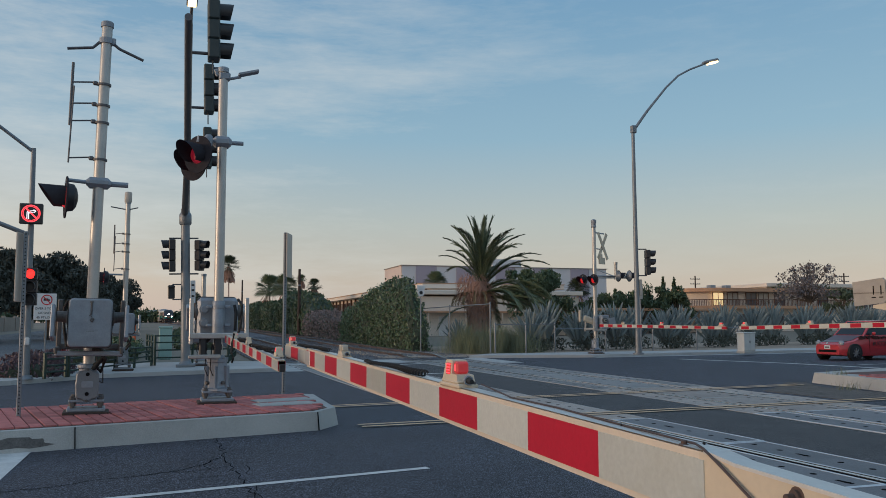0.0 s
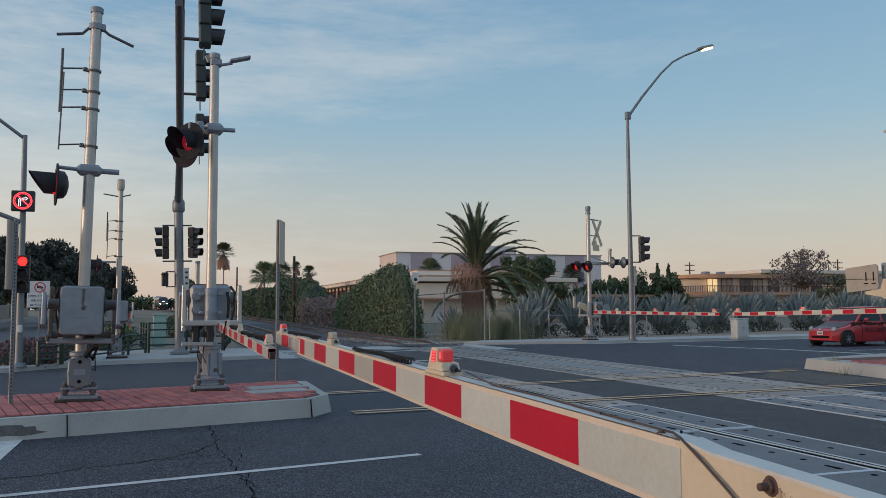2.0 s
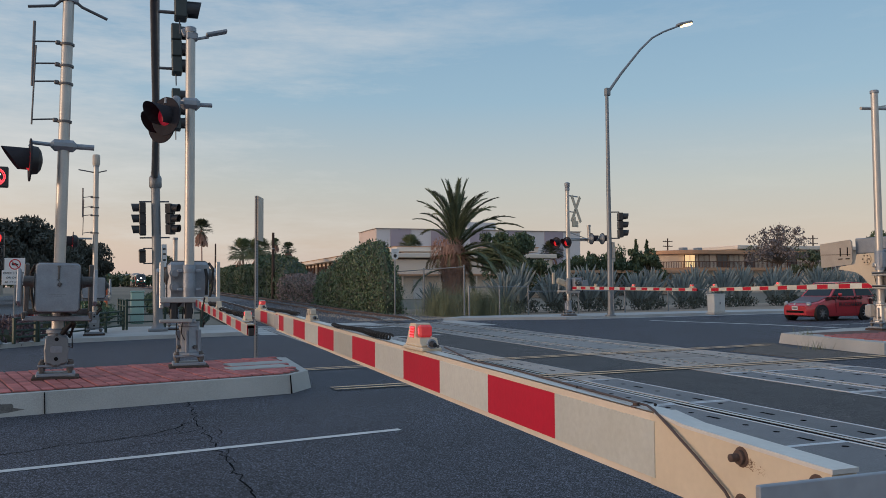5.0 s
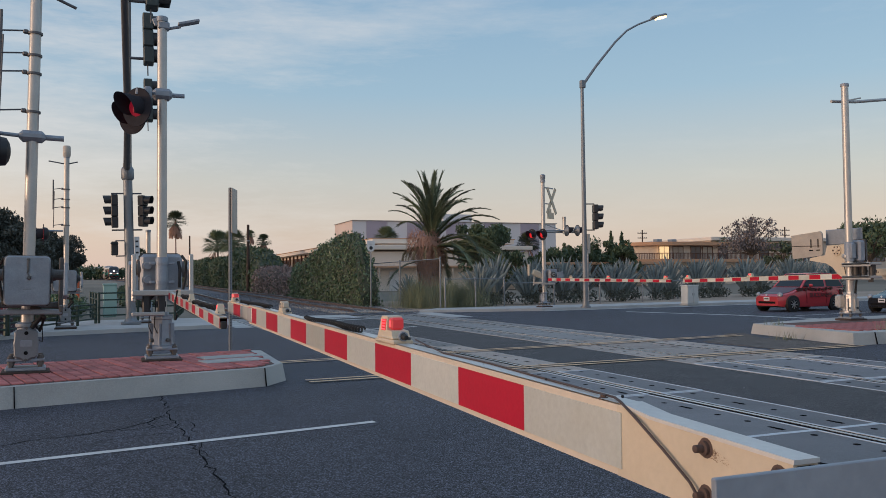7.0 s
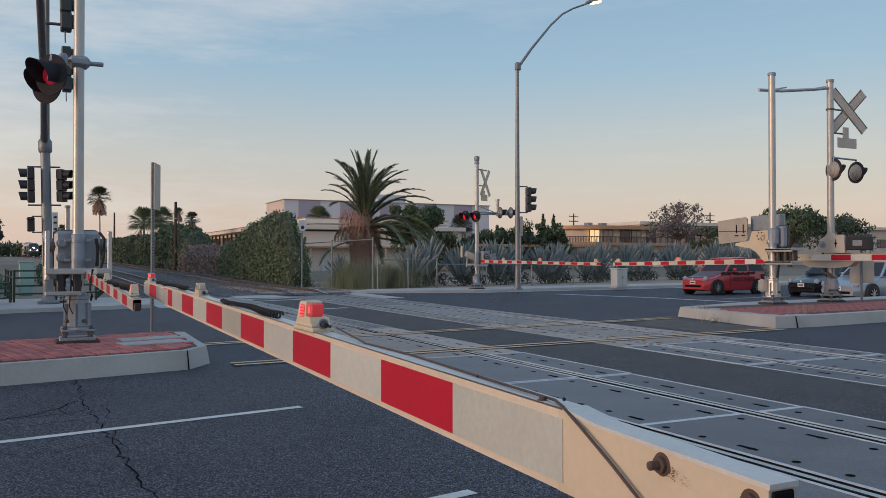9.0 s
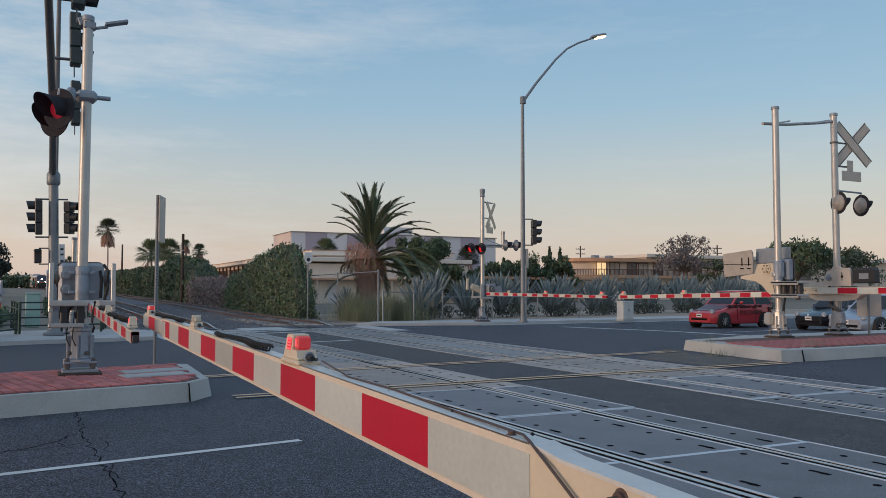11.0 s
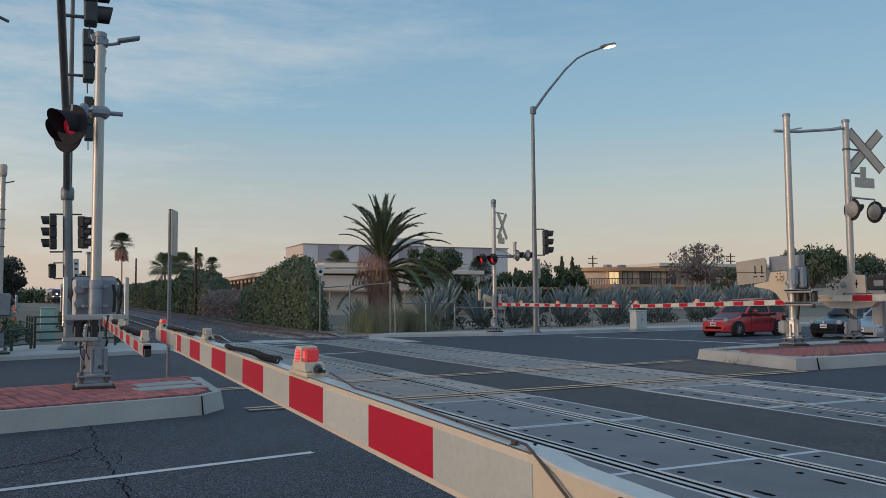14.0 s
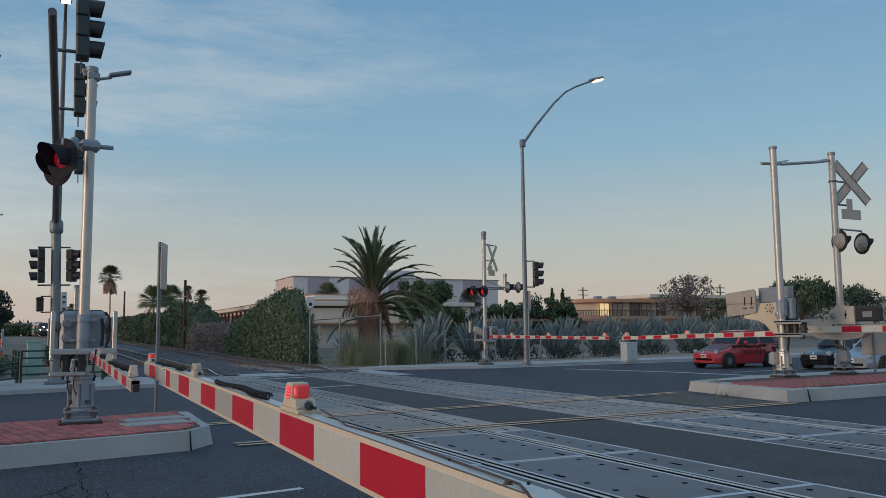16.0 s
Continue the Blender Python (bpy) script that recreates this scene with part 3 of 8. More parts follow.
line((-30, -5.0), (-5.45, -0.56), 0.11)
line((-5.45, -0.56), (-2.38, 0.0), 0.11)
line((-5.4, -4.1), (-2.26, -3.5), 0.11)
line((-6.75, 0.1), (-6.75, 2.6), 0.42)
line((15.5, 21.8), (17.0, 17.0), 0.28)
line((17.0, 17.0), (17.6, 11.6), 0.28)
line((18.5, 15.2), (45, 19.0), 0.11)
line((-3.4, 19.0), (-1.9, 18.9), 0.3)
for k in range(3):
    line((-1.3, 20.0 + 1.4 * k), (4.2, 22.1 + 1.4 * k), 0.25)
line((2.0, 15.6), (3.9, 16.2), 0.2)
structure("road_lines_white", lines, WHITE_LINE, "worn white painted lane lines", "road marking")
yl = Mesh()
for y0, y1 in ((3.55, 4.36), (6.55, 7.95)):
    for dy in (0.0, 0.25):
        line((-2.3, y0 + dy), (9.6, y1 + dy), 0.095, 0.022, 0, yl)
structure("road_lines_yellow", yl, YELLOW_LINE, "worn double yellow centre lines across the tracks", "road marking")


# cracks in the near lane
def crack(pts, w, seed):
    rnd = random.Random(seed)
    m = Mesh()
    fine = []
    for a, b in zip(pts, pts[1:]):
        a, b = Vector(a), Vector(b)
        nn = max(2, int((b - a).length / 0.12))
        for i in range(nn):
            p = a.lerp(b, i / nn)
            fine.append(Vector((p.x + rnd.uniform(-0.04, 0.04), p.y + rnd.uniform(-0.04, 0.04), 0.004)))
    fine.append(Vector((*pts[-1], 0.004)))
    for a, b in zip(fine, fine[1:]):
        d = (b - a).normalized()
        s = Vector((-d.y, d.x, 0)) * w * rnd.uniform(0.4, 1.0)
        m.add([a - s, b - s * rnd.uniform(0.5, 1), b + s, a + s], [(0, 1, 2, 3)])
    return m


cr = crack([(-4.39, 3.18), (-4.36, 1.81), (-4.36, 0.82), (-4.30, -0.09), (-4.27, -0.52), (-4.23, -1.2), (-4.21, -1.96), (-4.1, -3.4)], 0.010, 1)
for pts, w, s in (([(-4.45, 1.39), (-4.62, 1.01), (-4.92, 0.66), (-5.28, 0.51), (-5.54, 0.46), (-5.83, 0.28), (-6.26, 0.10), (-7.6, -0.1)], 0.011, 2),
                  ([(-4.36, 0.79), (-4.55, 0.67), (-4.77, 0.60), (-4.97, 0.58)], 0.007, 3), ([(-4.35, 0.31), (-4.62, 0.21), (-4.85, 0.19), (-5.07, 0.10)], 0.006, 4),
                  ([(-4.19, 0.76), (-4.19, 0.17)], 0.006, 5), ([(-4.21, -0.41), (-4.20, -0.74), (-4.19, -1.05)], 0.006, 6), ([(-3.36, 0.81), (-3.08, 1.31)], 0.006, 7),
                  ([(-4.25, -0.9), (-4.7, -1.05), (-5.3, -1.0)], 0.006, 8), ([(-4.62, 1.01), (-4.55, 0.67)], 0.006, 9)):
    c2 = crack(pts, w, s)
    cr.add(c2.v, c2.f)
structure("road_cracks", cr, CRACK, "dark tar-filled cracks in the asphalt", "crack")

# ---- medians ----


def median(name, poly, label):
    top = Mesh().prism(poly, -0.1, 0.26, 0.07)
    return structure(name, top, CONCRETE, label, "median")


median("median_west", [(-40, -5.4), (-6.08, 2.70), (-2.92, 3.46), (-2.53, 4.04), (-2.45, 6.62), (-2.75, 6.80), (-6.0, 6.0), (-40, -2.0)],
               "raised concrete median with red brick paving")
median("median_east", [(9.62, 4.66), (11.0, 4.62), (40, 7.3), (40, 12.3), (14, 9.7), (10.4, 8.6)],
               "raised concrete median with red brick paving")
kj = Mesh()
kj.box((-6.08, 2.755, 0.125), (0.011, 0.056, 0.262), 0, (-14, 0, 13))
kj.box((-2.95, 3.505, 0.125), (0.011, 0.056, 0.262), 0, (-14, 0, 13))
kj.box((10.3, 4.69, 0.125), (0.015, 0.056, 0.262), 0, (-14, 0, 0))
grit = Mesh()
grit.prism([(9.75, 4.5), (9.55, 7.3), (10.3, 8.7), (9.9, 8.9), (8.35, 7.5), (7.55, 6.95), (7.6, 4.55)], -0.05, 0.009)
structure("gritty_patch", grit, GRIT, "brown gritty asphalt patch before the median nose", "road")
stain = Mesh()
s_rnd = random.Random(4)
e_dir = Vector((-33.92, -8.1, 0)).normalized()
e_out = Vector((-e_dir.y, e_dir.x, 0))
e_out = e_out if e_out.y < 0 else -e_out
sv = []
for i in range(26):
    a = 2 * math.pi * i / 26
    rr = 1.0 + 0.28 * s_rnd.uniform(-1, 1)
    d_, z_ = 0.66 + 0.42 * rr * math.cos(a), 0.11 + 0.060 * rr * math.sin(a)
    p = Vector((-6.08, 2.70, 0)) + e_dir * d_ - e_out * (0.07 * (z_ + 0.1) / 0.36 - 0.003)
    sv.append((p.x, p.y, z_))
stain.add(sv, [tuple(range(26))])
structure("kerb_stain", stain, mat("oily_stain", (0.13, 0.125, 0.12), 0.9, 0, 0.6, 9, 60, 0.2, stain=0.9, stain_color=(0.04, 0.04, 0.04)), "black oily stain on the median kerb", "stain")
structure("kerb_joints", kj, SLOT, "dark open joints in the median kerb", "joint")

# ---- level crossing gates ----


def light_housing(parent, p, lit, s=1.0, flip=1):
    """A cream lamp on a gate arm: a bolted foot, a tapered body with slotted sides and a lens block at the end that flip points to."""
    x, y, z = p
    L, W, H = 0.18 * s, 0.082 * s, 0.088 * s
    m = Mesh()
    m.box((x, y, z + 0.010 * s), (W * 1.15, L * 1.45, 0.020 * s), 0.006 * s)
    m.box((x, y, z + 0.026 * s), (W * 1.06, L * 1.20, 0.016 * s), 0.006 * s)
    pf = [(-0.56, 0.0), (0.56, 0.0), (0.50, 0.30), (0.12, 0.34), (0.10, 0.97), (0.02, 1.0), (-0.34, 1.0), (-0.42, 0.92), (-0.50, 0.30)]
    n = len(pf)
    vs = [(x + sx * W / 2 * (1 - 0.22 * q), y + flip * a * L, z + 0.030 * s + q * H) for sx in (-1, 1) for a, q in pf]
    m.add(vs, [tuple(range(n)), tuple(reversed(range(n, 2 * n)))] + [(i, n + i, n + (i + 1) % n, (i + 1) % n) for i in range(n)])
    hs = part("arm_light", m, CREAM, parent, "cream arm light")
    lens = Mesh().box((x, y + flip * 0.22 * L, z + 0.086 * s), (W * 0.70, 0.040 * s, 0.052 * s), 0.008 * s)
    part("lens", lens, LENS_GLOW if lit else CLEAR_HOUSE, hs, "lit red lens" if lit else "unlit clear lens")
    for sx in (-1, 1):
        part("slot_panel", Mesh().box((x + sx * W * 0.425, y - flip * 0.13 * L, z + 0.080 * s), (0.008 * s, 0.058 * s, 0.050 * s), 0.002 * s, (0, -sx * 5, 0)), LENS_GLOW if lit else SIGN_BACK, hs, "slotted side panel")
    slots = Mesh()
    for sx in (-1, 1):
        for j in range(4):
            slots.box((x + sx * W * 0.445, y - flip * 0.13 * L, z + (0.061 + 0.0125 * j) * s), (0.010 * s, 0.050 * s, 0.005 * s), 0, (0, -sx * 5, 0))
    tagged(part("slot_rows", slots, LED_DOT if lit else DARKPOLE, hs, "glowing red slots" if lit else "dark slots"), "", "", "", "stuff")
    if lit:
        part("lamp_core", Mesh().box((x, y + flip * 0.22 * L, z + 0.086 * s), (W * 0.73, 0.016 * s, 0.030 * s), 0.003 * s), LED_DOT, hs, "glowing red core")
    part("gland_ring", Mesh().cyl((x, y + flip * L * 0.66, z + 0.036 * s), (x, y + flip * L * 0.76, z + 0.035 * s), 0.021 * s, n=10), CAST, hs, "metal gland ring")
    part("cable_gland", Mesh().cyl((x, y + flip * L * 0.76, z + 0.035 * s), (x, y + flip * L * 0.95, z + 0.032 * s), 0.015 * s, 0.010 * s, 10), RUBBER, hs, "black cable gland")
    for sy in (-0.66, 0.66):
        part("foot_bolt", Mesh().cyl((x + W * 0.36, y + sy * L, z + 0.018 * s), (x + W * 0.36, y + sy * L, z + 0.03 * s), 0.009 * s, n=6), STEEL_DARK, hs)
    return hs


def coil(parent, x, y0, y1, z, turns, r=0.03, w=0.009):
    pts = []
    for i in range(turns * 8 + 1):
        a = 2 * math.pi * i / 8
        y = y0 + (y1 - y0) * i / (turns * 8)
        pts.append((x + 0.012 * math.sin(y * 9) + r * math.cos(a), y, z + r + r * math.sin(a)))
    part("coiled_cable", Mesh().tube(pts, w, 6), RUBBER, parent, "black coiled cable", True)


def striped_arm(parent, x, ya, yb, za, zb, h0, h1, t=0.05, pitch=0.406, first_red=True, joint=None, y_start=None, tape=0.84):
    """A gate arm along y from ya (root) to yb (tip): an aluminium box with tape on its faces, each stripe a piece."""
    n = 2
    L = abs(yb - ya)
    sgn = 1 if yb > ya else -1

    def sec(y):
        k = abs(y - ya) / L
        h = h0 + (h1 - h0) * k
        if joint is not None and (y - joint) * sgn > 0:
            h *= 0.84
        return za + (zb - za) * k, h

    def seg(m, y0, y1, grow=0.0, tt=t, hs=1.0):
        (z0, a0), (z1, a1) = sec(y0 + 1e-4 * sgn), sec(y1 - 1e-4 * sgn)
        vs = [(x + sx * (tt / 2 + grow), yy, zz + sz * aa / 2 * hs) for yy, zz, aa in ((y0, z0, a0), (y1, z1, a1)) for sx in (-1, 1) for sz in (-1, 1)]
        m.add(vs, [(0, 1, 3, 2), (4, 6, 7, 5), (0, 4, 5, 1), (2, 3, 7, 6), (0, 2, 6, 4), (1, 5, 7, 3)])

    beam = Mesh()
    if joint is None:
        seg(beam, ya, yb)
    else:
        seg(beam, ya, joint)
        seg(beam, joint, yb, -0.006)
    arm = part("gate_arm", beam, ARM_PINK, parent, "red and white striped gate arm")
    cap = Mesh()
    for y0, y1 in ((ya, joint), (joint, yb)) if joint is not None else ((ya, yb),):
        (z0, a0), (z1, a1) = sec(y0 + 1e-4 * sgn), sec(y1 - 1e-4 * sgn)
        cap.add([(x + sx * t / 2 * 0.96, yy, zz + aa / 2 + 0.003) for yy, zz, aa in ((y0, z0, a0), (y1, z1, a1)) for sx in (-1, 1)], [(0, 1, 3, 2)])
    part("arm_top", cap, TOP_WHITE, arm, "pale aluminium top flange")
    y = ya if y_start is None else y_start
    red = first_red
    while (yb - y) * sgn > 0.02:
        y2 = y + sgn * pitch
        if (y2 - yb) * sgn > 0:
            y2 = yb
        if joint is not None and (y - joint) * sgn < 0 < (y2 - joint) * sgn:
            cuts = ((y, joint), (joint, y2))
        else:
            cuts = ((y, y2),)
        for c0, c1 in cuts:
            s = Mesh()
            seg(s, c0, c1, 0.0025, t, tape)
            part("red_stripe" if red else "white_stripe", s, RED_TAPE if red else WHITE_TAPE, arm)
        red, y = not red, y2
    return arm


def wigwag(parent, p, face, lit, arm_from, r=0.30, back=False, hood=0.36, lens=None):
    """A flashing light: round dark backing, deep visor, red lens. face: the way it shines."""
    p, f = Vector(p), Vector(face).normalized()
    b = Mesh()
    b.lathe(p - f * 0.16, f, [(0, 0.05), (0.015, 0.10), (0.03, 0.12), (0.035, 0.15), (0.085, 0.19), (0.09, 0.205), (0.135, 0.235), (0.15, 0.245)] if back else [(0, 0.05), (0.02, 0.13), (0.06, 0.19), (0.12, 0.20), (0.15, 0.21)], 24)
    head = part("flashing_light", b, (PLATE_TAN if r > 0.3 else GALV) if back else BLACK, parent, "round red flashing light with a deep black visor", True)
    d = Mesh()
    d.lathe(p - f * 0.012, f, [(0, r), (0.018, r)], 28)
    part("backing_disc", d, MATT_BLACK, head, "round backing disc")
    v = Mesh()
    q = f.to_track_quat("Z", "Y").to_matrix()
    n, vs, fs = 20, [], []
    up = q.inverted() @ Vector((0, 0, 1))
    a0 = math.atan2(up.y, up.x)
    for k in range(2):
        for i in range(n + 1):
            a = a0 + radians(-140 + 280 * i / n)
            ln = hood * (0.66 + 0.34 * math.cos(a - a0))
            vs.append(p + f * (0.01 if k == 0 else ln) + q @ Vector((0.165 * math.cos(a), 0.165 * math.sin(a), 0)))
    fs = [(i, i + 1, n + 2 + i, n + 1 + i) for i in range(n)]
    vs2 = [vv - (vv - p).normalized() * 0.008 for vv in vs]
    o = len(vs)
    v.add(vs + vs2, fs + [tuple(reversed([i + o for i in fc])) for fc in fs])
    part("visor", v, MATT_BLACK, head, "black visor", True)
    le = Mesh()
    le.lathe(p + f * 0.004, f, [(0, 0.15), (0.03, 0.13), (0.05, 0.08), (0.055, 0.02)], 22)
    part("lens", le, lens or (LENS_ON if lit else LENS_OFF), head, "red lens", True)
    ar = Mesh()
    ar.tube([arm_from, (p.x, p.y, Vector(arm_from).z), (p.x, p.y, p.z + 0.2)], 0.028, 8)
    part("light_bracket", ar, CAST, head, "grey bracket arm")
    return head


def rounded_plate(w, h, r, y0, y1, zc):
    """An upright plate in the xz plane with rounded corners and a softened front edge, from y0 back to y1 front."""
    def ring(q, y):
        out = []
        for cx, cz, a0 in ((1, 1, 0), (-1, 1, 90), (-1, -1, 180), (1, -1, 270)):
            for k in range(6):
                a = radians(a0 + 18 * k)
                out.append((cx * (w / 2 - r) + (r - q) * math.cos(a), y, zc + cz * (h / 2 - r) + (r - q) * math.sin(a)))
        return out

    d = y1 - y0
    rows = [ring(0, y0), ring(0, y0 + d * 0.6), ring(0.008, y0 + d * 0.9), ring(0.02, y1)]
    n = len(rows[0])
    fs = [(k * n + i, k * n + (i + 1) % n, (k + 1) * n + (i + 1) % n, (k + 1) * n + i) for k in range(3) for i in range(n)]
    return Mesh().add([p for row in rows for p in row], fs + [tuple(range(3 * n, 4 * n)), tuple(reversed(range(n)))])


def gate_base(name, x, y, z, top, rz, label, box_z=(1.0, 1.66), group="crossing gates", r=0.079, band=True, turn=0, column=None, cradle=True, yoke_mat=None, box_scale=1.0):
    """Mast on a bolted base, with the gate mechanism's box and yokes on its -y side; the arm lies to +y."""
    g = thing(name, pose(x, y, z, 0, 0, rz), label, "crossing gate", group)
    m = Mesh()
    m.box((0, 0, 0.075), (0.50, 0.44, 0.05), 0.012)
    m.box((0, 0, 0.20), (0.46, 0.40, 0.035), 0.01)
    part("base_plate", m, CAST, g, "grey steel base plate")
    for sx in (-1, 1):
        for sy in (-1, 1):
            part("anchor_bolt", Mesh().cyl((sx * 0.18, sy * 0.15, 0.05), (sx * 0.18, sy * 0.15, 0.27), 0.028, n=8).cyl((sx * 0.18, sy * 0.15, 0.205), (sx * 0.18, sy * 0.15, 0.245), 0.045, n=6).cyl((sx * 0.18, sy * 0.15, 0.13), (sx * 0.18, sy * 0.15, 0.18), 0.045, n=6), STEEL_DARK, g)
    if column:
        m = Mesh()
        m.lathe((0, 0, 0.215), (0, 0, 1), [(0, 0.235), (0.03, 0.23), (0.05, 0.18), (0.10, 0.165), (0.44, 0.15), (0.45, 0.165), (0.49, 0.165), (0.50, 0.115), (0.56, 0.105)], 8)
        jb = part("junction_base", m, column, g, "cast column base", True)
        for k in range(6):
            a = math.pi * k / 3 + 0.3
            part("rib", Mesh().box((0.165 * math.cos(a), 0.165 * math.sin(a), 0.42), (0.07, 0.03, 0.36), 0.008, (0, 0, math.degrees(a))), column, jb)
        for k in range(8):
            a = math.pi * k / 4
            part("flange_bolt", Mesh().cyl((0.145 * math.cos(a), 0.145 * math.sin(a), 0.69), (0.145 * math.cos(a), 0.145 * math.sin(a), 0.735), 0.022, n=6), CAST, jb)
        sd = -1
        if rz != 180:
            part("side_box", Mesh().box((sd * 0.20, 0.16, 0.52), (0.18, 0.14, 0.36), 0.03).box((sd * 0.235, 0.20, 0.52), (0.14, 0.12, 0.30), 0.02), column, jb, "bolted side box")
        for k in range(4):
            a = math.pi * k / 2 + 0.5
            part("gusset_bolt", Mesh().cyl((0.15 * math.cos(a), 0.15 * math.sin(a), 0.34), (0.20 * math.cos(a), 0.20 * math.sin(a), 0.34), 0.028, n=8), STEEL_DARK, jb)
    part("plinth", Mesh().box((0, 0, 0.005), (0.60, 0.54, 0.09), 0.012), WOOD_POLE, g, "brown weathered plinth")
    m = Mesh()
    m.lathe((0, 0, 0.21), (0, 0, 1), [(0, 0.17), (0.03, 0.16), (0.06, 0.125), (0.42, 0.12), (0.44, 0.145), (0.48, 0.145), (0.50, 0.11)], 20)
    m.box((0, -0.13, 0.42), (0.26, 0.10, 0.40), 0.04)
    if not column:
        part("junction_base", m, CAST, g, "grey cast junction base with a bolted cover", True)
        half_ = [(0.0, 0.235), (0.035, 0.23), (0.06, 0.205), (0.085, 0.195), (0.12, 0.19), (0.145, 0.165), (0.15, 0.05), (0.158, 0.0), (0.15, -0.05), (0.145, -0.165), (0.12, -0.19), (0.085, -0.195), (0.06, -0.205), (0.035, -0.23), (0.0, -0.235)]
        lobe = half_ + [(-x_, z_) for x_, z_ in reversed(half_[1:-1])]
        n_ = len(lobe)
        vs = [(x_ * q, yy, 0.42 + z_ * q) for q, yy in ((1.0, -0.18), (1.0, -0.205), (0.9, -0.222)) for x_, z_ in lobe]
        fs = [(k * n_ + i, (k + 1) * n_ + i, (k + 1) * n_ + (i + 1) % n_, k * n_ + (i + 1) % n_) for k in range(2) for i in range(n_)]
        lc = part("lobed_cover", Mesh().add(vs, fs + [tuple(range(2 * n_, 3 * n_))[::-1], tuple(range(n_))]), GALV, g, "grey cast cover with lobed ends")
        part("cover_label", rounded_plate(0.15, 0.09, 0.02, -0.222, -0.228, 0.43), CAST, lc)
        for zz in (0.30, 0.57):
            part("cover_slot", Mesh().lathe((0, -0.215, zz), (0, -1, 0), [(0, 0.028), (0.014, 0.026)], 10), SLOT, lc)
        for zz in (0.205, 0.635):
            part("cover_bolt", Mesh().lathe((0, -0.20, zz), (0, -1, 0), [(0, 0.022), (0.035, 0.02)], 8), STEEL_DARK, lc)
        part("conduit", Mesh().tube([(0.05, -0.12, 0.92), (0.16, -0.17, 0.90), (0.20, -0.16, 0.80), (0.12, -0.13, 0.72), (0.05, -0.12, 0.62)], 0.034, 10), RUBBER, g, "thick black flexible conduit", True)
    m = Mesh()
    m.cyl((0, 0, 0.5), (0, 0, top - z), r, r * 0.94, 20)
    part("mast", m, ALU, g, "brushed aluminium mast", True)
    part("mast_cap", Mesh().lathe((0, 0, top - z - 0.01), (0, 0, 1), [(0, r * 1.12), (0.07, r * 1.12), (0.085, r * 0.9)], 20), CAST, g, "dark round cap", True)
    b0, b1 = box_z[0] - z, box_z[1] - z
    mech = []
    h = b1 - b0
    m = Mesh()
    dd = 0.0 if cradle else 0.20
    m.box((0, -0.36 + dd / 2, b0 + h / 2), (0.64 - dd, 0.44 - dd, h), 0.05)
    box = part("mechanism_box", m, CAST, g, "weathered grey gate mechanism box")
    cv = part("box_cover", rounded_plate(0.64 - dd, h * 1.06, 0.07, -0.57 + dd, -0.63 + dd, b0 + h / 2), CAST, box, "grey hinged cover with rounded corners")
    # rim coloured dark to give the cover its shaded edge
    part("cover_rim", rounded_plate(0.665 - dd, h * 1.09, 0.08, -0.55 + dd, -0.605 + dd, b0 + h / 2), STEEL_DARK, box, "rim of the cover, dark for its edge shading")
    part("hasp", Mesh().cyl((0.01, -0.645 + dd, b0 + h * 0.95), (0.01, -0.645 + dd, b0 + h * 0.68), 0.015, n=8).box((0.01, -0.64 + dd, b0 + h * 0.96), (0.05, 0.03, 0.03), 0.008), STEEL_DARK, cv)
    part("padlock", Mesh().box((0.025, -0.655 + dd, b0 + h * 0.57), (0.055, 0.03, 0.065), 0.012, (0, 25, 0)).tube([(-0.02, -0.655 + dd, b0 + h * 0.66), (0.0, -0.655 + dd, b0 + h * 0.68), (0.02, -0.655 + dd, b0 + h * 0.62)], 0.007, 6), STEEL_DARK, cv, "padlock")
    for k, w_ in ((0.345, 0.24), (0.315, 0.12)):
        part("writing_bar", Mesh().box((0, -0.632 + dd, b0 + h * k), (w_ - dd / 3, 0.005, 0.009)), GALV, cv, "worn unreadable cast lettering")
    for k in (0.35, 0.7):
        part("box_bolt", Mesh().lathe((0.21 - dd / 2, -0.14, b0 + h * k), (0, 1, 0), [(0, 0.085), (0.03, 0.085), (0.035, 0.06), (0.09, 0.055)], 14), CAST, box, "", True)
    # black strips put in for the shading along the cover's sides and bottom
    gs = Mesh()
    for sx in (-1, 1):
        gs.box((sx * (0.322 - dd / 2), -0.575 + dd, b0 + h / 2), (0.02, 0.05, h * 0.96), 0.004)
    gs.box((0, -0.575 + dd, b0 - 0.012), (0.60 - dd, 0.05, 0.03), 0.004)
    part("cover_gasket", gs, RUBBER, box, "dark strips for the shaded edges of the cover")
    if cradle:
        for sx in (-1, 1):
            part("trunnion", Mesh().lathe((sx * 0.30, -0.30, b0 + h * 0.62), (sx, 0, 0), [(0, 0.13), (0.05, 0.13), (0.055, 0.09), (0.10, 0.085), (0.105, 0.05), (0.15, 0.045)], 14), STEEL_DARK, box, "dark cast trunnion", True)
        part("cable", Mesh().tube([(-0.30, 0.02, b0 + h * 0.95), (-0.36, 0.10, b0 + h * 0.80), (-0.35, 0.12, b0 + h * 0.4), (-0.30, 0.14, b0 + 0.02)], 0.022, 8), RUBBER, g, "black cable", True)
        part("cable", Mesh().tube([(-0.25, 0.0, b0 + h * 0.8), (-0.27, 0.06, b0 + h * 0.6), (-0.26, 0.07, b0 + h * 0.15)], 0.026, 8), RUBBER, g, "black cable", True)
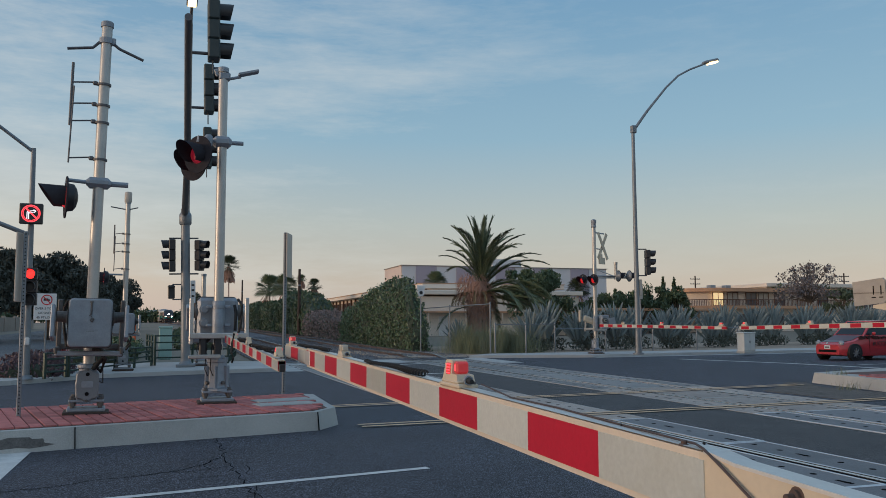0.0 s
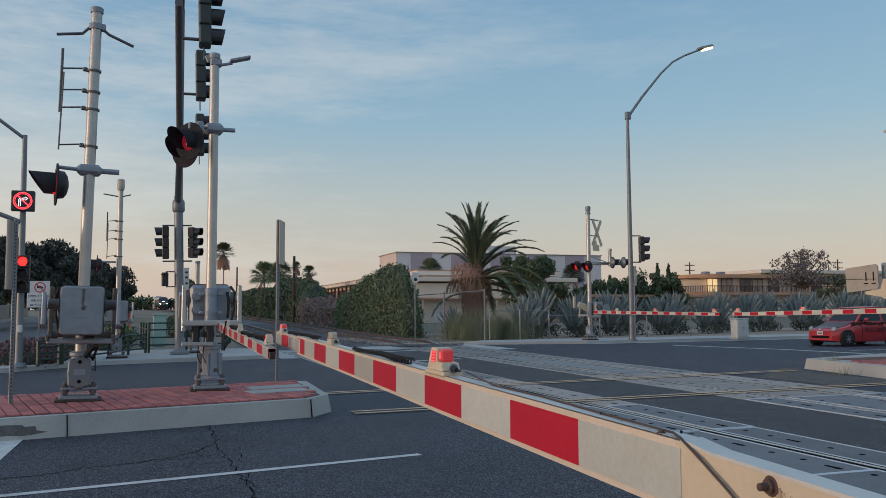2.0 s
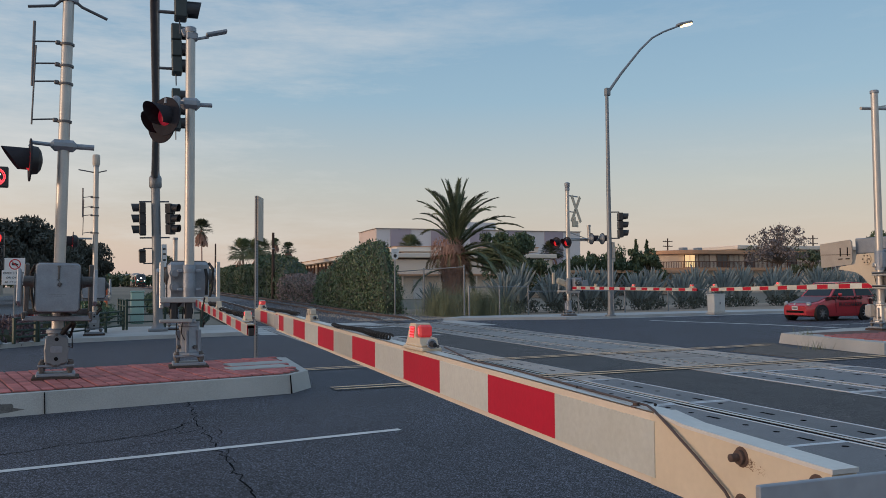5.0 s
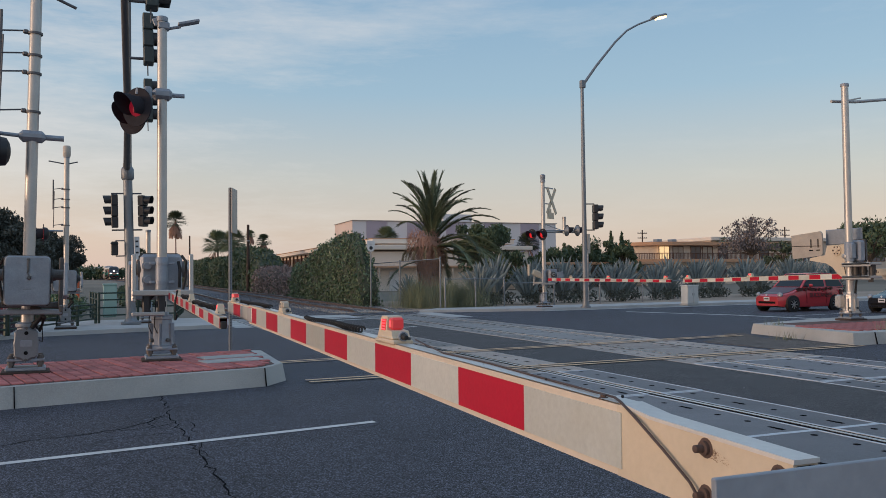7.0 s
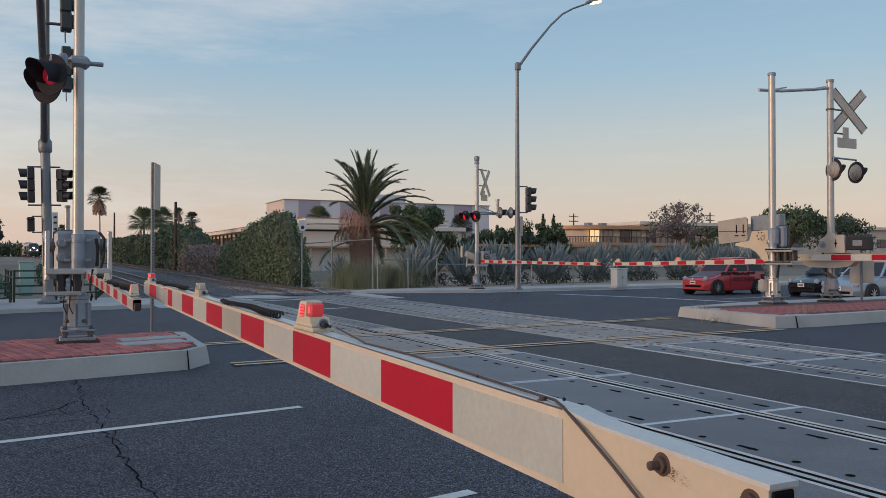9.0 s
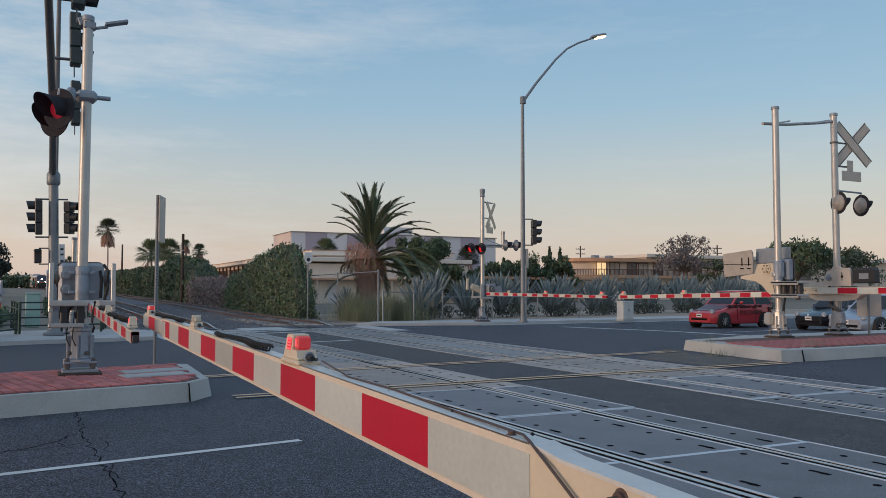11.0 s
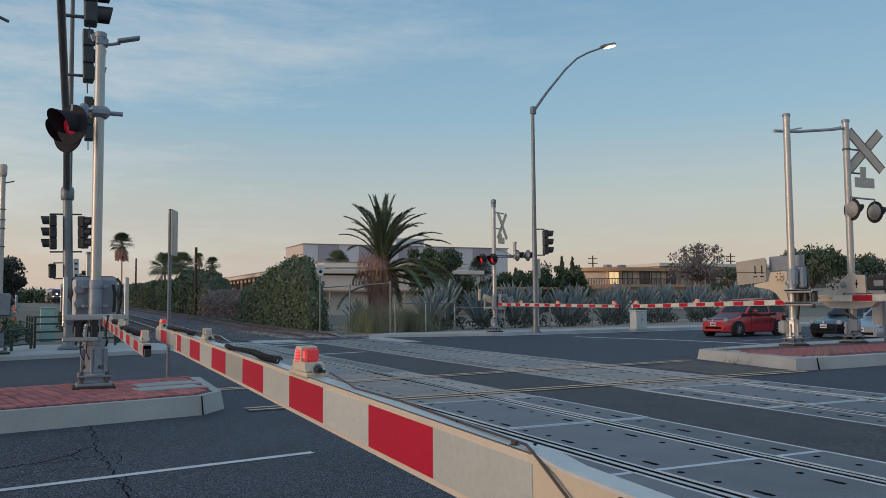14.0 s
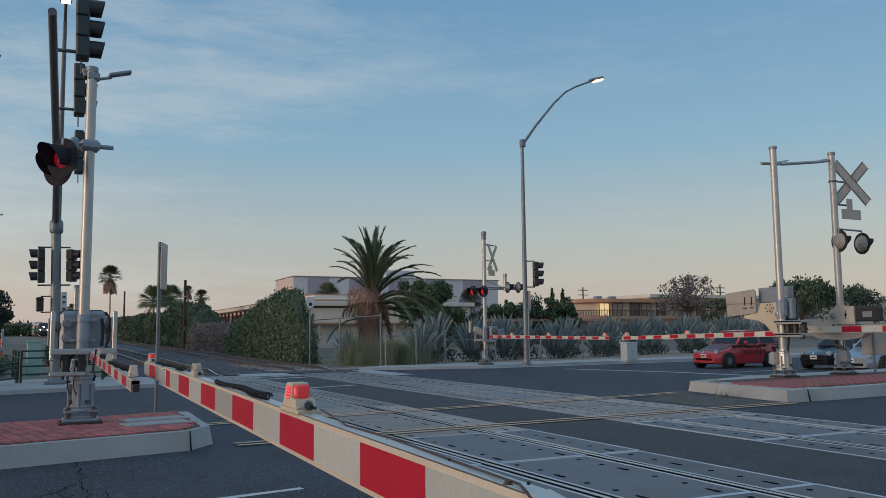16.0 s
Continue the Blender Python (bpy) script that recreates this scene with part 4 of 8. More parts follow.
        for zz in (0.25, 0.72):
            part("mast_band", Mesh().lathe((0, 0, b0 + h * zz), (0, 0, 1), [(0, r * 1.36), (0.05, r * 1.36)], 18).box((-0.14, 0.03, b0 + h * zz + 0.025), (0.09, 0.05, 0.05), 0.01).box((0.14, 0.03, b0 + h * zz + 0.025), (0.09, 0.05, 0.05), 0.01), CAST, g, "bolted mast band", True)
    # the mast clamp and the yokes that carry the arm
    part("mast_clamp", Mesh().lathe((0, 0, b0 + 0.02), (0, 0, 1), [(0, r * 1.22), (h * 0.85, r * 1.22), (h * 0.88, r * 1.1)], 18).box((0, -0.1, b0 + h * 0.5), (0.16, 0.12, h * 0.7), 0.02), CAST, g, "grey mast clamp", True)
    for sx in (-1, 1) if cradle else ():
        m = Mesh()
        m.box((sx * 0.42, 0.30, b0 + h * 0.40), (0.065, 0.07, h * 1.15), 0.012, (3, 0, 0))
        m.box((sx * 0.42, 0.0, b0 - 0.02), (0.045, 0.72, 0.09), 0.012)
        m.cyl((sx * 0.28, -0.30, b0 + h * 0.62), (sx * 0.43, -0.30, b0 + h * 0.62), 0.075, n=14)
        mech.append(part("yoke", m, yoke_mat or ALU, g, "steel yoke"))
        mech.append(part("counterweight", Mesh().box((sx * 0.46, -0.62, b0 + h * 0.5), (0.05, 0.34, h * 0.62), 0.012, (-10, 0, 0)), CAST, g, "flat steel counterweight"))
    if cradle:
      mech.append(part("front_bar", Mesh().box((0, 0.34, b0 + 0.02), (0.90, 0.07, 0.085), 0.012), yoke_mat or ALU, g, "steel cradle bar"))
      if column:
          mech.append(part("lower_bar", Mesh().box((0.21, 0.34, b0 - 0.30), (0.48, 0.06, 0.06), 0.012), ALU, g))
    mech.append(part("rear_bar", Mesh().box((0, -0.30, b0 - 0.06), (0.86, 0.07, 0.07), 0.012), CAST, g))
    for sx in (0.02, 0.24) if cradle and column else ():
        mech.append(part("hanger", Mesh().box((sx, 0.26, b0 - 0.14), (0.11, 0.14, 0.30), 0.02).cyl((sx - 0.07, 0.2, b0 - 0.16), (sx + 0.07, 0.2, b0 - 0.16), 0.05, n=10), BLACK, g, "dark cast hanger"))
    mech += [box]
    box.location = Vector((0, -0.36, b0 + h / 2 + 0.01)) * (1 - box_scale)
    box.scale = (box_scale,) * 3
    if turn:
        for o in mech:
            o.matrix_basis = pose(0, 0, 0, 0, 0, turn)
    pts = [(0.10, -0.14, b0), (0.22, -0.2, b0 - 0.14), (0.16, -0.1, b0 - 0.32), (0.07, -0.1, 0.72)]
    part("conduit", Mesh().tube(pts, 0.028, 8), RUBBER, g, "black flexible conduit", True)
    for dx in (0.10, 0.18):
        part("hanging_wire", Mesh().tube([(dx, 0.28, b0 - 0.1), (dx + 0.02, 0.20, b0 - 0.5), (dx - 0.03, 0.14, 0.45)], 0.008, 6), RUBBER, g)
    if band:
        part("light_clamp", Mesh().box((0, 0, 4.35 - z), (0.30, 0.24, 0.16), 0.05).cyl((0.1, 0, 4.35 - z), (0.34, 0, 4.35 - z), 0.035, n=10), CAST, g, "grey cross-arm clamp")
    return g


def antenna(g, dz0, z_top, sx=-1, dx=0.42, sc=1.0):
    """Two thin upright antenna bars on four stand-offs."""
    for k in range(4):
        zz = dz0 + (z_top - dz0) * (0.02, 0.40, 0.58, 0.80)[k]
        part("stand_off", Mesh().tube([(sx * 0.08, 0, zz), (sx * 0.16, 0, zz + 0.02), (sx * dx, 0, zz - 0.01)], 0.012 * sc, 6).lathe((0, 0, zz - 0.02), (0, 0, 1), [(0, 0.097 * sc), (0.03, 0.097 * sc)], 16).box((sx * 0.12, 0, zz + 0.01), (0.07, 0.06, 0.06), 0.015), DARKPOLE, g, "dark stand-off clamp")
    part("antenna_bar", Mesh().tube([(sx * dx, 0, dz0 - 0.05), (sx * (dx - 0.02), 0, z_top - 0.35)], 0.013 * sc, 6), DARKPOLE, g, "thin dark antenna bar")
    part("antenna_bar", Mesh().tube([(sx * (dx + 0.01), 0.02, dz0 + 0.5), (sx * (dx + 0.01), 0.02, z_top)], 0.02 * sc, 6), DARKPOLE, g, "thin dark antenna bar")


IS = 0.26
gA = gate_base("crossing_gate", -6.10, 4.31, IS, 5.90, 4, "grey crossing gate mast with antenna on the brick median", (1.18, 1.90), band=False, yoke_mat=STEEL_DARK, box_scale=0.86)
part("light_clamp", Mesh().box((0, 0, 3.30), (0.34, 0.24, 0.15), 0.05).cyl((0.1, 0, 3.30), (0.40, 0, 3.30), 0.04, n=10), CAST, gA, "grey cross-arm clamp")
gA.rotation_euler.y += radians(1.1)
wigwag(gA, (-0.42, -0.10, 3.05), (-1, -0.12, 0), True, (-0.10, 0, 3.30))
antenna(gA, 3.62, 5.05)
for sx in (-1, 1):
    part("top_rod", Mesh().tube([(sx * 0.09, 0, 5.40), (sx * 0.18, 0, 5.33 if sx > 0 else 5.30), (sx * 0.52, 0, 5.20 if sx > 0 else 5.24)], 0.022, 8), DARKPOLE, gA, "grey cross rod")
part("rod_clamp", Mesh().lathe((0, 0, 5.38), (0, 0, 1), [(0, 0.10), (0.08, 0.10)], 16).box((0.10, 0, 5.42), (0.06, 0.10, 0.10), 0.015), CAST, gA)
striped_arm(gA, -0.36, 0.35, 6.2, 0.86, 0.94, 0.12, 0.09)

gB = gate_base("crossing_gate", -4.272, 5.26, IS, 5.66, 180, "grey crossing gate with flashing lights on the brick median", (1.32, 1.95), band=False, column=CAST)
part("light_clamp", Mesh().box((0, 0, 4.22), (0.30, 0.26, 0.17), 0.05).cyl((-0.1, 0, 4.22), (-0.34, 0, 4.22), 0.035, n=10), CAST, gB, "grey cross-arm clamp")
wigwag(gB, (0.38, 0.30, 3.94), (0.74, 0.67, 0), True, (0.10, 0, 4.22), 0.30, False, 0.39, LENS_DIM)
wigwag(gB, (0.43, -0.32, 3.92), (0.74, 0.67, 0), True, (0.10, 0, 4.22), 0.30, False, 0.36, LENS_DIM)
part("junction_box", Mesh().lathe((0.22, 0.20, 4.10), (0, 0, 1), [(0, 0.05), (0.03, 0.065), (0.16, 0.065), (0.19, 0.04)], 12), CAST, gB, "round junction casting", True)
m = Mesh()
m.box((-0.02, 0, 5.32), (0.18, 0.16, 0.12), 0.02)
m.tube([(-0.05, 0, 5.28), (-0.28, 0.04, 5.33)], 0.025, 8)
m.box((-0.40, 0.05, 5.40), (0.34, 0.16, 0.045), 0.01, (0, 16, 0))
m.box((0.06, -0.02, 5.40), (0.16, 0.05, 0.12), 0.01, (0, 20, 0))
part("top_light", m, CAST, gB, "small grey floodlight bracket")
armB = striped_arm(gB, -0.08, 0.9, 7.42, 1.30 - IS, 1.20 - IS, 0.115, 0.085)
for yy, lit in ((2.6, True), (4.6, False), (7.2, True)):
    light_housing(armB, (-0.08, yy, 1.358 - IS - 0.0155 * (yy - 0.9)), lit, 0.66, -1)
coil(armB, -0.08, 3.2, 4.2, 1.35 - IS - 0.04, 16, 0.020, 0.006)
coil(armB, -0.08, 5.0, 6.8, 1.35 - IS - 0.07, 26, 0.018, 0.006)
part("hanging_wire", Mesh().tube([(-0.04, 3.0, 1.40 - IS), (-0.02, 2.95, 1.28 - IS), (-0.01, 3.02, 1.16 - IS), (-0.03, 3.08, 1.10 - IS), (-0.02, 3.0, 1.04 - IS)], 0.014, 6), RUBBER, armB, "loose curled wire", True)
part("arm_end", Mesh().box((-0.08, 7.425, 1.185 - IS), (0.044, 0.02, 0.055), 0.004), BLACK, armB, "black open arm end")

gC = gate_base("crossing_gate", 13.714, 8.40, IS, 6.70, 0, "pale aluminium crossing gate on the far brick median", (1.85, 2.45), band=False, r=0.10, turn=90, column=ALU, cradle=False)
def side_plate(poly, x0, x1):
    """An upright plate with the outline poly in (y, z), from x0 to x1."""
    n = len(poly)
    vs = [(x0, y, z) for y, z in poly] + [(x1, y, z) for y, z in poly]
    fs = [tuple(range(n)), tuple(reversed(range(n, 2 * n)))] + [(i, i + n, (i + 1) % n + n, (i + 1) % n) for i in range(n)]
    return Mesh().add(vs, fs)


m = side_plate([(2.22, 2.42), (1.13, 2.50), (1.06, 2.44), (1.04, 1.86), (1.10, 1.80), (2.17, 1.72)], 0.14, 0.18)
cw = part("counterweight_board", m, PLATE_TAN, gC, "flat tan counterweight plate with slots")
for yy in (1.20, 1.46):
    part("slot", Mesh().box((0.135, yy, 2.16), (0.02, 0.035, 0.25), 0.006).box((0.135, yy, 1.96), (0.02, 0.14, 0.03), 0.004), SLOT, cw)
part("plate_joint", Mesh().box((0.137, 1.64, 2.09), (0.01, 1.08, 0.015), 0, (1.5, 0, 0)), SLOT, cw)
part("counterweight_board", Mesh().box((0.42, 0.55, 2.32), (0.05, 1.25, 0.44), 0.02), CAST, gC, "flat grey counterweight plate")
cast_ = part("arm_casting", side_plate([(y - 0.40, z) for y, z in ((1.26, 2.07), (0.68, 2.09), (0.64, 1.75), (0.56, 1.62), (0.16, 1.52), (0.12, 1.13), (0.52, 1.09), (0.72, 1.14), (0.92, 1.27), (1.10, 1.46), (1.34, 1.58), (1.90, 1.66), (1.88, 1.74), (1.36, 1.80))], 0.12, 0.25), CREAM, gC, "curved cream arm casting")
part("hub", Mesh().lathe((0.12, 0.52, 1.93), (-1, 0, 0), [(0, 0.15), (0.03, 0.15), (0.035, 0.06), (0.06, 0.055)], 18), CREAM, cast_, "bolted hub", True)
for k in range(6):
    a = math.pi * k / 3
    part("hub_bolt", Mesh().cyl((0.10, 0.52 + 0.105 * math.cos(a), 1.93 + 0.105 * math.sin(a)), (0.07, 0.52 + 0.105 * math.cos(a), 1.93 + 0.105 * math.sin(a)), 0.022, n=6), RAIL_RUST, cast_, "rusty bolt")
for zz in (1.53, 1.18):
    part("cradle_shelf", Mesh().box((-0.02, -0.40, zz), (0.44, 0.92, 0.06), 0.012).box((-0.22, -0.40, zz - 0.02), (0.04, 0.92, 0.10), 0.01), ALU, gC, "pale steel cradle shelf")
for yy in (-0.72, -0.45, -0.2):
    part("spring_can", Mesh().cyl((0.02, yy, 1.22), (0.02, yy, 1.50), 0.085, n=12).cyl((0.02, yy, 1.30), (0.02, yy, 1.36), 0.10, n=12), BLACK, gC, "dark spring can")
part("bolt_boss", Mesh().lathe((-0.10, 0.06, 1.75), (-1, 0, 0), [(0, 0.07), (0.04, 0.07), (0.05, 0.04), (0.09, 0.035)], 12), ALU, gC, "steel bolt boss", True)
armC = striped_arm(gC, 0.18, 0.35, 7.35, 1.46 - IS, 1.34 - IS, 0.16, 0.12, first_red=True)
for yy, lit in ((4.0, True), (7.1, True)):
    light_housing(armC, (0.18, yy, 1.50 - IS - 0.012 * yy), lit, 1.1)

gD = gate_base("crossing_gate", 16.261, 8.53, IS, 6.78, 180, "grey crossing gate with crossbuck on the far brick median", (1.74, 2.24), band=False, r=0.10, turn=-90, column=CAST, cradle=False)
striped_arm(gD, 0.26, -0.42, 6.8, 1.57 - IS, 1.57 - IS, 0.20, 0.17, pitch=0.65, first_red=False)
rootD = part("arm_casting", Mesh().box((0.26, -0.71, 1.57 - IS), (0.07, 0.58, 0.21), 0.01), CREAM, gD, "cream arm root")
for yy in (-0.95, -0.88, -0.5):
    part("bolt", Mesh().cyl((0.29, yy, 1.57 - IS), (0.31, yy, 1.57 - IS), 0.02, n=6), RAIL_RUST, rootD)
part("keyhole_plate", side_plate([(-0.36, 1.46), (0.62, 1.44), (0.60, 1.93), (0.52, 1.97), (0.30, 1.97), (0.22, 2.02), (0.02, 2.02), (-0.04, 1.94), (-0.20, 1.86), (-0.30, 1.66)], 0.13, 0.20), SIGN_BACK, gD, "grey cast plate")
part("keyhole", Mesh().box((0.202, 0.32, 1.72), (0.012, 0.07, 0.07), 0.004, (45, 0, 0)).box((0.202, 0.32, 1.72), (0.012, 0.025, 0.24), 0.004), SLOT, gD)
part("plate_boss", Mesh().lathe((0.20, -0.12, 1.70), (1, 0, 0), [(0, 0.10), (0.03, 0.10), (0.04, 0.05), (0.08, 0.04)], 14), CAST, gD, "round cast boss", True)
part("arm_cradle", side_plate([(-0.85, 1.22), (-0.80, 1.10), (-0.58, 1.02), (0.30, 1.00), (0.78, 1.06), (0.95, 1.20)], -0.05, 0.21), SIGN_BACK, gD, "curved tan arm cradle")
rb = part("ribbed_box", Mesh().box((0.10, 1.02, 1.72), (0.26, 0.70, 0.40), 0.03), BLACK, gD, "black ribbed box")
for k in range(6):
    part("rib", Mesh().box((0.10, 0.76 + 0.11 * k, 1.93), (0.24, 0.04, 0.06), 0.008), STEEL_DARK, rb)
part("box_window", Mesh().box((0.235, 1.05, 1.72), (0.012, 0.30, 0.16), 0.004), CAST, rb)
part("conduit", Mesh().tube([(0.14, -0.10, 1.02), (0.20, -0.16, 0.90), (0.16, 0.10, 0.78), (0.12, 0.26, 0.62)], 0.045, 8), STEEL_DARK, gD, "thick conduit loop", True)
part("side_box", Mesh().box((0.20, 0.22, 0.52), (0.20, 0.24, 0.34), 0.03), CAST, gD, "bolted side box")


def crossbuck(g, p, s=1.0, turn=-10):
    """Two crossed boards seen from their bare backs, and a small plate below."""
    for a in (45, -45):
        part("crossbuck_board", Mesh().box((p[0], p[1] + (0.012 if a > 0 else -0.012), p[2]), (0.23 * s, 0.02, 1.22 * s), 0.006, (0, a, turn)), SIGN_BACK, g, "bare back of a crossbuck board")
        for e in (-1, 1):
            q = Euler((0, radians(a), radians(turn))).to_matrix() @ Vector((e * 0.098 * s, -0.012, 0))
            part("edge_strip", Mesh().box((p[0] + q.x, p[1] + (0.012 if a > 0 else -0.012) + q.y, p[2] + q.z), (0.02 * s, 0.006, 1.22 * s), 0, (0, a, turn)), DARKPOLE, g)
    return g


cbd = thing("crossbuck_mount", pose(16.261, 8.53, IS), "crossed boards with bare backs on a mast", "crossing sign")
crossbuck(cbd, (0.62, -0.13, 5.68), 1.34)
part("track_count_plate", Mesh().box((0.50, -0.13, 5.02), (0.26, 0.02, 0.34), 0.01).box((0.56, -0.126, 4.72), (0.84, 0.02, 0.30), 0.01), SIGN_BACK, cbd, "small bare-backed plate")
part("mount_band", Mesh().box((0.30, -0.06, 5.7), (0.5, 0.03, 0.05), 0.008).lathe((0, 0, 5.68), (0, 0, 1), [(0, 0.12), (0.05, 0.12)], 16), DARKPOLE, cbd)
part("mount_band", Mesh().box((0.30, -0.06, 5.0), (0.5, 0.03, 0.05), 0.008), DARKPOLE, cbd)
for px, py in ((-0.02, -0.13), (1.28, 0.12)):
    wigwag(gD, (-px, -py, 3.90), (-0.98, 0.18, 0), False, (0, 0, 4.28), 0.33, True)
part("link_bar", Mesh().tube([(13.714 - 16.261 - 0.25, 0.1, 6.05), (-1.9, 0.1, 6.10), (-0.6, 0, 6.25), (0, 0, 6.35)], 0.045, 8).box((-2.0, 0.1, 6.16), (0.6, 0.06, 0.04), 0.01, (0, -12, 0)).box((-0.5, 0, 6.3), (0.6, 0.06, 0.04), 0.01, (0, -12, 0)), ALU, cbd, "pale strut between the two masts")
mz = thing("bare_sign", pose(17.80, 8.68, IS, 0, 0, -42), "blank back of a sign on a short post in the median", "sign")
part("post", Mesh().cyl((0, 0, 0), (0, 0, 1.28), 0.035, n=8), GALV, mz)
part("sign_plate", Mesh().box((0.02, 0.045, 0.90), (0.68, 0.02, 0.74), 0.008), SIGN_BACK, mz, "blank sign back")

gE = gate_base("crossing_gate", -6.36, 18.85, 0.12, 5.3, 0, "grey crossing gate with antenna on the corner sidewalk", (1.27, 1.85), band=False)
wigwag(gE, (-0.62, -0.10, 2.85), (-1, -0.1, 0), True, (-0.1, 0, 2.95))
antenna(gE, 3.1, 4.5, -1, 0.36)
part("camera_can", Mesh().lathe((0, 0, 5.2), (0, 0, 1), [(0, 0.09), (0.04, 0.11), (0.30, 0.11), (0.34, 0.09)], 14), SIGN_BACK, gE, "slim pale top canister", True)
part("top_rod", Mesh().tube([(-0.5, 0, 5.06), (0, 0, 4.98), (0.3, 0, 5.06)], 0.02, 6), DARKPOLE, gE)
gF = gate_base("crossing_gate", -3.95, 21.2, 0.12, 3.2, 180, "grey crossing gate on the far corner sidewalk", (1.1, 1.8), band=False)
striped_arm(gF, 0.0, 0.5, 8.5, 1.0, 1.05, 0.12, 0.09)

gG = gate_base("crossing_gate", 13.844, 25.99, 0.12, 6.08, 180, "grey crossing gate with crossbuck on the far sidewalk", (1.25, 1.9), band=False, r=0.10, turn=-90)
armG = striped_arm(gG, 0.0, 0.4, 9.6, 1.30, 1.22, 0.15, 0.11)
for yy, lit in ((2.5, False), (5.5, True), (9.3, True)):
    light_housing(armG, (0.0, yy, 1.36 - 0.008 * yy), lit, 1.1)
part("arm_casting", Mesh().box((0.25, -0.1, 1.55), (0.7, 0.14, 0.3), 0.06, (0, -20, 0)).box((0.75, -0.1, 1.75), (0.12, 0.10, 0.55), 0.03), CREAM, gG, "cream arm casting")
part("siren", Mesh().lathe((0, 0, 5.86), (0, 0, 1), [(0, 0.06), (0.06, 0.12), (0.10, 0.12), (0.14, 0.08), (0.22, 0.12), (0.40, 0.13), (0.44, 0.05)], 14), CAST, gG, "grey bell on the mast top", True)
cbg = thing("crossbuck_mount", pose(13.844, 25.99, 0.12, 0, 0, 30), "crossed boards with a small plate on a far mast", "crossing sign")
for a in (45, -45):
    part("crossbuck_board", Mesh().box((0.56, -0.13 + (0.012 if a > 0 else -0.012), 5.05), (0.20, 0.02, 1.46), 0.006, (0, a * 0.72, -1)), CREAM, cbg, "weathered crossbuck board")
part("mount_band", Mesh().box((0.38, -0.07, 5.66), (0.85, 0.05, 0.06), 0.008), CAST, cbg)
part("mount_band", Mesh().box((0.25, -0.07, 4.9), (0.5, 0.04, 0.05), 0.008), CAST, cbg)
part("track_count_plate", Mesh().box((0.46, -0.13, 4.34), (0.52, 0.06, 0.30), 0.01).box((0.40, -0.13, 4.56), (0.20, 0.05, 0.22), 0.01), CREAM, cbg, "small cream plate")
for px, py, fx, fy, lit in ((-0.75, -0.25, -0.93, -0.37, True), (-0.35, -0.55, -0.93, -0.37, True)):
    wigwag(gG, (-px, -py, 3.40), (-fx, -fy, 0), lit, (0, 0, 3.55), 0.27)
part("truss_bar", Mesh().cyl((-0.08, 0.02, 3.55), (-1.75, 0.22, 3.55), 0.05, n=10), ALU, gG, "pale steel truss bar", True)
part("truss_brace", Mesh().cyl((-0.08, 0.02, 3.92), (-1.0, 0.14, 3.60), 0.022, n=8), ALU, gG, "thin brace")
part("truss_post", Mesh().cyl((-1.05, 0.14, 3.45), (-1.05, 0.14, 4.28), 0.08, n=12).lathe((-1.05, 0.14, 4.18), (0, 0, 1), [(0, 0.095), (0.10, 0.095)], 12), ALU, gG, "short upright post", True)
for px, py in ((1.15, -0.2), (1.65, -0.35)):
    wigwag(gG, (-px, -py, 3.62), (-0.98, 0.02, 0), False, (0, 0, 3.62), 0.27, True)

# ---- the near gate ----
gN = thing("crossing_gate", pose(0, 0, 0), "striped crossing gate arm with red lights beside the camera", "crossing gate", "crossing gates")
AX = -3.990
armN = striped_arm(gN, AX - 0.013, -7.10, -1.08, 1.198, 1.285, 0.135, 0.132, t=0.049, pitch=0.403, first_red=False, joint=-2.30, tape=0.79)
root = side_plate([(-7.085, 1.2655), (-7.085, 1.130), (-7.26, 1.126), (-7.53, 1.150), (-7.53, 1.242), (-7.19, 1.2545)], AX - 0.0376, AX + 0.008)
rt = part("arm_root", root, CREAM, gN, "cream painted arm root")
rtop = side_plate([(-7.10, 1.264), (-7.19, 1.253), (-7.533, 1.241), (-7.533, 1.248), (-7.19, 1.2595), (-7.10, 1.271)], AX - 0.039, AX + 0.010)
part("arm_top", rtop, TOP_WHITE, rt, "pale aluminium top flange")
part("open_end", Mesh().box((AX - 0.015, -7.531, 1.208), (0.036, 0.006, 0.060), 0.002), SLOT, rt, "dark open end of the channel")
for yy, zz in ((-7.342, 1.230), (-7.503, 1.219), (-7.340, 1.1535)):
    b = Mesh()
    b.lathe((AX - 0.034, yy, zz), (-1, 0, 0), [(0, 0.017), (0.004, 0.017), (0.005, 0.012), (0.011, 0.012), (0.012, 0.0065), (0.026, 0.0065), (0.028, 0.004)], 14)
    part("bolt", b, RAIL_RUST, rt, "rusty bolt and washer", True)
r_rnd = random.Random(8)
for by, bz in ((-7.342, 1.230), (-7.503, 1.219)):
    rust = Mesh()
    for _ in range(150):
        d_ = r_rnd.random() ** 2.2
        cy, cz, q = by - 0.012 - 0.055 * d_ + r_rnd.uniform(-0.006, 0.006), bz - 0.006 - 0.012 * d_ + r_rnd.uniform(-0.010, 0.010) * (1 - 0.5 * d_), r_rnd.uniform(0.0002, 0.0008) * (1.2 - d_)
        rust.add([(AX - 0.0380, cy + q * 3.0 * math.cos(a_), cz + q * math.sin(a_)) for a_ in (0, 1.05, 2.1, 3.14, 4.19, 5.24)], [(0, 1, 2, 3, 4, 5)])
    tagged(part("rust_specks", rust, RUST_STAIN, rt, "brown rust specks below the bolt"), "", "", "", "stuff")
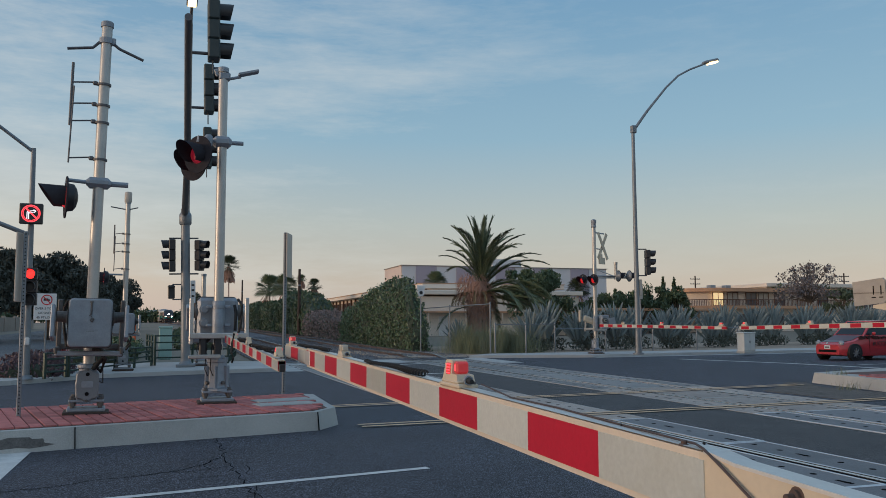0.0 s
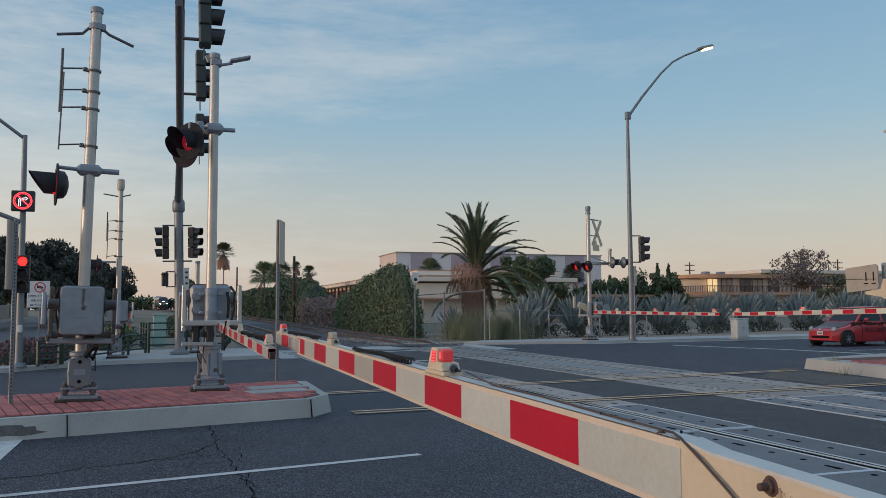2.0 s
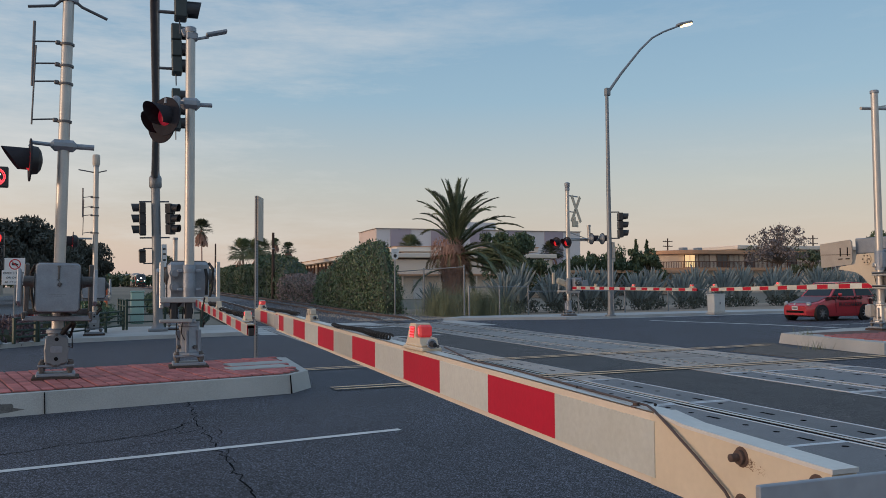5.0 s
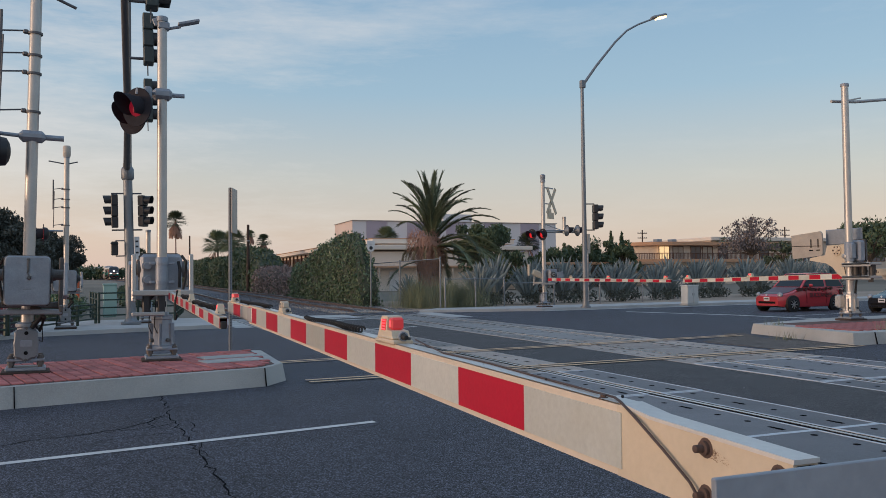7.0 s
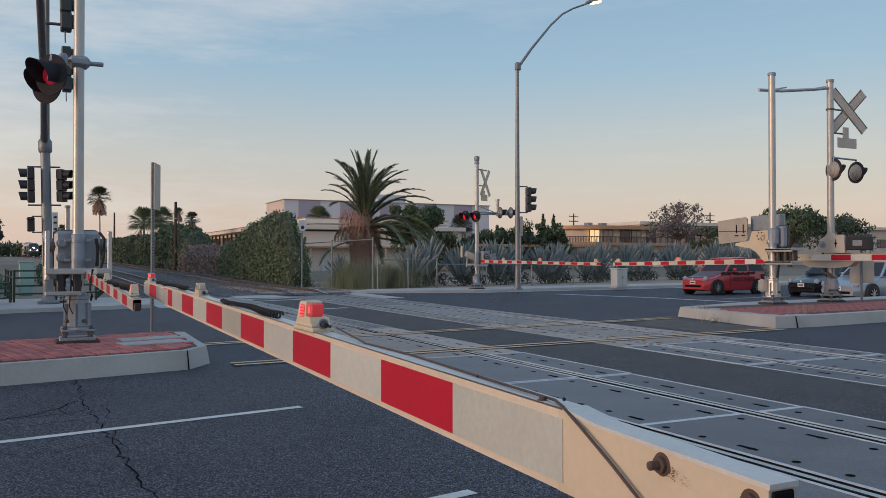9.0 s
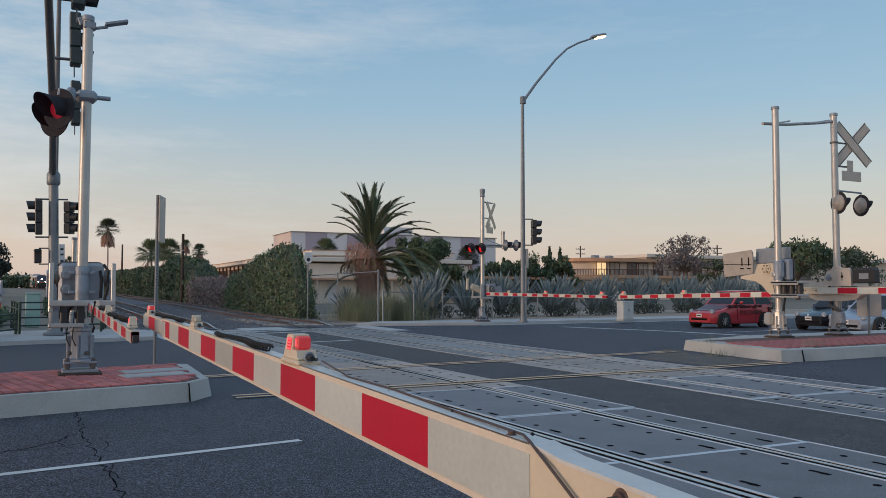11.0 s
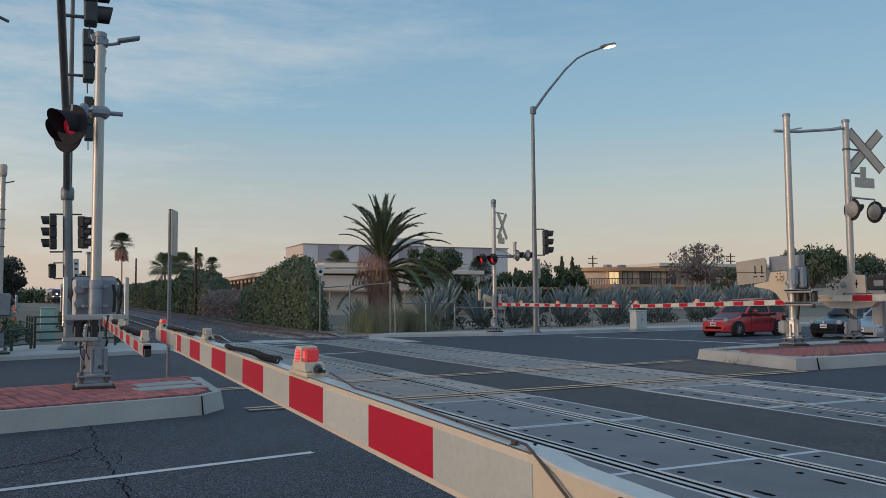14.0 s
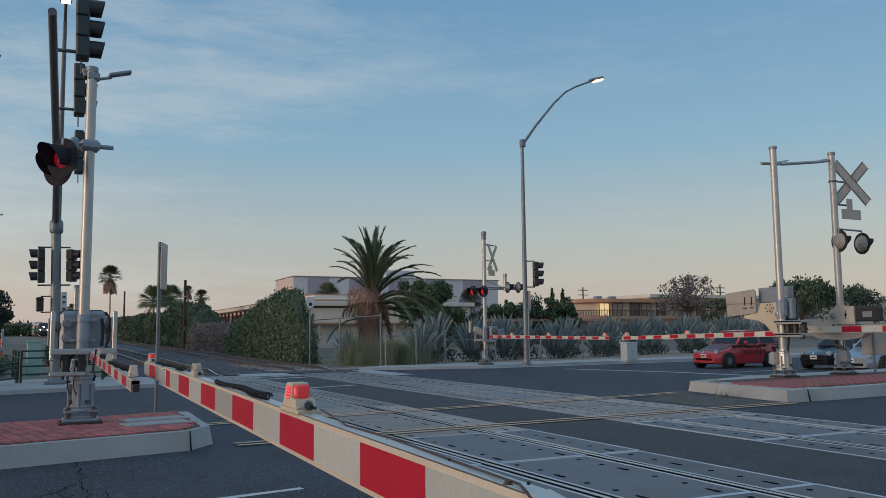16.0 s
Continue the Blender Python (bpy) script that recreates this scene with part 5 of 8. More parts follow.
part("screw", Mesh().lathe((AX - 0.026, -7.019, 1.266), (0, 0, 1), [(0, 0.010), (0.004, 0.010), (0.005, 0.006), (0.010, 0.006)], 8), RAIL_RUST, armN)
for yy, lit in ((-1.35, True), (-3.55, False), (-5.62, True)):
    zz = 1.198 + (yy + 7.1) * 0.01445 + 0.064 - (0.01 if yy > -2.3 else 0)
    light_housing(armN, (AX - 0.010, yy, zz), lit, 0.82 if yy < -5 else 0.62, -1)
coil(armN, AX - 0.010, -5.22, -4.10, 1.297, 34, 0.0125, 0.0046)
coil(armN, AX - 0.010, -3.1, -1.7, 1.332, 34, 0.0110, 0.0042)
wire = [(AX + 0.01, -5.80, 1.305), (AX - 0.008, -6.1, 1.285), (AX + 0.006, -6.4, 1.281), (AX - 0.006, -6.75, 1.276), (AX - 0.02, -7.05, 1.274), (AX - 0.038, -7.10, 1.272), (AX - 0.046, -7.17, 1.245), (AX - 0.046, -7.24, 1.208), (AX - 0.046, -7.31, 1.168), (AX - 0.050, -7.345, 1.14), (AX - 0.046, -7.36, 1.08)]
part("cable", Mesh().tube(wire, 0.0027, 8), CABLE, armN, "dark brown cable along the arm", True)
for yy in (-6.1, -6.4, -6.75, -7.06):
    part("cable_tie", Mesh().box((AX - 0.008, yy, 1.276), (0.007, 0.0025, 0.006), 0.001, (0, 25, 0)), RUBBER, armN)
part("section_plate", Mesh().box((AX - 0.042, -2.36, 1.265), (0.004, 0.22, 0.10), 0.001), ARM_ALU, armN, "aluminium splice plate")
part("side_plate", Mesh().box((-3.95, -7.895, 1.0955), (1.04, 0.006, 0.50), 0.001), CAST, gN, "grey steel bracket plate")
part("yoke", Mesh().tube([(-3.975, -7.42, 1.12), (-3.78, -7.62, 1.08), (-3.52, -8.1, 1.05)], 0.045, 8).box((-3.5, -7.98, 1.05), (0.10, 0.30, 0.12), 0.02), CAST, gN, "grey steel yoke", True)
part("mechanism_box", Mesh().box((-3.35, -8.3, 1.2), (0.5, 0.5, 0.7), 0.05), CAST, gN, "grey gate mechanism box")
part("mast", Mesh().cyl((-3.35, -8.75, 0.12), (-3.35, -8.75, 4.6), 0.085, n=18).box((-3.35, -8.75, 0.16), (0.5, 0.45, 0.08), 0.01).box((-3.35, -8.6, 1.2), (0.22, 0.3, 0.3), 0.02), ALU, gN, "aluminium mast", True)

# ---- posts and signs on the median ----


def perforated_post(name, x, y, z, h, label):
    p = thing(name, pose(x, y, z, 0, 0, 8), label, "sign post")
    part("post", Mesh().box((0, 0, h / 2), (0.055, 0.055, h), 0.006), GALV, p, "perforated square steel post")
    holes = Mesh()
    k = 0.06
    while k < h:
        holes.box((0, -0.0278, k), (0.016, 0.002, 0.016))
        k += 0.05
    tagged(part("perforation", holes, SLOT, p, "row of dark holes"), "", "", "", "stuff")
    return p


pb = perforated_post("sign_post", -3.05, 6.60, IS, 2.92, "perforated steel post with a sign seen edge-on")
part("sign_plate", Mesh().box((0.10, 0.10, 2.51), (0.022, 0.44, 0.80), 0.004, (0, 0, -27)), SIGN_BACK, pb, "sign seen edge-on")
pa = perforated_post("sign_post", -6.93, 4.13, IS, 2.55, "perforated steel post with a tall sign seen edge-on")
part("sign_plate", Mesh().box((-0.05, 0.06, 2.05), (0.022, 0.45, 0.95), 0.004, (0, 0, -14)), SIGN_BACK, pa, "sign seen edge-on")
hand_hole = thing("handhole_covers", pose(-3.25, 4.95, IS + 0.012, 0, 0, 13), "two pale concrete handhole covers in the brick", "utility cover")
for dy in (-0.32, 0.32):
    part("cover", Mesh().box((dy * 0.3, dy, 0.01), (0.95, 0.42, 0.03), 0.01), CONCRETE, hand_hole)

# ---- traffic signals ----


def signal_head(parent, p, face, lit=None, s=1.0, green=False, plate=False):
    """A three-light signal with tunnel visors. face: degrees about z, 0 shines to -y."""
    e = new("signal_head")
    e.parent = parent
    e["label"] = "dark three-light traffic signal head"
    e.matrix_basis = pose(*p, 0, 0, face)
    m = Mesh()
    for k in (-1, 0, 1):
        m.box((0, 0, k * 0.345 * s), (0.34 * s, 0.20 * s, 0.335 * s), 0.02 * s)
    hd = part("housing", m, BLACKISH if green else BLACK, e)
    if plate:
        part("back_plate", Mesh().box((0, -0.09 * s, 0), (0.62 * s, 0.012, 1.35 * s), 0.004), BLACK, e, "black back plate")
    for k in (1, 0, -1):
        v = Mesh()
        n, vs, fs = 14, [], []
        for rr in (0.148 * s, 0.140 * s):
            for yy in (-0.10 * s, None):
                for i in range(n + 1):
                    a = radians(-40 + 260 * i / n)
                    d = -0.10 * s - 0.24 * s * (0.86 + 0.14 * math.sin(a)) if yy is None else yy
                    vs.append((rr * math.cos(a), d, k * 0.345 * s + rr * math.sin(a)))
        w = n + 1
        for i in range(n):
            fs += [(i, i + 1, w + i + 1, w + i), (2 * w + i + 1, 2 * w + i, 3 * w + i, 3 * w + i + 1), (w + i, w + i + 1, 3 * w + i + 1, 3 * w + i)]
        v.add(vs, fs)
        part("visor", v, BLACK, e, "black tunnel visor", True)
        on = lit is not None and k == lit
        part("lens", Mesh().lathe((0, -0.09 * s, k * 0.345 * s), (0, -1, 0), [(0, 0.135 * s), (0.02 * s, 0.12 * s), (0.035 * s, 0.05 * s)], 18), RED_SIGNAL if on else BLACK, e, "lit red lens" if on else "unlit dark lens", True)
    return e


sp = thing("traffic_signal", pose(-4.50, 20.46, 0.12, 0, -1.4, 0), "tall signal pole with mast arm and street lamp", "traffic signal", "traffic signals")
part("pole_base", Mesh().box((0, 0, 0.05), (0.62, 0.62, 0.10), 0.02).lathe((0, 0, 0.1), (0, 0, 1), [(0, 0.22), (0.1, 0.17), (0.2, 0.16)], 16), GALV, sp, "bolted pole base")
part("pole", Mesh().cyl((0, 0, 0.1), (0, 0, 5.3), 0.155, 0.14, 18).lathe((0, 0, 4.75), (0, 0, 1), [(0, 0.17), (0.05, 0.2), (0.35, 0.2), (0.42, 0.16)], 16), GALV, sp, "grey steel pole", True)
part("upper_pole", Mesh().cyl((0.05, 0.02, 5.2), (0.19, 0, 11.75), 0.085, 0.06, 14), DARKPOLE, sp, "slim upper pole", True)
part("mast_arm", Mesh().tube([(-0.02, -0.05, 5.15), (-0.06, -7.0, 5.56), (-0.21, -16.4, 5.98)], [0.11, 0.085, 0.058], 16), DARKPOLE, sp, "dark steel mast arm", True)
for (hx, hy2, hz) in ((0.24, -14.6, 6.42), (0.30, -11.2, 6.34), (0.41, -7.6, 5.83)):
    signal_head(sp, (hx, hy2, hz), 90, None, 1.0, True)
    part("head_bracket", Mesh().tube([(-0.22 + 0.02 * (14.6 + hy2), hy2, hz - 0.40), (hx - 0.10, hy2, hz - 0.40)], 0.03, 8).cyl((hx - 0.02, hy2 - 0.01, hz - 0.75), (hx - 0.02, hy2 - 0.01, hz - 0.5), 0.012, n=6), DARKPOLE, sp, "bracket pipe")
lam = Mesh().tube([(0.19, 0, 11.75), (0.19, -0.5, 11.92), (0.19, -1.2, 11.95)], 0.05, 8).box((0.19, -1.6, 11.95), (0.35, 0.8, 0.16), 0.05)
lh = part("lamp_head", lam, DARKPOLE, sp, "street lamp head")
part("lamp_lens", Mesh().box((0.19, -1.65, 11.85), (0.27, 0.6, 0.05), 0.01), LAMP_ON, lh, "lit warm lens")
signal_head(sp, (-0.42, 0.0, 3.72), 270, None, 1.05, False)
signal_head(sp, (0.45, 0.0, 3.72), 60, None, 1.0, False)
for zz, xe, rr in ((4.3, 0.42, 0.028), (3.1, 0.42, 0.028), (2.75, 0, 0.022), (2.25, 0, 0.022)):
    part("side_bracket", Mesh().tube([(-0.52 if xe else -0.42, 0, zz), (xe, 0, zz)], rr, 6), DARKPOLE, sp, "side bracket pipe")
part("pedestrian_head", Mesh().box((-0.45, 0, 2.5), (0.22, 0.26, 0.45), 0.03).box((-0.45, -0.18, 2.66), (0.24, 0.12, 0.03), 0.01), BLACK, sp, "dark pedestrian signal")
part("small_sign", Mesh().box((0.24, -0.02, 2.5), (0.16, 0.015, 0.75), 0.004), SIGN_WHITE, sp, "narrow white plate")
for zz in (2.72, 2.55, 2.35):
    part("writing_bar", Mesh().box((0.24, -0.03, zz), (0.09, 0.004, 0.06)), SIGN_BLACK, sp)
part("tag_plate", Mesh().box((0.2, -0.12, 1.35), (0.10, 0.02, 0.5), 0.004), CAST, sp)

lp = thing("traffic_signal", pose(-8.56, 15.5, 0.12), "steel signal pole with red light and lit turn ban", "traffic signal", "traffic signals")
part("pole", Mesh().cyl((0, 0, 0), (-0.03, 0, 6.1), 0.10, 0.06, 14).lathe((0, 0, 0), (0, 0, 1), [(0, 0.2), (0.1, 0.15)], 14), GALV, lp, "grey steel pole", True)
part("upper_arm", Mesh().tube([(-0.03, 0, 6.0), (-0.9, -0.2, 6.65), (-2.6, -0.5, 7.5)], 0.045, 8), GALV, lp, "slanting lamp arm", True)
part("lower_arm", Mesh().tube([(0.0, 0, 3.75), (-0.75, -0.1, 4.05), (-3.5, -0.6, 4.7)], 0.06, 8), GALV, lp, "slanting mast arm", True)
led = part("turn_ban_sign", Mesh().box((0.0, -0.14, 4.32), (0.56, 0.16, 0.54), 0.02), BLACK, lp, "black lit no-right-turn sign")
ring = Mesh()
n = 32
for i in range(n):
    a0, a1 = 2 * math.pi * i / n, 2 * math.pi * (i + 1) / n
    for ra, rb in ((0.205, 0.23), (0.175, 0.19)):
        ring.add([(r * math.cos(a), -0.226, 4.32 + r * math.sin(a)) for r, a in ((ra, a0), (rb, a0), (rb, a1), (ra, a1))], [(0, 1, 2, 3)])
ring.box((0, -0.226, 4.32), (0.02, 0.004, 0.40), 0, (0, -45, 0))
ring.box((0.03, -0.226, 4.32), (0.012, 0.004, 0.40), 0, (0, -45, 0))
part("red_ring", ring, LED_DOT, led, "glowing red ring and slash")
arw = Mesh()
arw.box((-0.05, -0.225, 4.27), (0.018, 0.003, 0.18)).box((-0.09, -0.225, 4.27), (0.018, 0.003, 0.18))
arw.box((-0.01, -0.225, 4.385), (0.16, 0.003, 0.018), 0, (0, -8, 0)).box((-0.01, -0.225, 4.34), (0.10, 0.003, 0.018), 0, (0, -8, 0))
arw.box((0.09, -0.225, 4.40), (0.07, 0.003, 0.018), 0, (0, 40, 0)).box((0.09, -0.225, 4.36), (0.07, 0.003, 0.018), 0, (0, -40, 0))
part("white_arrow", arw, WHITE_LED, led, "glowing white arrow")
signal_head(lp, (0.06, -0.20, 2.40), 0, 1, 0.95, False)
part("call_button", Mesh().box((0.02, -0.12, 0.98), (0.11, 0.06, 0.2), 0.02), SIGN_WHITE, lp, "white call button box")

os_ = thing("weight_limit_sign", pose(-9.55, 26.0, 0.1), "white no-trucks sign with weight limit on a post", "sign")
part("post", Mesh().box((0.05, 0.03, 1.2), (0.06, 0.06, 2.4), 0.006), GALV, os_)
pl = part("sign_plate", Mesh().box((0, 0, 2.12), (0.78, 0.02, 1.0), 0.006), SIGN_WHITE, os_, "white sign with red ban")
rg = Mesh()
for i in range(28):
    a0, a1 = 2 * math.pi * i / 28, 2 * math.pi * (i + 1) / 28
    rg.add([(0.05 + r * math.cos(a), -0.013, 2.38 + r * math.sin(a)) for r, a in ((0.16, a0), (0.20, a0), (0.20, a1), (0.16, a1))], [(0, 1, 2, 3)])
rg.box((0.05, -0.014, 2.38), (0.035, 0.002, 0.36), 0, (0, -45, 0))
part("ban_ring", rg, SIGN_RED, pl, "red ring with a slash")
part("truck_mark", Mesh().box((0.02, -0.012, 2.39), (0.16, 0.002, 0.09)).box((0.13, -0.012, 2.37), (0.06, 0.002, 0.06)), SIGN_BLACK, pl, "black truck shape")
for body, xx, zz in (("OVER", -0.20, 2.05), ("3", 0.01, 2.05), ("TONS", 0.22, 2.05), ("OR", -0.16, 1.88), ("OVER", 0.10, 1.88), ("40", -0.23, 1.71), ("FT", -0.06, 1.71), ("LONG", 0.18, 1.71)):
    lettering(body, 0.115, pose(xx, -0.016, zz, 90, 0, 0), SIGN_BLACK, pl)

# ---- street lamp and signal on the far sidewalk ----
sl = thing("street_lamp", pose(15.0, 24.21, 0.12), "tall galvanised street lamp with a curved arm, lit", "street lamp")
part("pole", Mesh().cyl((0, 0, 0), (0, 0, 10.45), 0.125, 0.075, 16).lathe((0, 0, 0), (0, 0, 1), [(0, 0.24), (0.06, 0.24), (0.08, 0.15), (0.3, 0.135)], 16), GALV, sl, "tapered steel pole", True)
ap_ = [(0.0, 0, 10.2), (0.32, 0, 10.62), (0.78, 0, 11.22), (1.24, 0, 11.75), (1.85, 0, 12.45), (2.51, 0, 13.06), (3.15, 0, 13.42), (3.95, 0, 13.76)]
part("arm", Mesh().tube(ap_, [0.07, 0.065, 0.06, 0.055, 0.05, 0.048, 0.045, 0.045], 10), GALV, sl, "long curved arm", True)
part("clamp", Mesh().box((0.03, 0, 10.3), (0.24, 0.22, 0.36), 0.03), GALV, sl)
hd = part("lamp_head", Mesh().box((4.34, 0, 13.93), (0.85, 0.36, 0.15), 0.06, (0, -16, 0)), GALV, sl, "flat lamp head")
part("lamp_lens", Mesh().box((4.44, -0.02, 13.87), (0.55, 0.30, 0.09), 0.03, (0, -16, 0)), LAMP_ON, hd, "lit warm lens")
signal_head(sl, (0.50, -0.15, 4.15), 70, None, 1.1, False)
part("head_bracket", Mesh().tube([(0, 0, 4.75), (0.45, -0.15, 4.75)], 0.03, 6).tube([(0, 0, 3.55), (0.45, -0.15, 3.55)], 0.03, 6), DARKPOLE, sl)
part("side_box", Mesh().box((0.16, -0.05, 3.0), (0.14, 0.12, 0.75), 0.02), SIGN_BACK, sl, "narrow box on the pole")
fp = thing("sign_post", pose(15.9, 25.4, 0.12), "steel post with a small blank sign", "sign post")
part("post", Mesh().cyl((0, 0, 0), (0, 0, 3.2), 0.035, n=8), GALV, fp)
part("sign_plate", Mesh().box((0.03, -0.02, 2.85), (0.24, 0.02, 0.65), 0.005, (0, 0, 20)), SIGN_BACK, fp, "blank sign back")

uc = thing("utility_cabinet", pose(20.65, 24.0, 0.12, 0, 0, 6), "pale grey roadside utility cabinet on the sidewalk", "utility cabinet")
uc.scale = (0.74, 0.74, 0.80)
part("plinth", Mesh().box((0, 0, 0.05), (1.05, 0.7, 0.12), 0.02), CONCRETE, uc)
part("body", Mesh().box((0, 0, 0.62), (0.95, 0.6, 1.05), 0.03), CABINET, uc)
part("lid", Mesh().box((0, 0, 1.17), (1.03, 0.68, 0.07), 0.02), CABINET, uc)
for sx in (-0.235, 0.235):
    part("door", Mesh().box((sx, -0.31, 0.62), (0.44, 0.02, 0.95), 0.008), CABINET, uc)
    part("door_handle", Mesh().box((sx * 0.25, -0.33, 0.65), (0.025, 0.03, 0.14), 0.006), GALV, uc)

# ---- railing and cabinet on the corner ----


def railing(name, a, b, z, h=1.05, label="dark green steel railing along the sidewalk"):
    a, b = Vector(a), Vector(b)
    L = (b - a).length
    r = thing(name, pose(a.x, a.y, z, 0, 0, math.degrees(math.atan2(b.y - a.y, b.x - a.x))), label, "railing", "railings")
    k = max(1, round(L / 1.5))
    for i in range(k + 1):
        part("post", Mesh().box((L * i / k, 0, h / 2), (0.075, 0.075, h), 0.01), GREEN_RAIL, r)
    for q in (0.25, 0.5, 0.75, 0.97):
        part("bar", Mesh().box((L / 2, 0, h * q), (L, 0.05, 0.05), 0.008), GREEN_RAIL, r)
    return r


railing("railing", (-5.5, 21.9), (-3.0, 22.6), 0.12)
railing("railing", (-5.5, 21.9), (-5.9, 27.0), 0.12)
railing("railing", (-8.10, 15.4), (-7.66, 16.0), 0.12, 0.68)
railing("railing", (-7.60, 16.1), (-5.6, 21.8), 0.12, 0.66)
railing("railing", (-3.0, 22.6), (-2.2, 30.0), 0.12)
gc = thing("green_cabinet", pose(-5.2, 27.5, 0.1), "pale green utility cabinet behind the railing", "utility cabinet")
part("body", Mesh().box((0, 0, 0.65), (0.52, 0.5, 1.3), 0.04), TEAL_BOX, gc)
part("lid", Mesh().box((0, 0, 1.32), (0.56, 0.54, 0.07), 0.02), TEAL_BOX, gc)
mk = thing("marker_post", pose(-6.9, 40, 0.1), "orange marker post beside the track path", "marker post")
part("post", Mesh().cyl((0, 0, 0), (0, 0, 1.7), 0.09, n=10), mat("orange_marker", (0.6, 0.12, 0.04), 0.6), mk)
part("tip", Mesh().lathe((0, 0, 1.7), (0, 0, 1), [(0, 0.09), (0.06, 0.05)], 10), mat("orange_marker", (0.6, 0.12, 0.04), 0.6), mk)

# ---- cars ----


def car(name, m, paint, label, L, W, H, hood, lower=None, hatch=True):
    """A car with its nose to -x: body shell lofted from sections, glass, wheels, lamps and plate."""
    c = thing(name, m, label, "car", "waiting cars")
    # stations along x: position, half width, belt height, bonnet or roof line
    st = [(0.0, 0.70, 0.42, 0.62), (0.05, 0.86, 0.36, 0.70), (0.16, 0.95, 0.33, 0.78), (hood, 0.98, 0.33, 0.98), (0.60, 1.0, 0.33, 1.0), (0.86, 0.98, 0.34, 1.0), (0.96, 0.92, 0.38, 0.95), (1.0, 0.80, 0.45, 0.85)]
    bh = 0.635 * H
    body = Mesh()
    vs, nr = [], 8
    for k, w, lo, hi in st:
        x = (k - 0.5) * L
        ww = w * W / 2
        z0, z1 = 0.30 * 0.62 + (lo - 0.33) * 0.6, bh * hi
        vs += [(x, -ww * 0.93, z0), (x, -ww, z0 + 0.14), (x, -ww, z1 * 0.72), (x, -ww * 0.94, z1 * 0.95), (x, -ww * 0.80, z1), (x, ww * 0.80, z1), (x, ww * 0.94, z1 * 0.95), (x, ww, z1 * 0.72), (x, ww, z0 + 0.14), (x, ww * 0.93, z0)]
    nr = 10
    fs = []
    for s in range(len(st) - 1):
        for i in range(nr - 1):
            fs.append((s * nr + i, (s + 1) * nr + i, (s + 1) * nr + i + 1, s * nr + i + 1))
        fs.append((s * nr + nr - 1, (s + 1) * nr + nr - 1, (s + 1) * nr, s * nr))
    fs += [tuple(range(nr)), tuple(reversed([(len(st) - 1) * nr + i for i in range(nr)]))]
    body.add(vs, fs)
    b = part("body", body, paint, c, "", True)
    # cabin
    x0, x1, x2, x3 = (hood - 0.5) * L - 0.02, (hood - 0.5) * L + 0.62, (0.40 if hatch else 0.28) * L, (0.485 if hatch else 0.40) * L
    cab = Mesh()
    zb, zt = bh * 0.96, H
    yw, yt = W * 0.455, W * 0.36
    V = [(x0, -yw, zb), (x0, yw, zb), (x1, yt, zt - 0.03), (x1, -yt, zt - 0.03), ((x1 + x2) / 2, -yt, zt), ((x1 + x2) / 2, yt, zt), (x2, yt, zt - 0.06), (x2, -yt, zt - 0.06), (x3, yw * 0.97, zb), (x3, -yw * 0.97, zb), ((x1 + x2) / 2, -yw, zb), ((x1 + x2) / 2, yw, zb)]
    cab.add(V, [(0, 1, 2, 3)[::-1], (3, 2, 5, 4)[::-1], (4, 5, 6, 7)[::-1], (7, 6, 8, 9)[::-1], (0, 3, 4, 10)[::-1], (10, 4, 7, 9)[::-1], (1, 11, 5, 2)[::-1], (11, 8, 6, 5)[::-1]])
    part("cabin", cab, paint, c, "", True)
    def pane(q, off):
        gl = Mesh()
        ctr = sum((Vector(p) for p in q), Vector()) / 4
        pts = [ctr + (Vector(p) - ctr) * 0.88 for p in q]
        nrm = (pts[1] - pts[0]).cross(pts[2] - pts[0]).normalized() * off
        gl.add([p + nrm for p in pts], [(0, 1, 2, 3)])
        part("window_glass", gl, GLASS_DARK, c, "dark tinted glass")

    pane([V[0], V[3], V[2], V[1]], 0.012)
    pane([V[7], V[9], V[8], V[6]], 0.012)
    for a, bb, cc, d in ((0, 10, 4, 3), (10, 9, 7, 4)):
        pane([V[a], V[bb], V[cc], V[d]], 0.012)
    for a, bb, cc, d in ((1, 2, 5, 11), (11, 5, 6, 8)):
        pane([V[a], V[bb], V[cc], V[d]], 0.012)
    for sy in (-1, 1):
        for fx in (-0.335, 0.315):
            x = fx * L
            r = 0.30
            wy = sy * (W / 2 - 0.09)
            arch = Mesh().cyl((x, wy - sy * 0.05, r + 0.02), (x, sy * (W / 2 + 0.004), r + 0.02), r + 0.055, n=22)
            part("wheel_arch", arch, RUBBER, c, "dark wheel arch")
            w = part("wheel", Mesh().lathe((x, wy - sy * 0.10, r), (0, sy, 0), [(0, r * 0.9), (0.02, r), (0.18, r), (0.20, r * 0.92), (0.203, r * 0.66)], 24), RUBBER, c, "black tyre", True)
            rim = Mesh().lathe((x, wy + sy * 0.07, r), (0, sy, 0), [(0, r * 0.64), (0.036, r * 0.64), (0.037, r * 0.56)], 20)
            part("rim", rim, SLOT, w, "", True)
            sp_ = Mesh().lathe((x, wy + sy * 0.10, r), (0, sy, 0), [(0, r * 0.2), (0.02, r * 0.18)], 14)
            for k in range(8):
                a = 2 * math.pi * k / 8
                sp_.box((x + math.cos(a) * r * 0.35, wy + sy * 0.109, r + math.sin(a) * r * 0.35), (r * 0.55, 0.02, 0.035), 0.006, (0, -math.degrees(a), 0))
            part("spokes", sp_, CHROME, w, "alloy spokes")
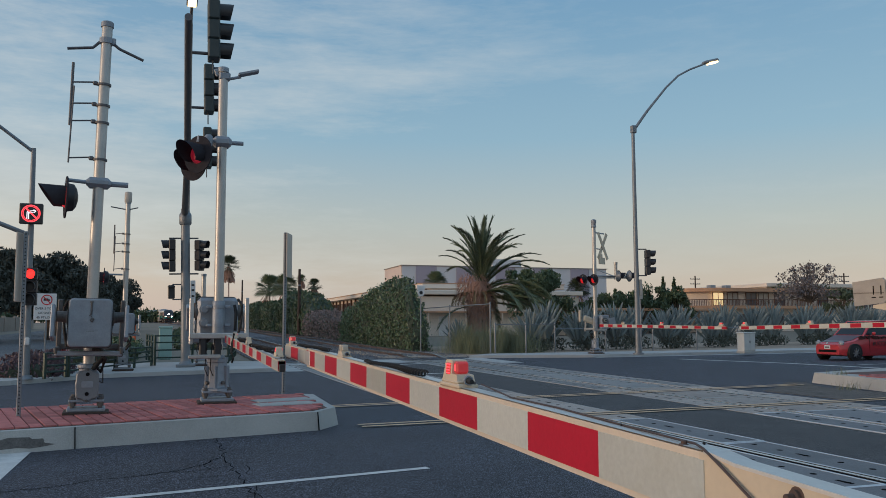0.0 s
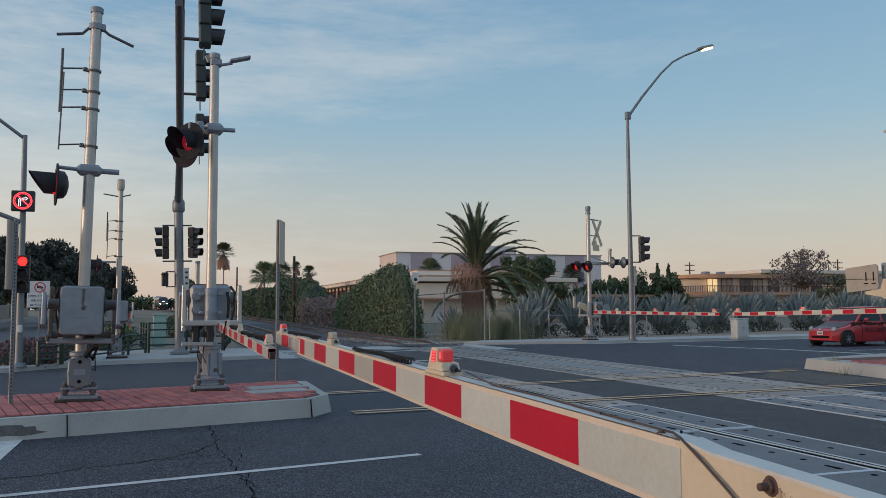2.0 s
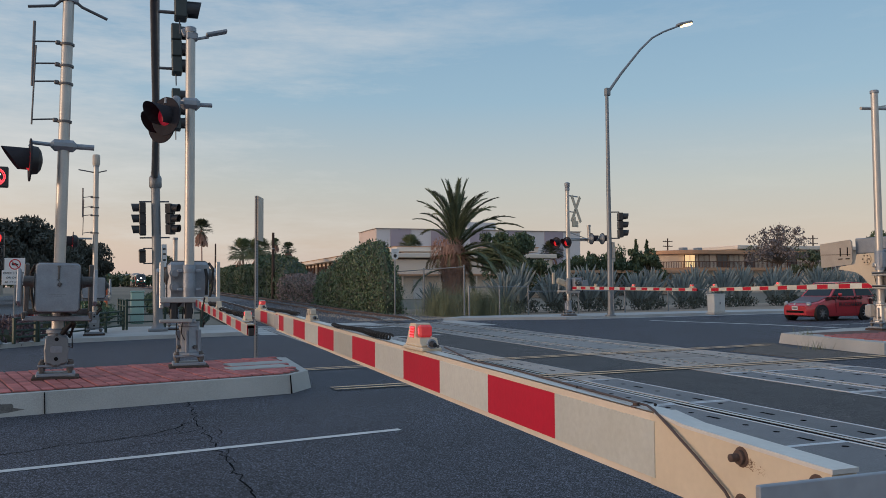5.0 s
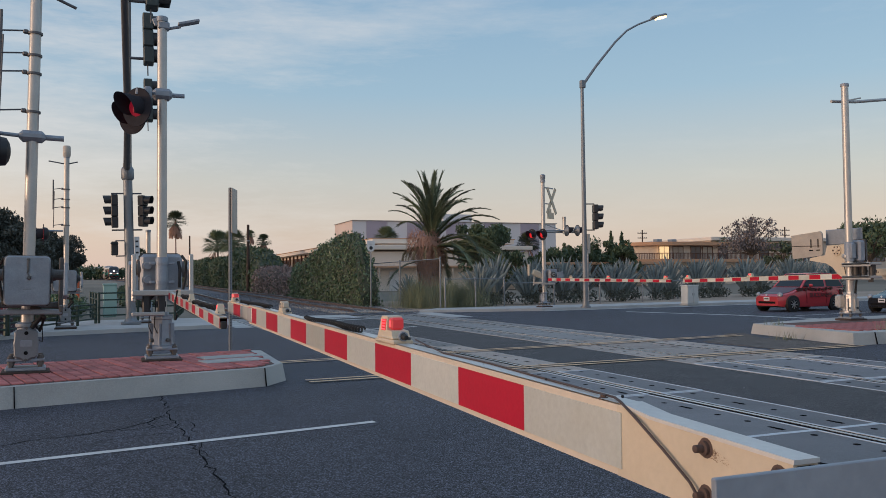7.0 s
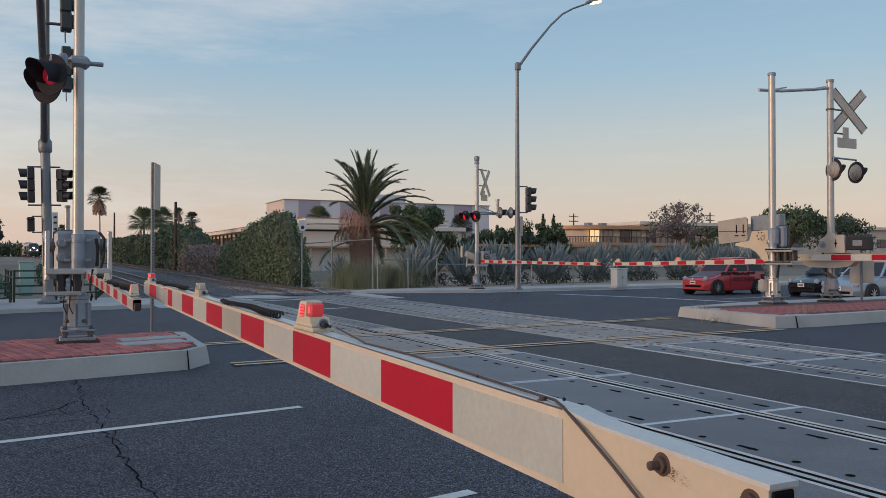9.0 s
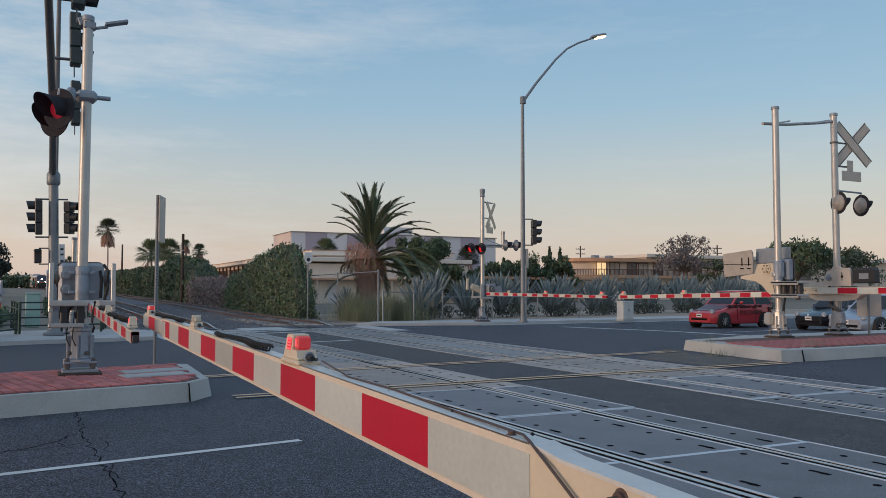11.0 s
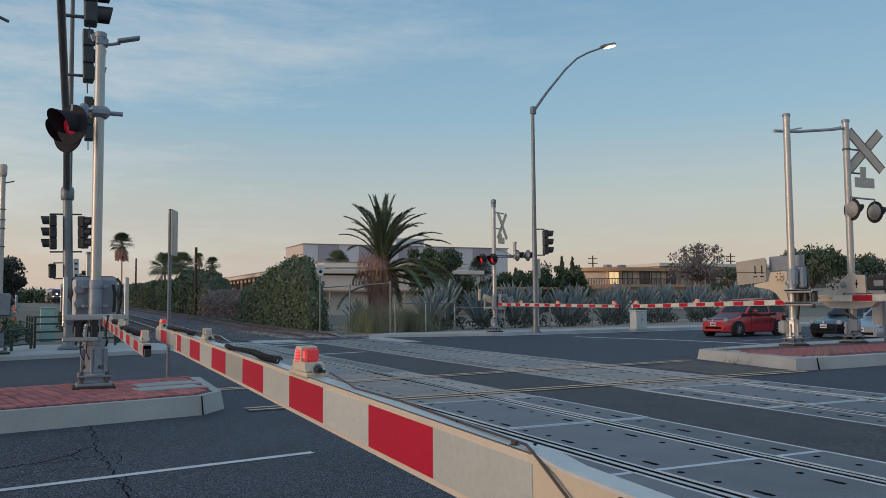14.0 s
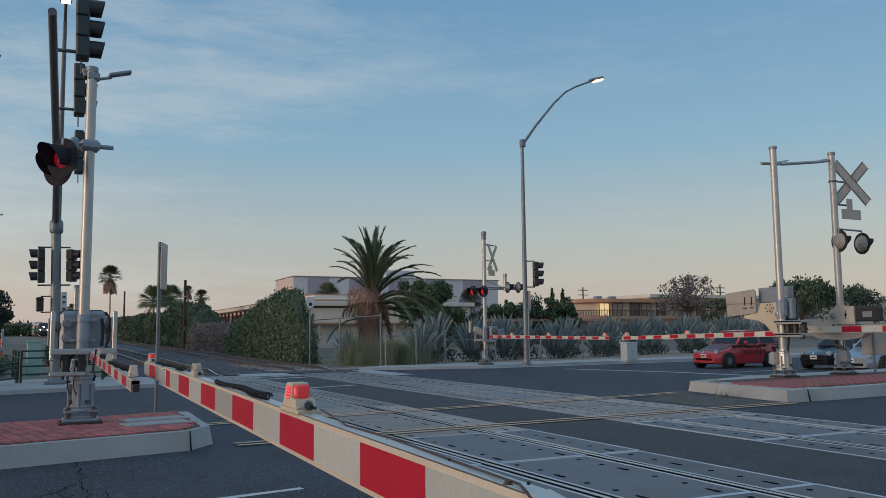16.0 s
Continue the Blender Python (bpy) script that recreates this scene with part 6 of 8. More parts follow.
        hl = Mesh().lathe((-L / 2 + 0.155, sy * W * 0.345, bh * 0.68), (-0.9, sy * 0.25, 0.3), [(0, 0.11), (0.05, 0.10), (0.075, 0.06), (0.085, 0.02)], 16)
        part("headlamp", hl, CAR_LAMP, c, "clear headlamp", True)
        part("fog_lamp", Mesh().lathe((-L / 2 + 0.05, sy * W * 0.32, bh * 0.42), (-1, 0, 0), [(0, 0.055), (0.03, 0.05), (0.035, 0.02)], 12), CAR_LAMP, c)
        part("mirror", Mesh().box((x0 + 0.42, sy * (W / 2 + 0.06), bh * 1.06), (0.11, 0.17, 0.12), 0.035), paint, c, "door mirror")
        part("door_handle", Mesh().box((0.22 * L * 0.6, sy * (W / 2 + 0.002), bh * 0.80), (0.16, 0.02, 0.028), 0.006), paint, c)
        part("door_gap", Mesh().box(((hood - 0.5) * L + 0.22, sy * (W / 2 - 0.004), bh * 0.60), (0.012, 0.01, bh * 0.55)).box((0.17 * L, sy * (W / 2 - 0.004), bh * 0.60), (0.012, 0.01, bh * 0.55)), SLOT, c, "dark door gap")
    gr = Mesh().box((-L / 2 + 0.012, 0, bh * 0.37), (0.03, W * 0.55, 0.11), 0.012)
    part("grille", gr, SLOT, c, "dark lower grille")
    part("number_plate", Mesh().box((-L / 2 - 0.008, 0, bh * 0.52), (0.015, 0.30, 0.15), 0.004), PLATE, c, "pale number plate")
    part("plate_bar", Mesh().box((-L / 2 - 0.018, 0, bh * 0.52), (0.004, 0.22, 0.05)), SIGN_BLACK, c)
    part("badge", Mesh().lathe((-L / 2 - 0.004, 0, bh * 0.68), (-1, 0, 0.2), [(0, 0.045), (0.012, 0.04)], 12), CHROME, c)
    part("underside", Mesh().box((0, 0, 0.24), (L * 0.88, W * 0.8, 0.14), 0.02), RUBBER, c, "dark underside")
    return c


CA = 4
rc = car("car", pose(22.2, 18.72, 0, 0, 0, CA), RED_CAR, "small red hatchback with a dark wrapped pattern", 3.80, 1.66, 1.60, 0.31)
rndw = random.Random(5)
for k in range(40):
    fx = rndw.uniform(-0.30, 0.48)
    zz = rndw.uniform(0.88, 0.94) if fx < 0.30 else rndw.uniform(0.36, 0.88)
    s = rndw.uniform(0.03, 0.08)
    part("wrap_spot", Mesh().cyl((fx * 3.55, -0.80, zz), (fx * 3.55, -0.836 - 0.0002 * k, zz), s, n=10), DARK_WRAP, rc, "dark wrapped spot")
wr = [(-1.66, 0.50, 0.742), (-1.292, 0.62, 0.806), (-0.76, 0.65, 0.995)]
wv = [(x, sy * w, z) for x, w, z in wr for sy in (-1, 1)]
part("bonnet_wrap", Mesh().add(wv + [(x, y, z - 0.02) for x, y, z in wv], [(0, 1, 3, 2), (2, 3, 5, 4), (6, 8, 9, 7), (8, 10, 11, 9), (0, 6, 7, 1), (4, 5, 11, 10), (0, 2, 8, 6), (2, 4, 10, 8), (1, 7, 9, 3), (3, 9, 11, 5)]), DARK_WRAP, rc, "dark wrapped bonnet")
lettering("BUCCANEER", 0.24, pose(0.32, -0.856, 0.66, 90, 0, 0), SIGN_BLACK, rc)
car("car", pose(25.0, 15.3, 0, 0, 0, CA), BLACK_CAR, "black saloon car waiting behind the median", 4.4, 1.75, 1.45, 0.30, None, False)
car("car", pose(22.85, 11.9, 0, 0, 0, CA), SILVER_CAR, "silver-white saloon car waiting behind the median", 4.5, 1.78, 1.46, 0.30, None, False)

# ---- chain-link fence ----


def fence_run(a, b, h, label, spacing=2.4, top_rail=True, mesh_on=True):
    a, b = Vector(a), Vector(b)
    L = (b - a).length
    f = thing("chain_link_fence", pose(a.x, a.y, 0.05, 0, 0, math.degrees(math.atan2(b.y - a.y, b.x - a.x))), label, "fence", "fences")
    n = max(1, round(L / spacing))
    for i in range(n + 1):
        p = part("post", Mesh().cyl((L * i / n, 0, 0), (L * i / n, 0, h * (1.0 if i % 2 == 0 else 0.97)), 0.04, n=8), GALV, f)
        part("cap", Mesh().lathe((L * i / n, 0, h * 0.97), (0, 0, 1), [(0, 0.05), (0.04, 0.045), (0.07, 0.01)], 8), GALV, p)
    if top_rail:
        part("rail", Mesh().cyl((0, 0, h * 0.96), (L, 0, h * 0.96), 0.025, n=6), GALV, f)
    if mesh_on:
        w = Mesh()
        step, r = 0.20, 0.0011
        k = -h
        while k < L:
            for s in (1, -1):
                x0, z0, x1, z1 = k, 0.03, k + h, h * 0.95
                if s < 0:
                    x0, x1 = k + h, k
                lo, hi = 0.0, 1.0
                for xa, xb in ((x0, x1),):
                    d = xb - xa
                    t0, t1 = sorted(((0 - xa) / d, (L - xa) / d))
                    lo, hi = max(lo, t0), min(hi, t1)
                if hi - lo > 0.02:
                    w.cyl((x0 + (x1 - x0) * lo, 0, z0 + (z1 - z0) * lo), (x0 + (x1 - x0) * hi, 0, z0 + (z1 - z0) * hi), r, n=3, caps=False)
            k += step
        tagged(part("wire_mesh", w, GALV, f, "thin diamond wire mesh"), "", "", "", "stuff")
    return f


fence_run((9.2, 27.6), (9.4, 46), 2.5, "tall chain-link fence beside the tracks", 5.5)
fence_run((9.6, 28.0), (13.2, 29.0), 1.5, "low chain-link fence in front of the agaves", 1.8)
fence_run((13.2, 29.0), (26, 31.5), 1.25, "low chain-link fence in front of the agaves", 3.2)

# ---- vegetation ----


def leaf_mesh(mesh, rnd, c, r, n, size, shell=0.5, flat=1.0, up=0.25):
    """Many small leaves in a lumpy ball round c with radii r."""
    for _ in range(n):
        d = Vector((rnd.gauss(0, 1), rnd.gauss(0, 1), rnd.gauss(0, 1))).normalized()
        k = (shell + (1 - shell) * rnd.random()) ** 0.6
        p = Vector((c[0] + d.x * r[0] * k, c[1] + d.y * r[1] * k, c[2] + d.z * r[2] * k * flat))
        s = size * rnd.uniform(0.6, 1.4)
        q = Euler((rnd.uniform(0, 6.3), rnd.uniform(0, 6.3), rnd.uniform(0, 6.3))).to_matrix()
        mesh.add([p + q @ Vector(v) for v in ((-s, 0, 0), (0, -s * 0.45, s * 0.12), (s, 0, 0), (0, s * 0.45, s * 0.12))], [(0, 1, 2, 3)])


def tree(name, x, y, z, h, r, leafm, label, seed, clumps=26, per=130, size=0.16, trunk=0.22, crown_lo=0.35, sparse=False):
    rnd = random.Random(seed)
    t = thing(name, pose(x, y, z), label, "tree", "trees")
    tr = Mesh()
    tr.tube([(0, 0, -0.2), (0.05 * h * 0.2, 0, h * 0.2), (rnd.uniform(-.1, .1), rnd.uniform(-.1, .1), h * 0.42)], [trunk * 1.25, trunk, trunk * 0.8], 10)
    part("trunk", tr, BARK, t, "rough brown trunk", True)
    cr, lim = Mesh(), Mesh()
    for i in range(clumps):
        a, e = rnd.uniform(0, 2 * math.pi), rnd.uniform(-0.2, 1.0)
        rr = r * rnd.uniform(0.25, 1.0) * math.cos(e * 0.9)
        c = (rr * math.cos(a), rr * math.sin(a), h * crown_lo + (h * (1 - crown_lo)) * (0.42 + 0.46 * math.sin(e * 1.5)) * rnd.uniform(0.8, 1.05))
        cs = r * rnd.uniform(0.20, 0.38) * (0.7 if sparse else 1.0)
        leaf_mesh(cr, rnd, c, (cs, cs, cs * 0.8), per, size, 0.3)
        lim.tube([(0, 0, h * 0.36), (c[0] * 0.45, c[1] * 0.45, h * 0.36 + (c[2] - h * 0.36) * 0.6), c], [trunk * 0.45, trunk * 0.25, trunk * 0.06], 5)
    part("branching", lim, BARK, t, "branching wood under the leaves")
    part("crown", cr, leafm, t, "leafy crown")
    return t


# trees along the side road on the left
for x, y, h, r, s in ((-24.0, 60, 7.0, 4.4, 1), (-20.0, 68, 7.4, 4.6, 2), (-30.0, 56, 7.2, 5.0, 3), (-17.5, 86, 7.6, 4.4, 5), (-15.6, 100, 7.4, 4.2, 6), (-14.5, 122, 7.2, 4.4, 7), (-39.0, 52, 8.6, 6, 8)):
    tree("street_tree", x + (5.2 if y < 70 else 1.2), y, rise(y), h, r, LEAF_STREET, "dense dark round tree beside the side road", s, 36, 420 if y < 80 else 480, 0.20 if y < 80 else 0.19, 0.3, 0.12)
# trees on the right
tree("jacaranda_tree", 57.2, 60, 1.2, 6.7, 3.2, LEAF_MAUVE, "sparse mauve-leaved tree behind the agaves", 11, 60, 46, 0.14, 0.16, 0.22, True)
tree("shade_tree", 97, 80, 0, 9.4, 6.0, LEAF_DARK, "green shade tree before a tan building", 12, 30, 110, 0.30, 0.35, 0.35)
tree("shade_tree", 88, 96, 0, 7.6, 4.5, LEAF_MID, "green shade tree before a tan building", 13, 24, 90, 0.30, 0.3, 0.3)
tree("shade_tree", 71.3, 70, 0.5, 5.2, 2.0, LEAF_MID, "small brownish tree beside the apartment block", 14, 20, 80, 0.22, 0.18, 0.3)
tree("shade_tree", 25.0, 58, 0.2, 6.3, 2.7, LEAF_DARK, "dark round tree behind the palm", 15, 40, 170, 0.17, 0.25, 0.2)
tree("shade_tree", 112, 84, 0, 8.5, 5.5, LEAF_MID, "green shade tree before a tan building", 16, 26, 100, 0.30, 0.35, 0.3)
for x, y, h, s in ((34.5, 70, 4.0, 17), (44, 78, 4.6, 18), (48, 76, 5.0, 19), (37, 72, 3.4, 20), (52, 80, 4.4, 42)):
    tree("shade_tree", x, y, 0.2, h, 2.4, LEAF_DARK, "dark low tree between the buildings", s, 16, 90, 0.22, 0.18, 0.1)
for x, y, h, s in ((44.6, 79, 5.2, 43), (47.4, 78, 5.2, 44), (50.2, 79, 6.2, 45), (52.8, 77, 5.6, 46)):
    tree("shade_tree", x, y, 0.2, h, 2.8, LEAF_DARK, "dark bushy tree between the buildings", s, 22, 110, 0.22, 0.18, 0.1)
for x, y, h, s in ((51.55, 78, 6.9, 21), (53.3, 78.3, 6.9, 22), (46.2, 80, 5.6, 23)):
    rnd = random.Random(s)
    t = thing("cypress_tree", pose(x, y, 0), "narrow dark conifer between the buildings", "tree", "conifers")
    part("trunk", Mesh().cyl((0, 0, 0), (0, 0, h * 0.8), 0.14, 0.04, 8), BARK, t)
    cr = Mesh()
    for k in range(26):
        q = (k // 2) / 12
        wd_ = 1.5 * (1 - q) + 0.12
        leaf_mesh(cr, rnd, (rnd.uniform(-0.5, 0.5) * wd_, rnd.uniform(-0.5, 0.5) * wd_, 0.8 + (h - 1.0) * q), (wd_ * 0.75, wd_ * 0.75, 0.45), 40, 0.18, 0.2)
    part("crown", cr, LEAF_DARK, t)


def hedge(name, x0, x1, pts, leafm, label, seed, density=90, size=0.07):
    """A hedge along y. pts: (y, height). A lumpy body, dark for the shade inside, with leaves all over its outside."""
    rnd = random.Random(seed)
    h = thing(name, pose(0, 0, 0), label, "hedge", "hedges")
    core, lv = Mesh(), Mesh()
    prof = [(0.0, 0.0), (0.02, 0.35), (0.0, 0.7), (0.12, 0.92), (0.35, 1.0), (0.65, 1.0), (0.88, 0.92), (1.0, 0.7), (0.98, 0.35), (1.0, 0.0)]
    ys = []
    for (ya, ha), (yb, hb) in zip(pts, pts[1:]):
        n = max(1, int((yb - ya) / 0.8))
        ys += [(ya + (yb - ya) * i / n, ha + (hb - ha) * i / n) for i in range(n)]
    ys.append(pts[-1])
    rings = []
    for y, hh in ys:
        ring = []
        for a, b in prof:
            nz = noise.noise(Vector((a * 3, y * 0.7, b * 2.5 + seed)))
            ring.append(Vector((x0 + (x1 - x0) * a + nz * 0.35 + bend(y), y, rise(y) + max(0, b * hh * (1 + 0.14 * nz)))))
        rings.append(ring)
    n = len(prof)
    vs = [p for r in rings for p in r]
    fs = [(s * n + i, s * n + i + 1, (s + 1) * n + i + 1, (s + 1) * n + i) for s in range(len(rings) - 1) for i in range(n - 1)]
    fs += [tuple(reversed(range(n))), tuple((len(rings) - 1) * n + i for i in range(n))]
    core.add(vs, fs)
    # solid core coloured dark to give the shade between the leaves
    part("hedge_body", core, HEDGE_SHADE, h, "inner growth with shade put into its dark colour")
    for f in fs:
        q = [vs[i] for i in f]
        if len(q) > 4:
            ctr = sum(q, Vector()) / len(q)
            quads = [(q[i], q[(i + 1) % len(q)], ctr, ctr) for i in range(len(q))]
        else:
            quads = [tuple(q)]
        for a, b, c, d in quads:
            ar = (b - a).cross(d - a).length / 2 + (c - b).cross(d - b).length / 2
            nrm = (c - a).cross(d - b)
            if nrm.length < 1e-6:
                nrm = (b - a).cross(c - a)
            if nrm.length < 1e-9:
                continue
            nrm.normalize()
            for _ in range(int(ar * density + rnd.random())):
                u, v = rnd.random(), rnd.random()
                p = a.lerp(b, u).lerp(d.lerp(c, u), v) + nrm * rnd.uniform(-0.32, 0.12) * rnd.choice((-1, 1, 1))
                s = size * rnd.uniform(0.6, 1.6)
                e = Euler((rnd.uniform(0, 6.3), rnd.uniform(0, 6.3), rnd.uniform(0, 6.3))).to_matrix()
                lv.add([p + e @ Vector(w) for w in ((-s, 0, 0), (0, -s * 0.55, s * 0.2), (s, 0, 0), (0, s * 0.55, s * 0.2))], [(0, 1, 2, 3)])
    tagged(part("leaves", lv, leafm, h, "glossy green leaves"), "", "", "", "stuff")
    return h


hedge("ivy_hedge", 7.30, 8.15, [(34.0, 0.9), (34.6, 2.0), (35.8, 3.2), (37.5, 3.8), (40, 3.95), (45, 3.6), (48, 2.9), (54, 2.2)], IVY, "large ivy-covered green hedge along the track", 1, 150, 0.075)
hedge("dry_shrubs", 7.6, 10.0, [(54, 2.0), (60, 1.9), (66, 2.2), (74, 2.3)], BUSH_DRY, "mauve-brown dry shrubs along the track", 2, 70, 0.10)
hedge("green_hedge", 7.8, 11.0, [(74, 2.6), (80, 4.2), (92, 4.8), (104, 3.8), (125, 4.2), (150, 4.0), (200, 4.5), (280, 4.6)], LEAF_DARK, "tall dark hedge along the track", 3, 22, 0.17)
hedge("low_green_hedge", -8.8, -6.6, [(25.0, 0.65), (30, 0.80), (36, 0.60), (44, 0.32)], IVY, "low clipped green planting along the side road", 4, 60, 0.08)
hedge("low_red_hedge", -9.3, -7.95, [(16.3, 0.34), (16.8, 0.48), (18.2, 0.52), (20.0, 0.45)], mat("dark_red_shrub_leaf", (0.12, 0.075, 0.085), 0.6, 0, 0.5, 2, 12, 0.1), "low dark reddish planting on the corner", 5, 620, 0.05)
hedge("side_hedge", -4.6, -2.6, [(44, 0.25), (70, 0.32), (100, 0.25)], LEAF_DARK, "low dark hedge between path and track", 6, 16, 0.15)


# the date palm
palm = thing("date_palm", pose(12.2, 37.0, -0.25), "stout date palm with a wide drooping crown", "palm", "palms")
tr = Mesh()
tr.tube([(0, 0, -0.1), (0.02, 0, 0.6), (0, 0, 1.6), (0, 0, 2.9)], [0.62, 0.52, 0.5, 0.56], 16)
trunk = part("trunk", tr, PALM_BARK, palm, "diamond-scarred palm trunk", True)
rnd = random.Random(3)
sc_m = Mesh().box((0, 0, 0), (0.17, 0.10, 0.13), 0.03).data("leaf_scar", PALM_BARK)
for k in range(20):
    for i in range(11):
        a = 2 * math.pi * (i + 0.5 * (k % 2)) / 11
        ob = part("leaf_scar", sc_m, None, trunk)
        ob.matrix_basis = pose(0.52 * math.cos(a), 0.52 * math.sin(a), 0.2 + k * 0.135, 0, -20, math.degrees(a))
sk = Mesh()
for i in range(1500):
    a, zz = rnd.uniform(0, 6.283), rnd.uniform(2.6, 4.6)
    r0 = 0.58 + 0.50 * math.sin(math.pi * (zz - 2.3) / 2.4)
    p = Vector((r0 * math.cos(a) - 0.22 * (zz - 2.5), r0 * math.sin(a) - 0.1, zz))
    e = p + Vector((math.cos(a) * 0.24, math.sin(a) * 0.24, rnd.uniform(-0.55, 0.35)))
    s = Vector((-math.sin(a), math.cos(a), 0)) * 0.024
    sk.add([p - s, p + s, e], [(0, 1, 2)])
for i in range(1100):
    a, zz = rnd.uniform(0, 6.283), rnd.uniform(1.2, 2.9)
    r0 = 0.56 + 0.10 * (zz - 1.2)
    p = Vector((r0 * math.cos(a), r0 * math.sin(a), zz))
    e = p + Vector((math.cos(a) * rnd.uniform(0.03, 0.2), math.sin(a) * rnd.uniform(0.03, 0.2), -rnd.uniform(0.2, 0.7)))
    s = Vector((-math.sin(a), math.cos(a), 0)) * 0.022
    sk.add([p - s, p + s, e], [(0, 1, 2)])
sk.tube([(0, 0, 2.5), (0, 0, 3.0), (0, 0, 3.7), (0, 0, 4.25)], [0.52, 0.72, 0.80, 0.45], 14)
part("fibre_skirt", sk, SKIRT, palm, "shaggy brown dry fibre")


def arched_frond(seed, L, e0, e1, nl=60, ll=0.62):
    """A feather palm leaf along +x whose rib bends from the elevation e0 to e1 (degrees)."""
    rnd = random.Random(seed)
    m = Mesh()
    pts = [Vector((0, 0, 0))]
    for i in range(12):
        e = radians(e0 + (e1 - e0) * ((i + 0.5) / 12) ** 1.5)
        pts.append(pts[-1] + Vector((math.cos(e), 0.03 * math.sin(seed + i * 0.5), math.sin(e))) * L / 12)
    m.tube(pts, [0.05 - 0.042 * i / 12 for i in range(13)], 5)
    for i in range(nl):
        k = 0.14 + 0.86 * i / nl
        j = min(11, int(k * 12))
        p = pts[j].lerp(pts[j + 1], k * 12 - j)
        d = (pts[j + 1] - pts[j]).normalized()
        up = d.cross(Vector((0, 1, 0)))
        up = -up if up.z < 0 else up
        ln = ll * math.sin(math.pi * (0.14 + 0.78 * k)) ** 0.6 * rnd.uniform(0.8, 1.12)
        for sy in (-1, 1):
            out = (d * 1.05 + Vector((0, sy * 0.50, 0)) + up * rnd.uniform(0.05, 0.35)).normalized()
            tip = p + out * ln + Vector((0, 0, -0.16 * ln))
            w = d * 0.027
            mid = p.lerp(tip, 0.5) + up * 0.03
            m.add([p - w, p + w, mid + w * 1.1, tip, mid - w * 1.1], [(0, 1, 2, 3, 4)])
    return m


fr_up = [arched_frond(30 + i, L, e0, e1).data("frond", FROND) for i, (L, e0, e1) in enumerate(((4.1, 88, 66), (4.0, 82, 38), (4.1, 76, 12)))]
fr_mid = [arched_frond(40 + i, L, e0, e1).data("frond", FROND) for i, (L, e0, e1) in enumerate(((4.2, 68, -6), (4.3, 58, -14), (4.2, 46, -24)))]
fr_low = [arched_frond(50 + i, L, e0, e1).data("frond", FROND) for i, (L, e0, e1) in enumerate(((4.6, 30, -62), (4.9, 14, -50), (4.4, 2, -66)))]
fr_dead = [arched_frond(60 + i, 2.1, 34, -95, 26, 0.36).data("frond", FROND_TIP) for i in range(2)]
for i in range(24):
    f = part("frond", fr_up[i % 3], None, palm)
    f.matrix_basis = pose(0.15, 0, 3.95, 0, 0, i * 137.5 + rnd.uniform(-9, 9))
    f.scale = (0.82 + 0.26 * rnd.random(),) * 3
for i in range(17):
    az = i * 137.5 + 40 + rnd.uniform(-12, 12)
    if 125 < az % 360 < 235 and i % 3:
        continue
    f = part("frond", fr_mid[i % 3], None, palm)
    f.matrix_basis = pose(0.15, 0, 3.85, 0, 0, az)
    f.scale = ((0.80 if 110 < az % 360 < 230 else 0.98) + 0.14 * rnd.random(),) * 3
# the heavy old leaves hang on the side away from the track, a few on the other side
for i, az in enumerate((-72, -58, -46, -36, -27, -18, -9, 0, 10, 22, 36, 52, 70, -84, 192, -64, -40, -31, -22, -14, -5, 5, 16)):
    f = part("frond", fr_low[i % 3], None, palm)
    f.matrix_basis = pose(0.1, 0, (3.55 if az < 150 else 3.0) - 0.10 * (i % 3) - (0.35 if i > 14 else 0), 0, 0, az)
    f.scale = (0.78 if 150 < az < 200 else 1.06,) * 3
for i in range(9):
    f = part("frond", fr_dead[i % 2], None, palm, "dry drooping frond")
    f.matrix_basis = pose(0, 0, 3.3, 0, 0, 120 + i * 24)


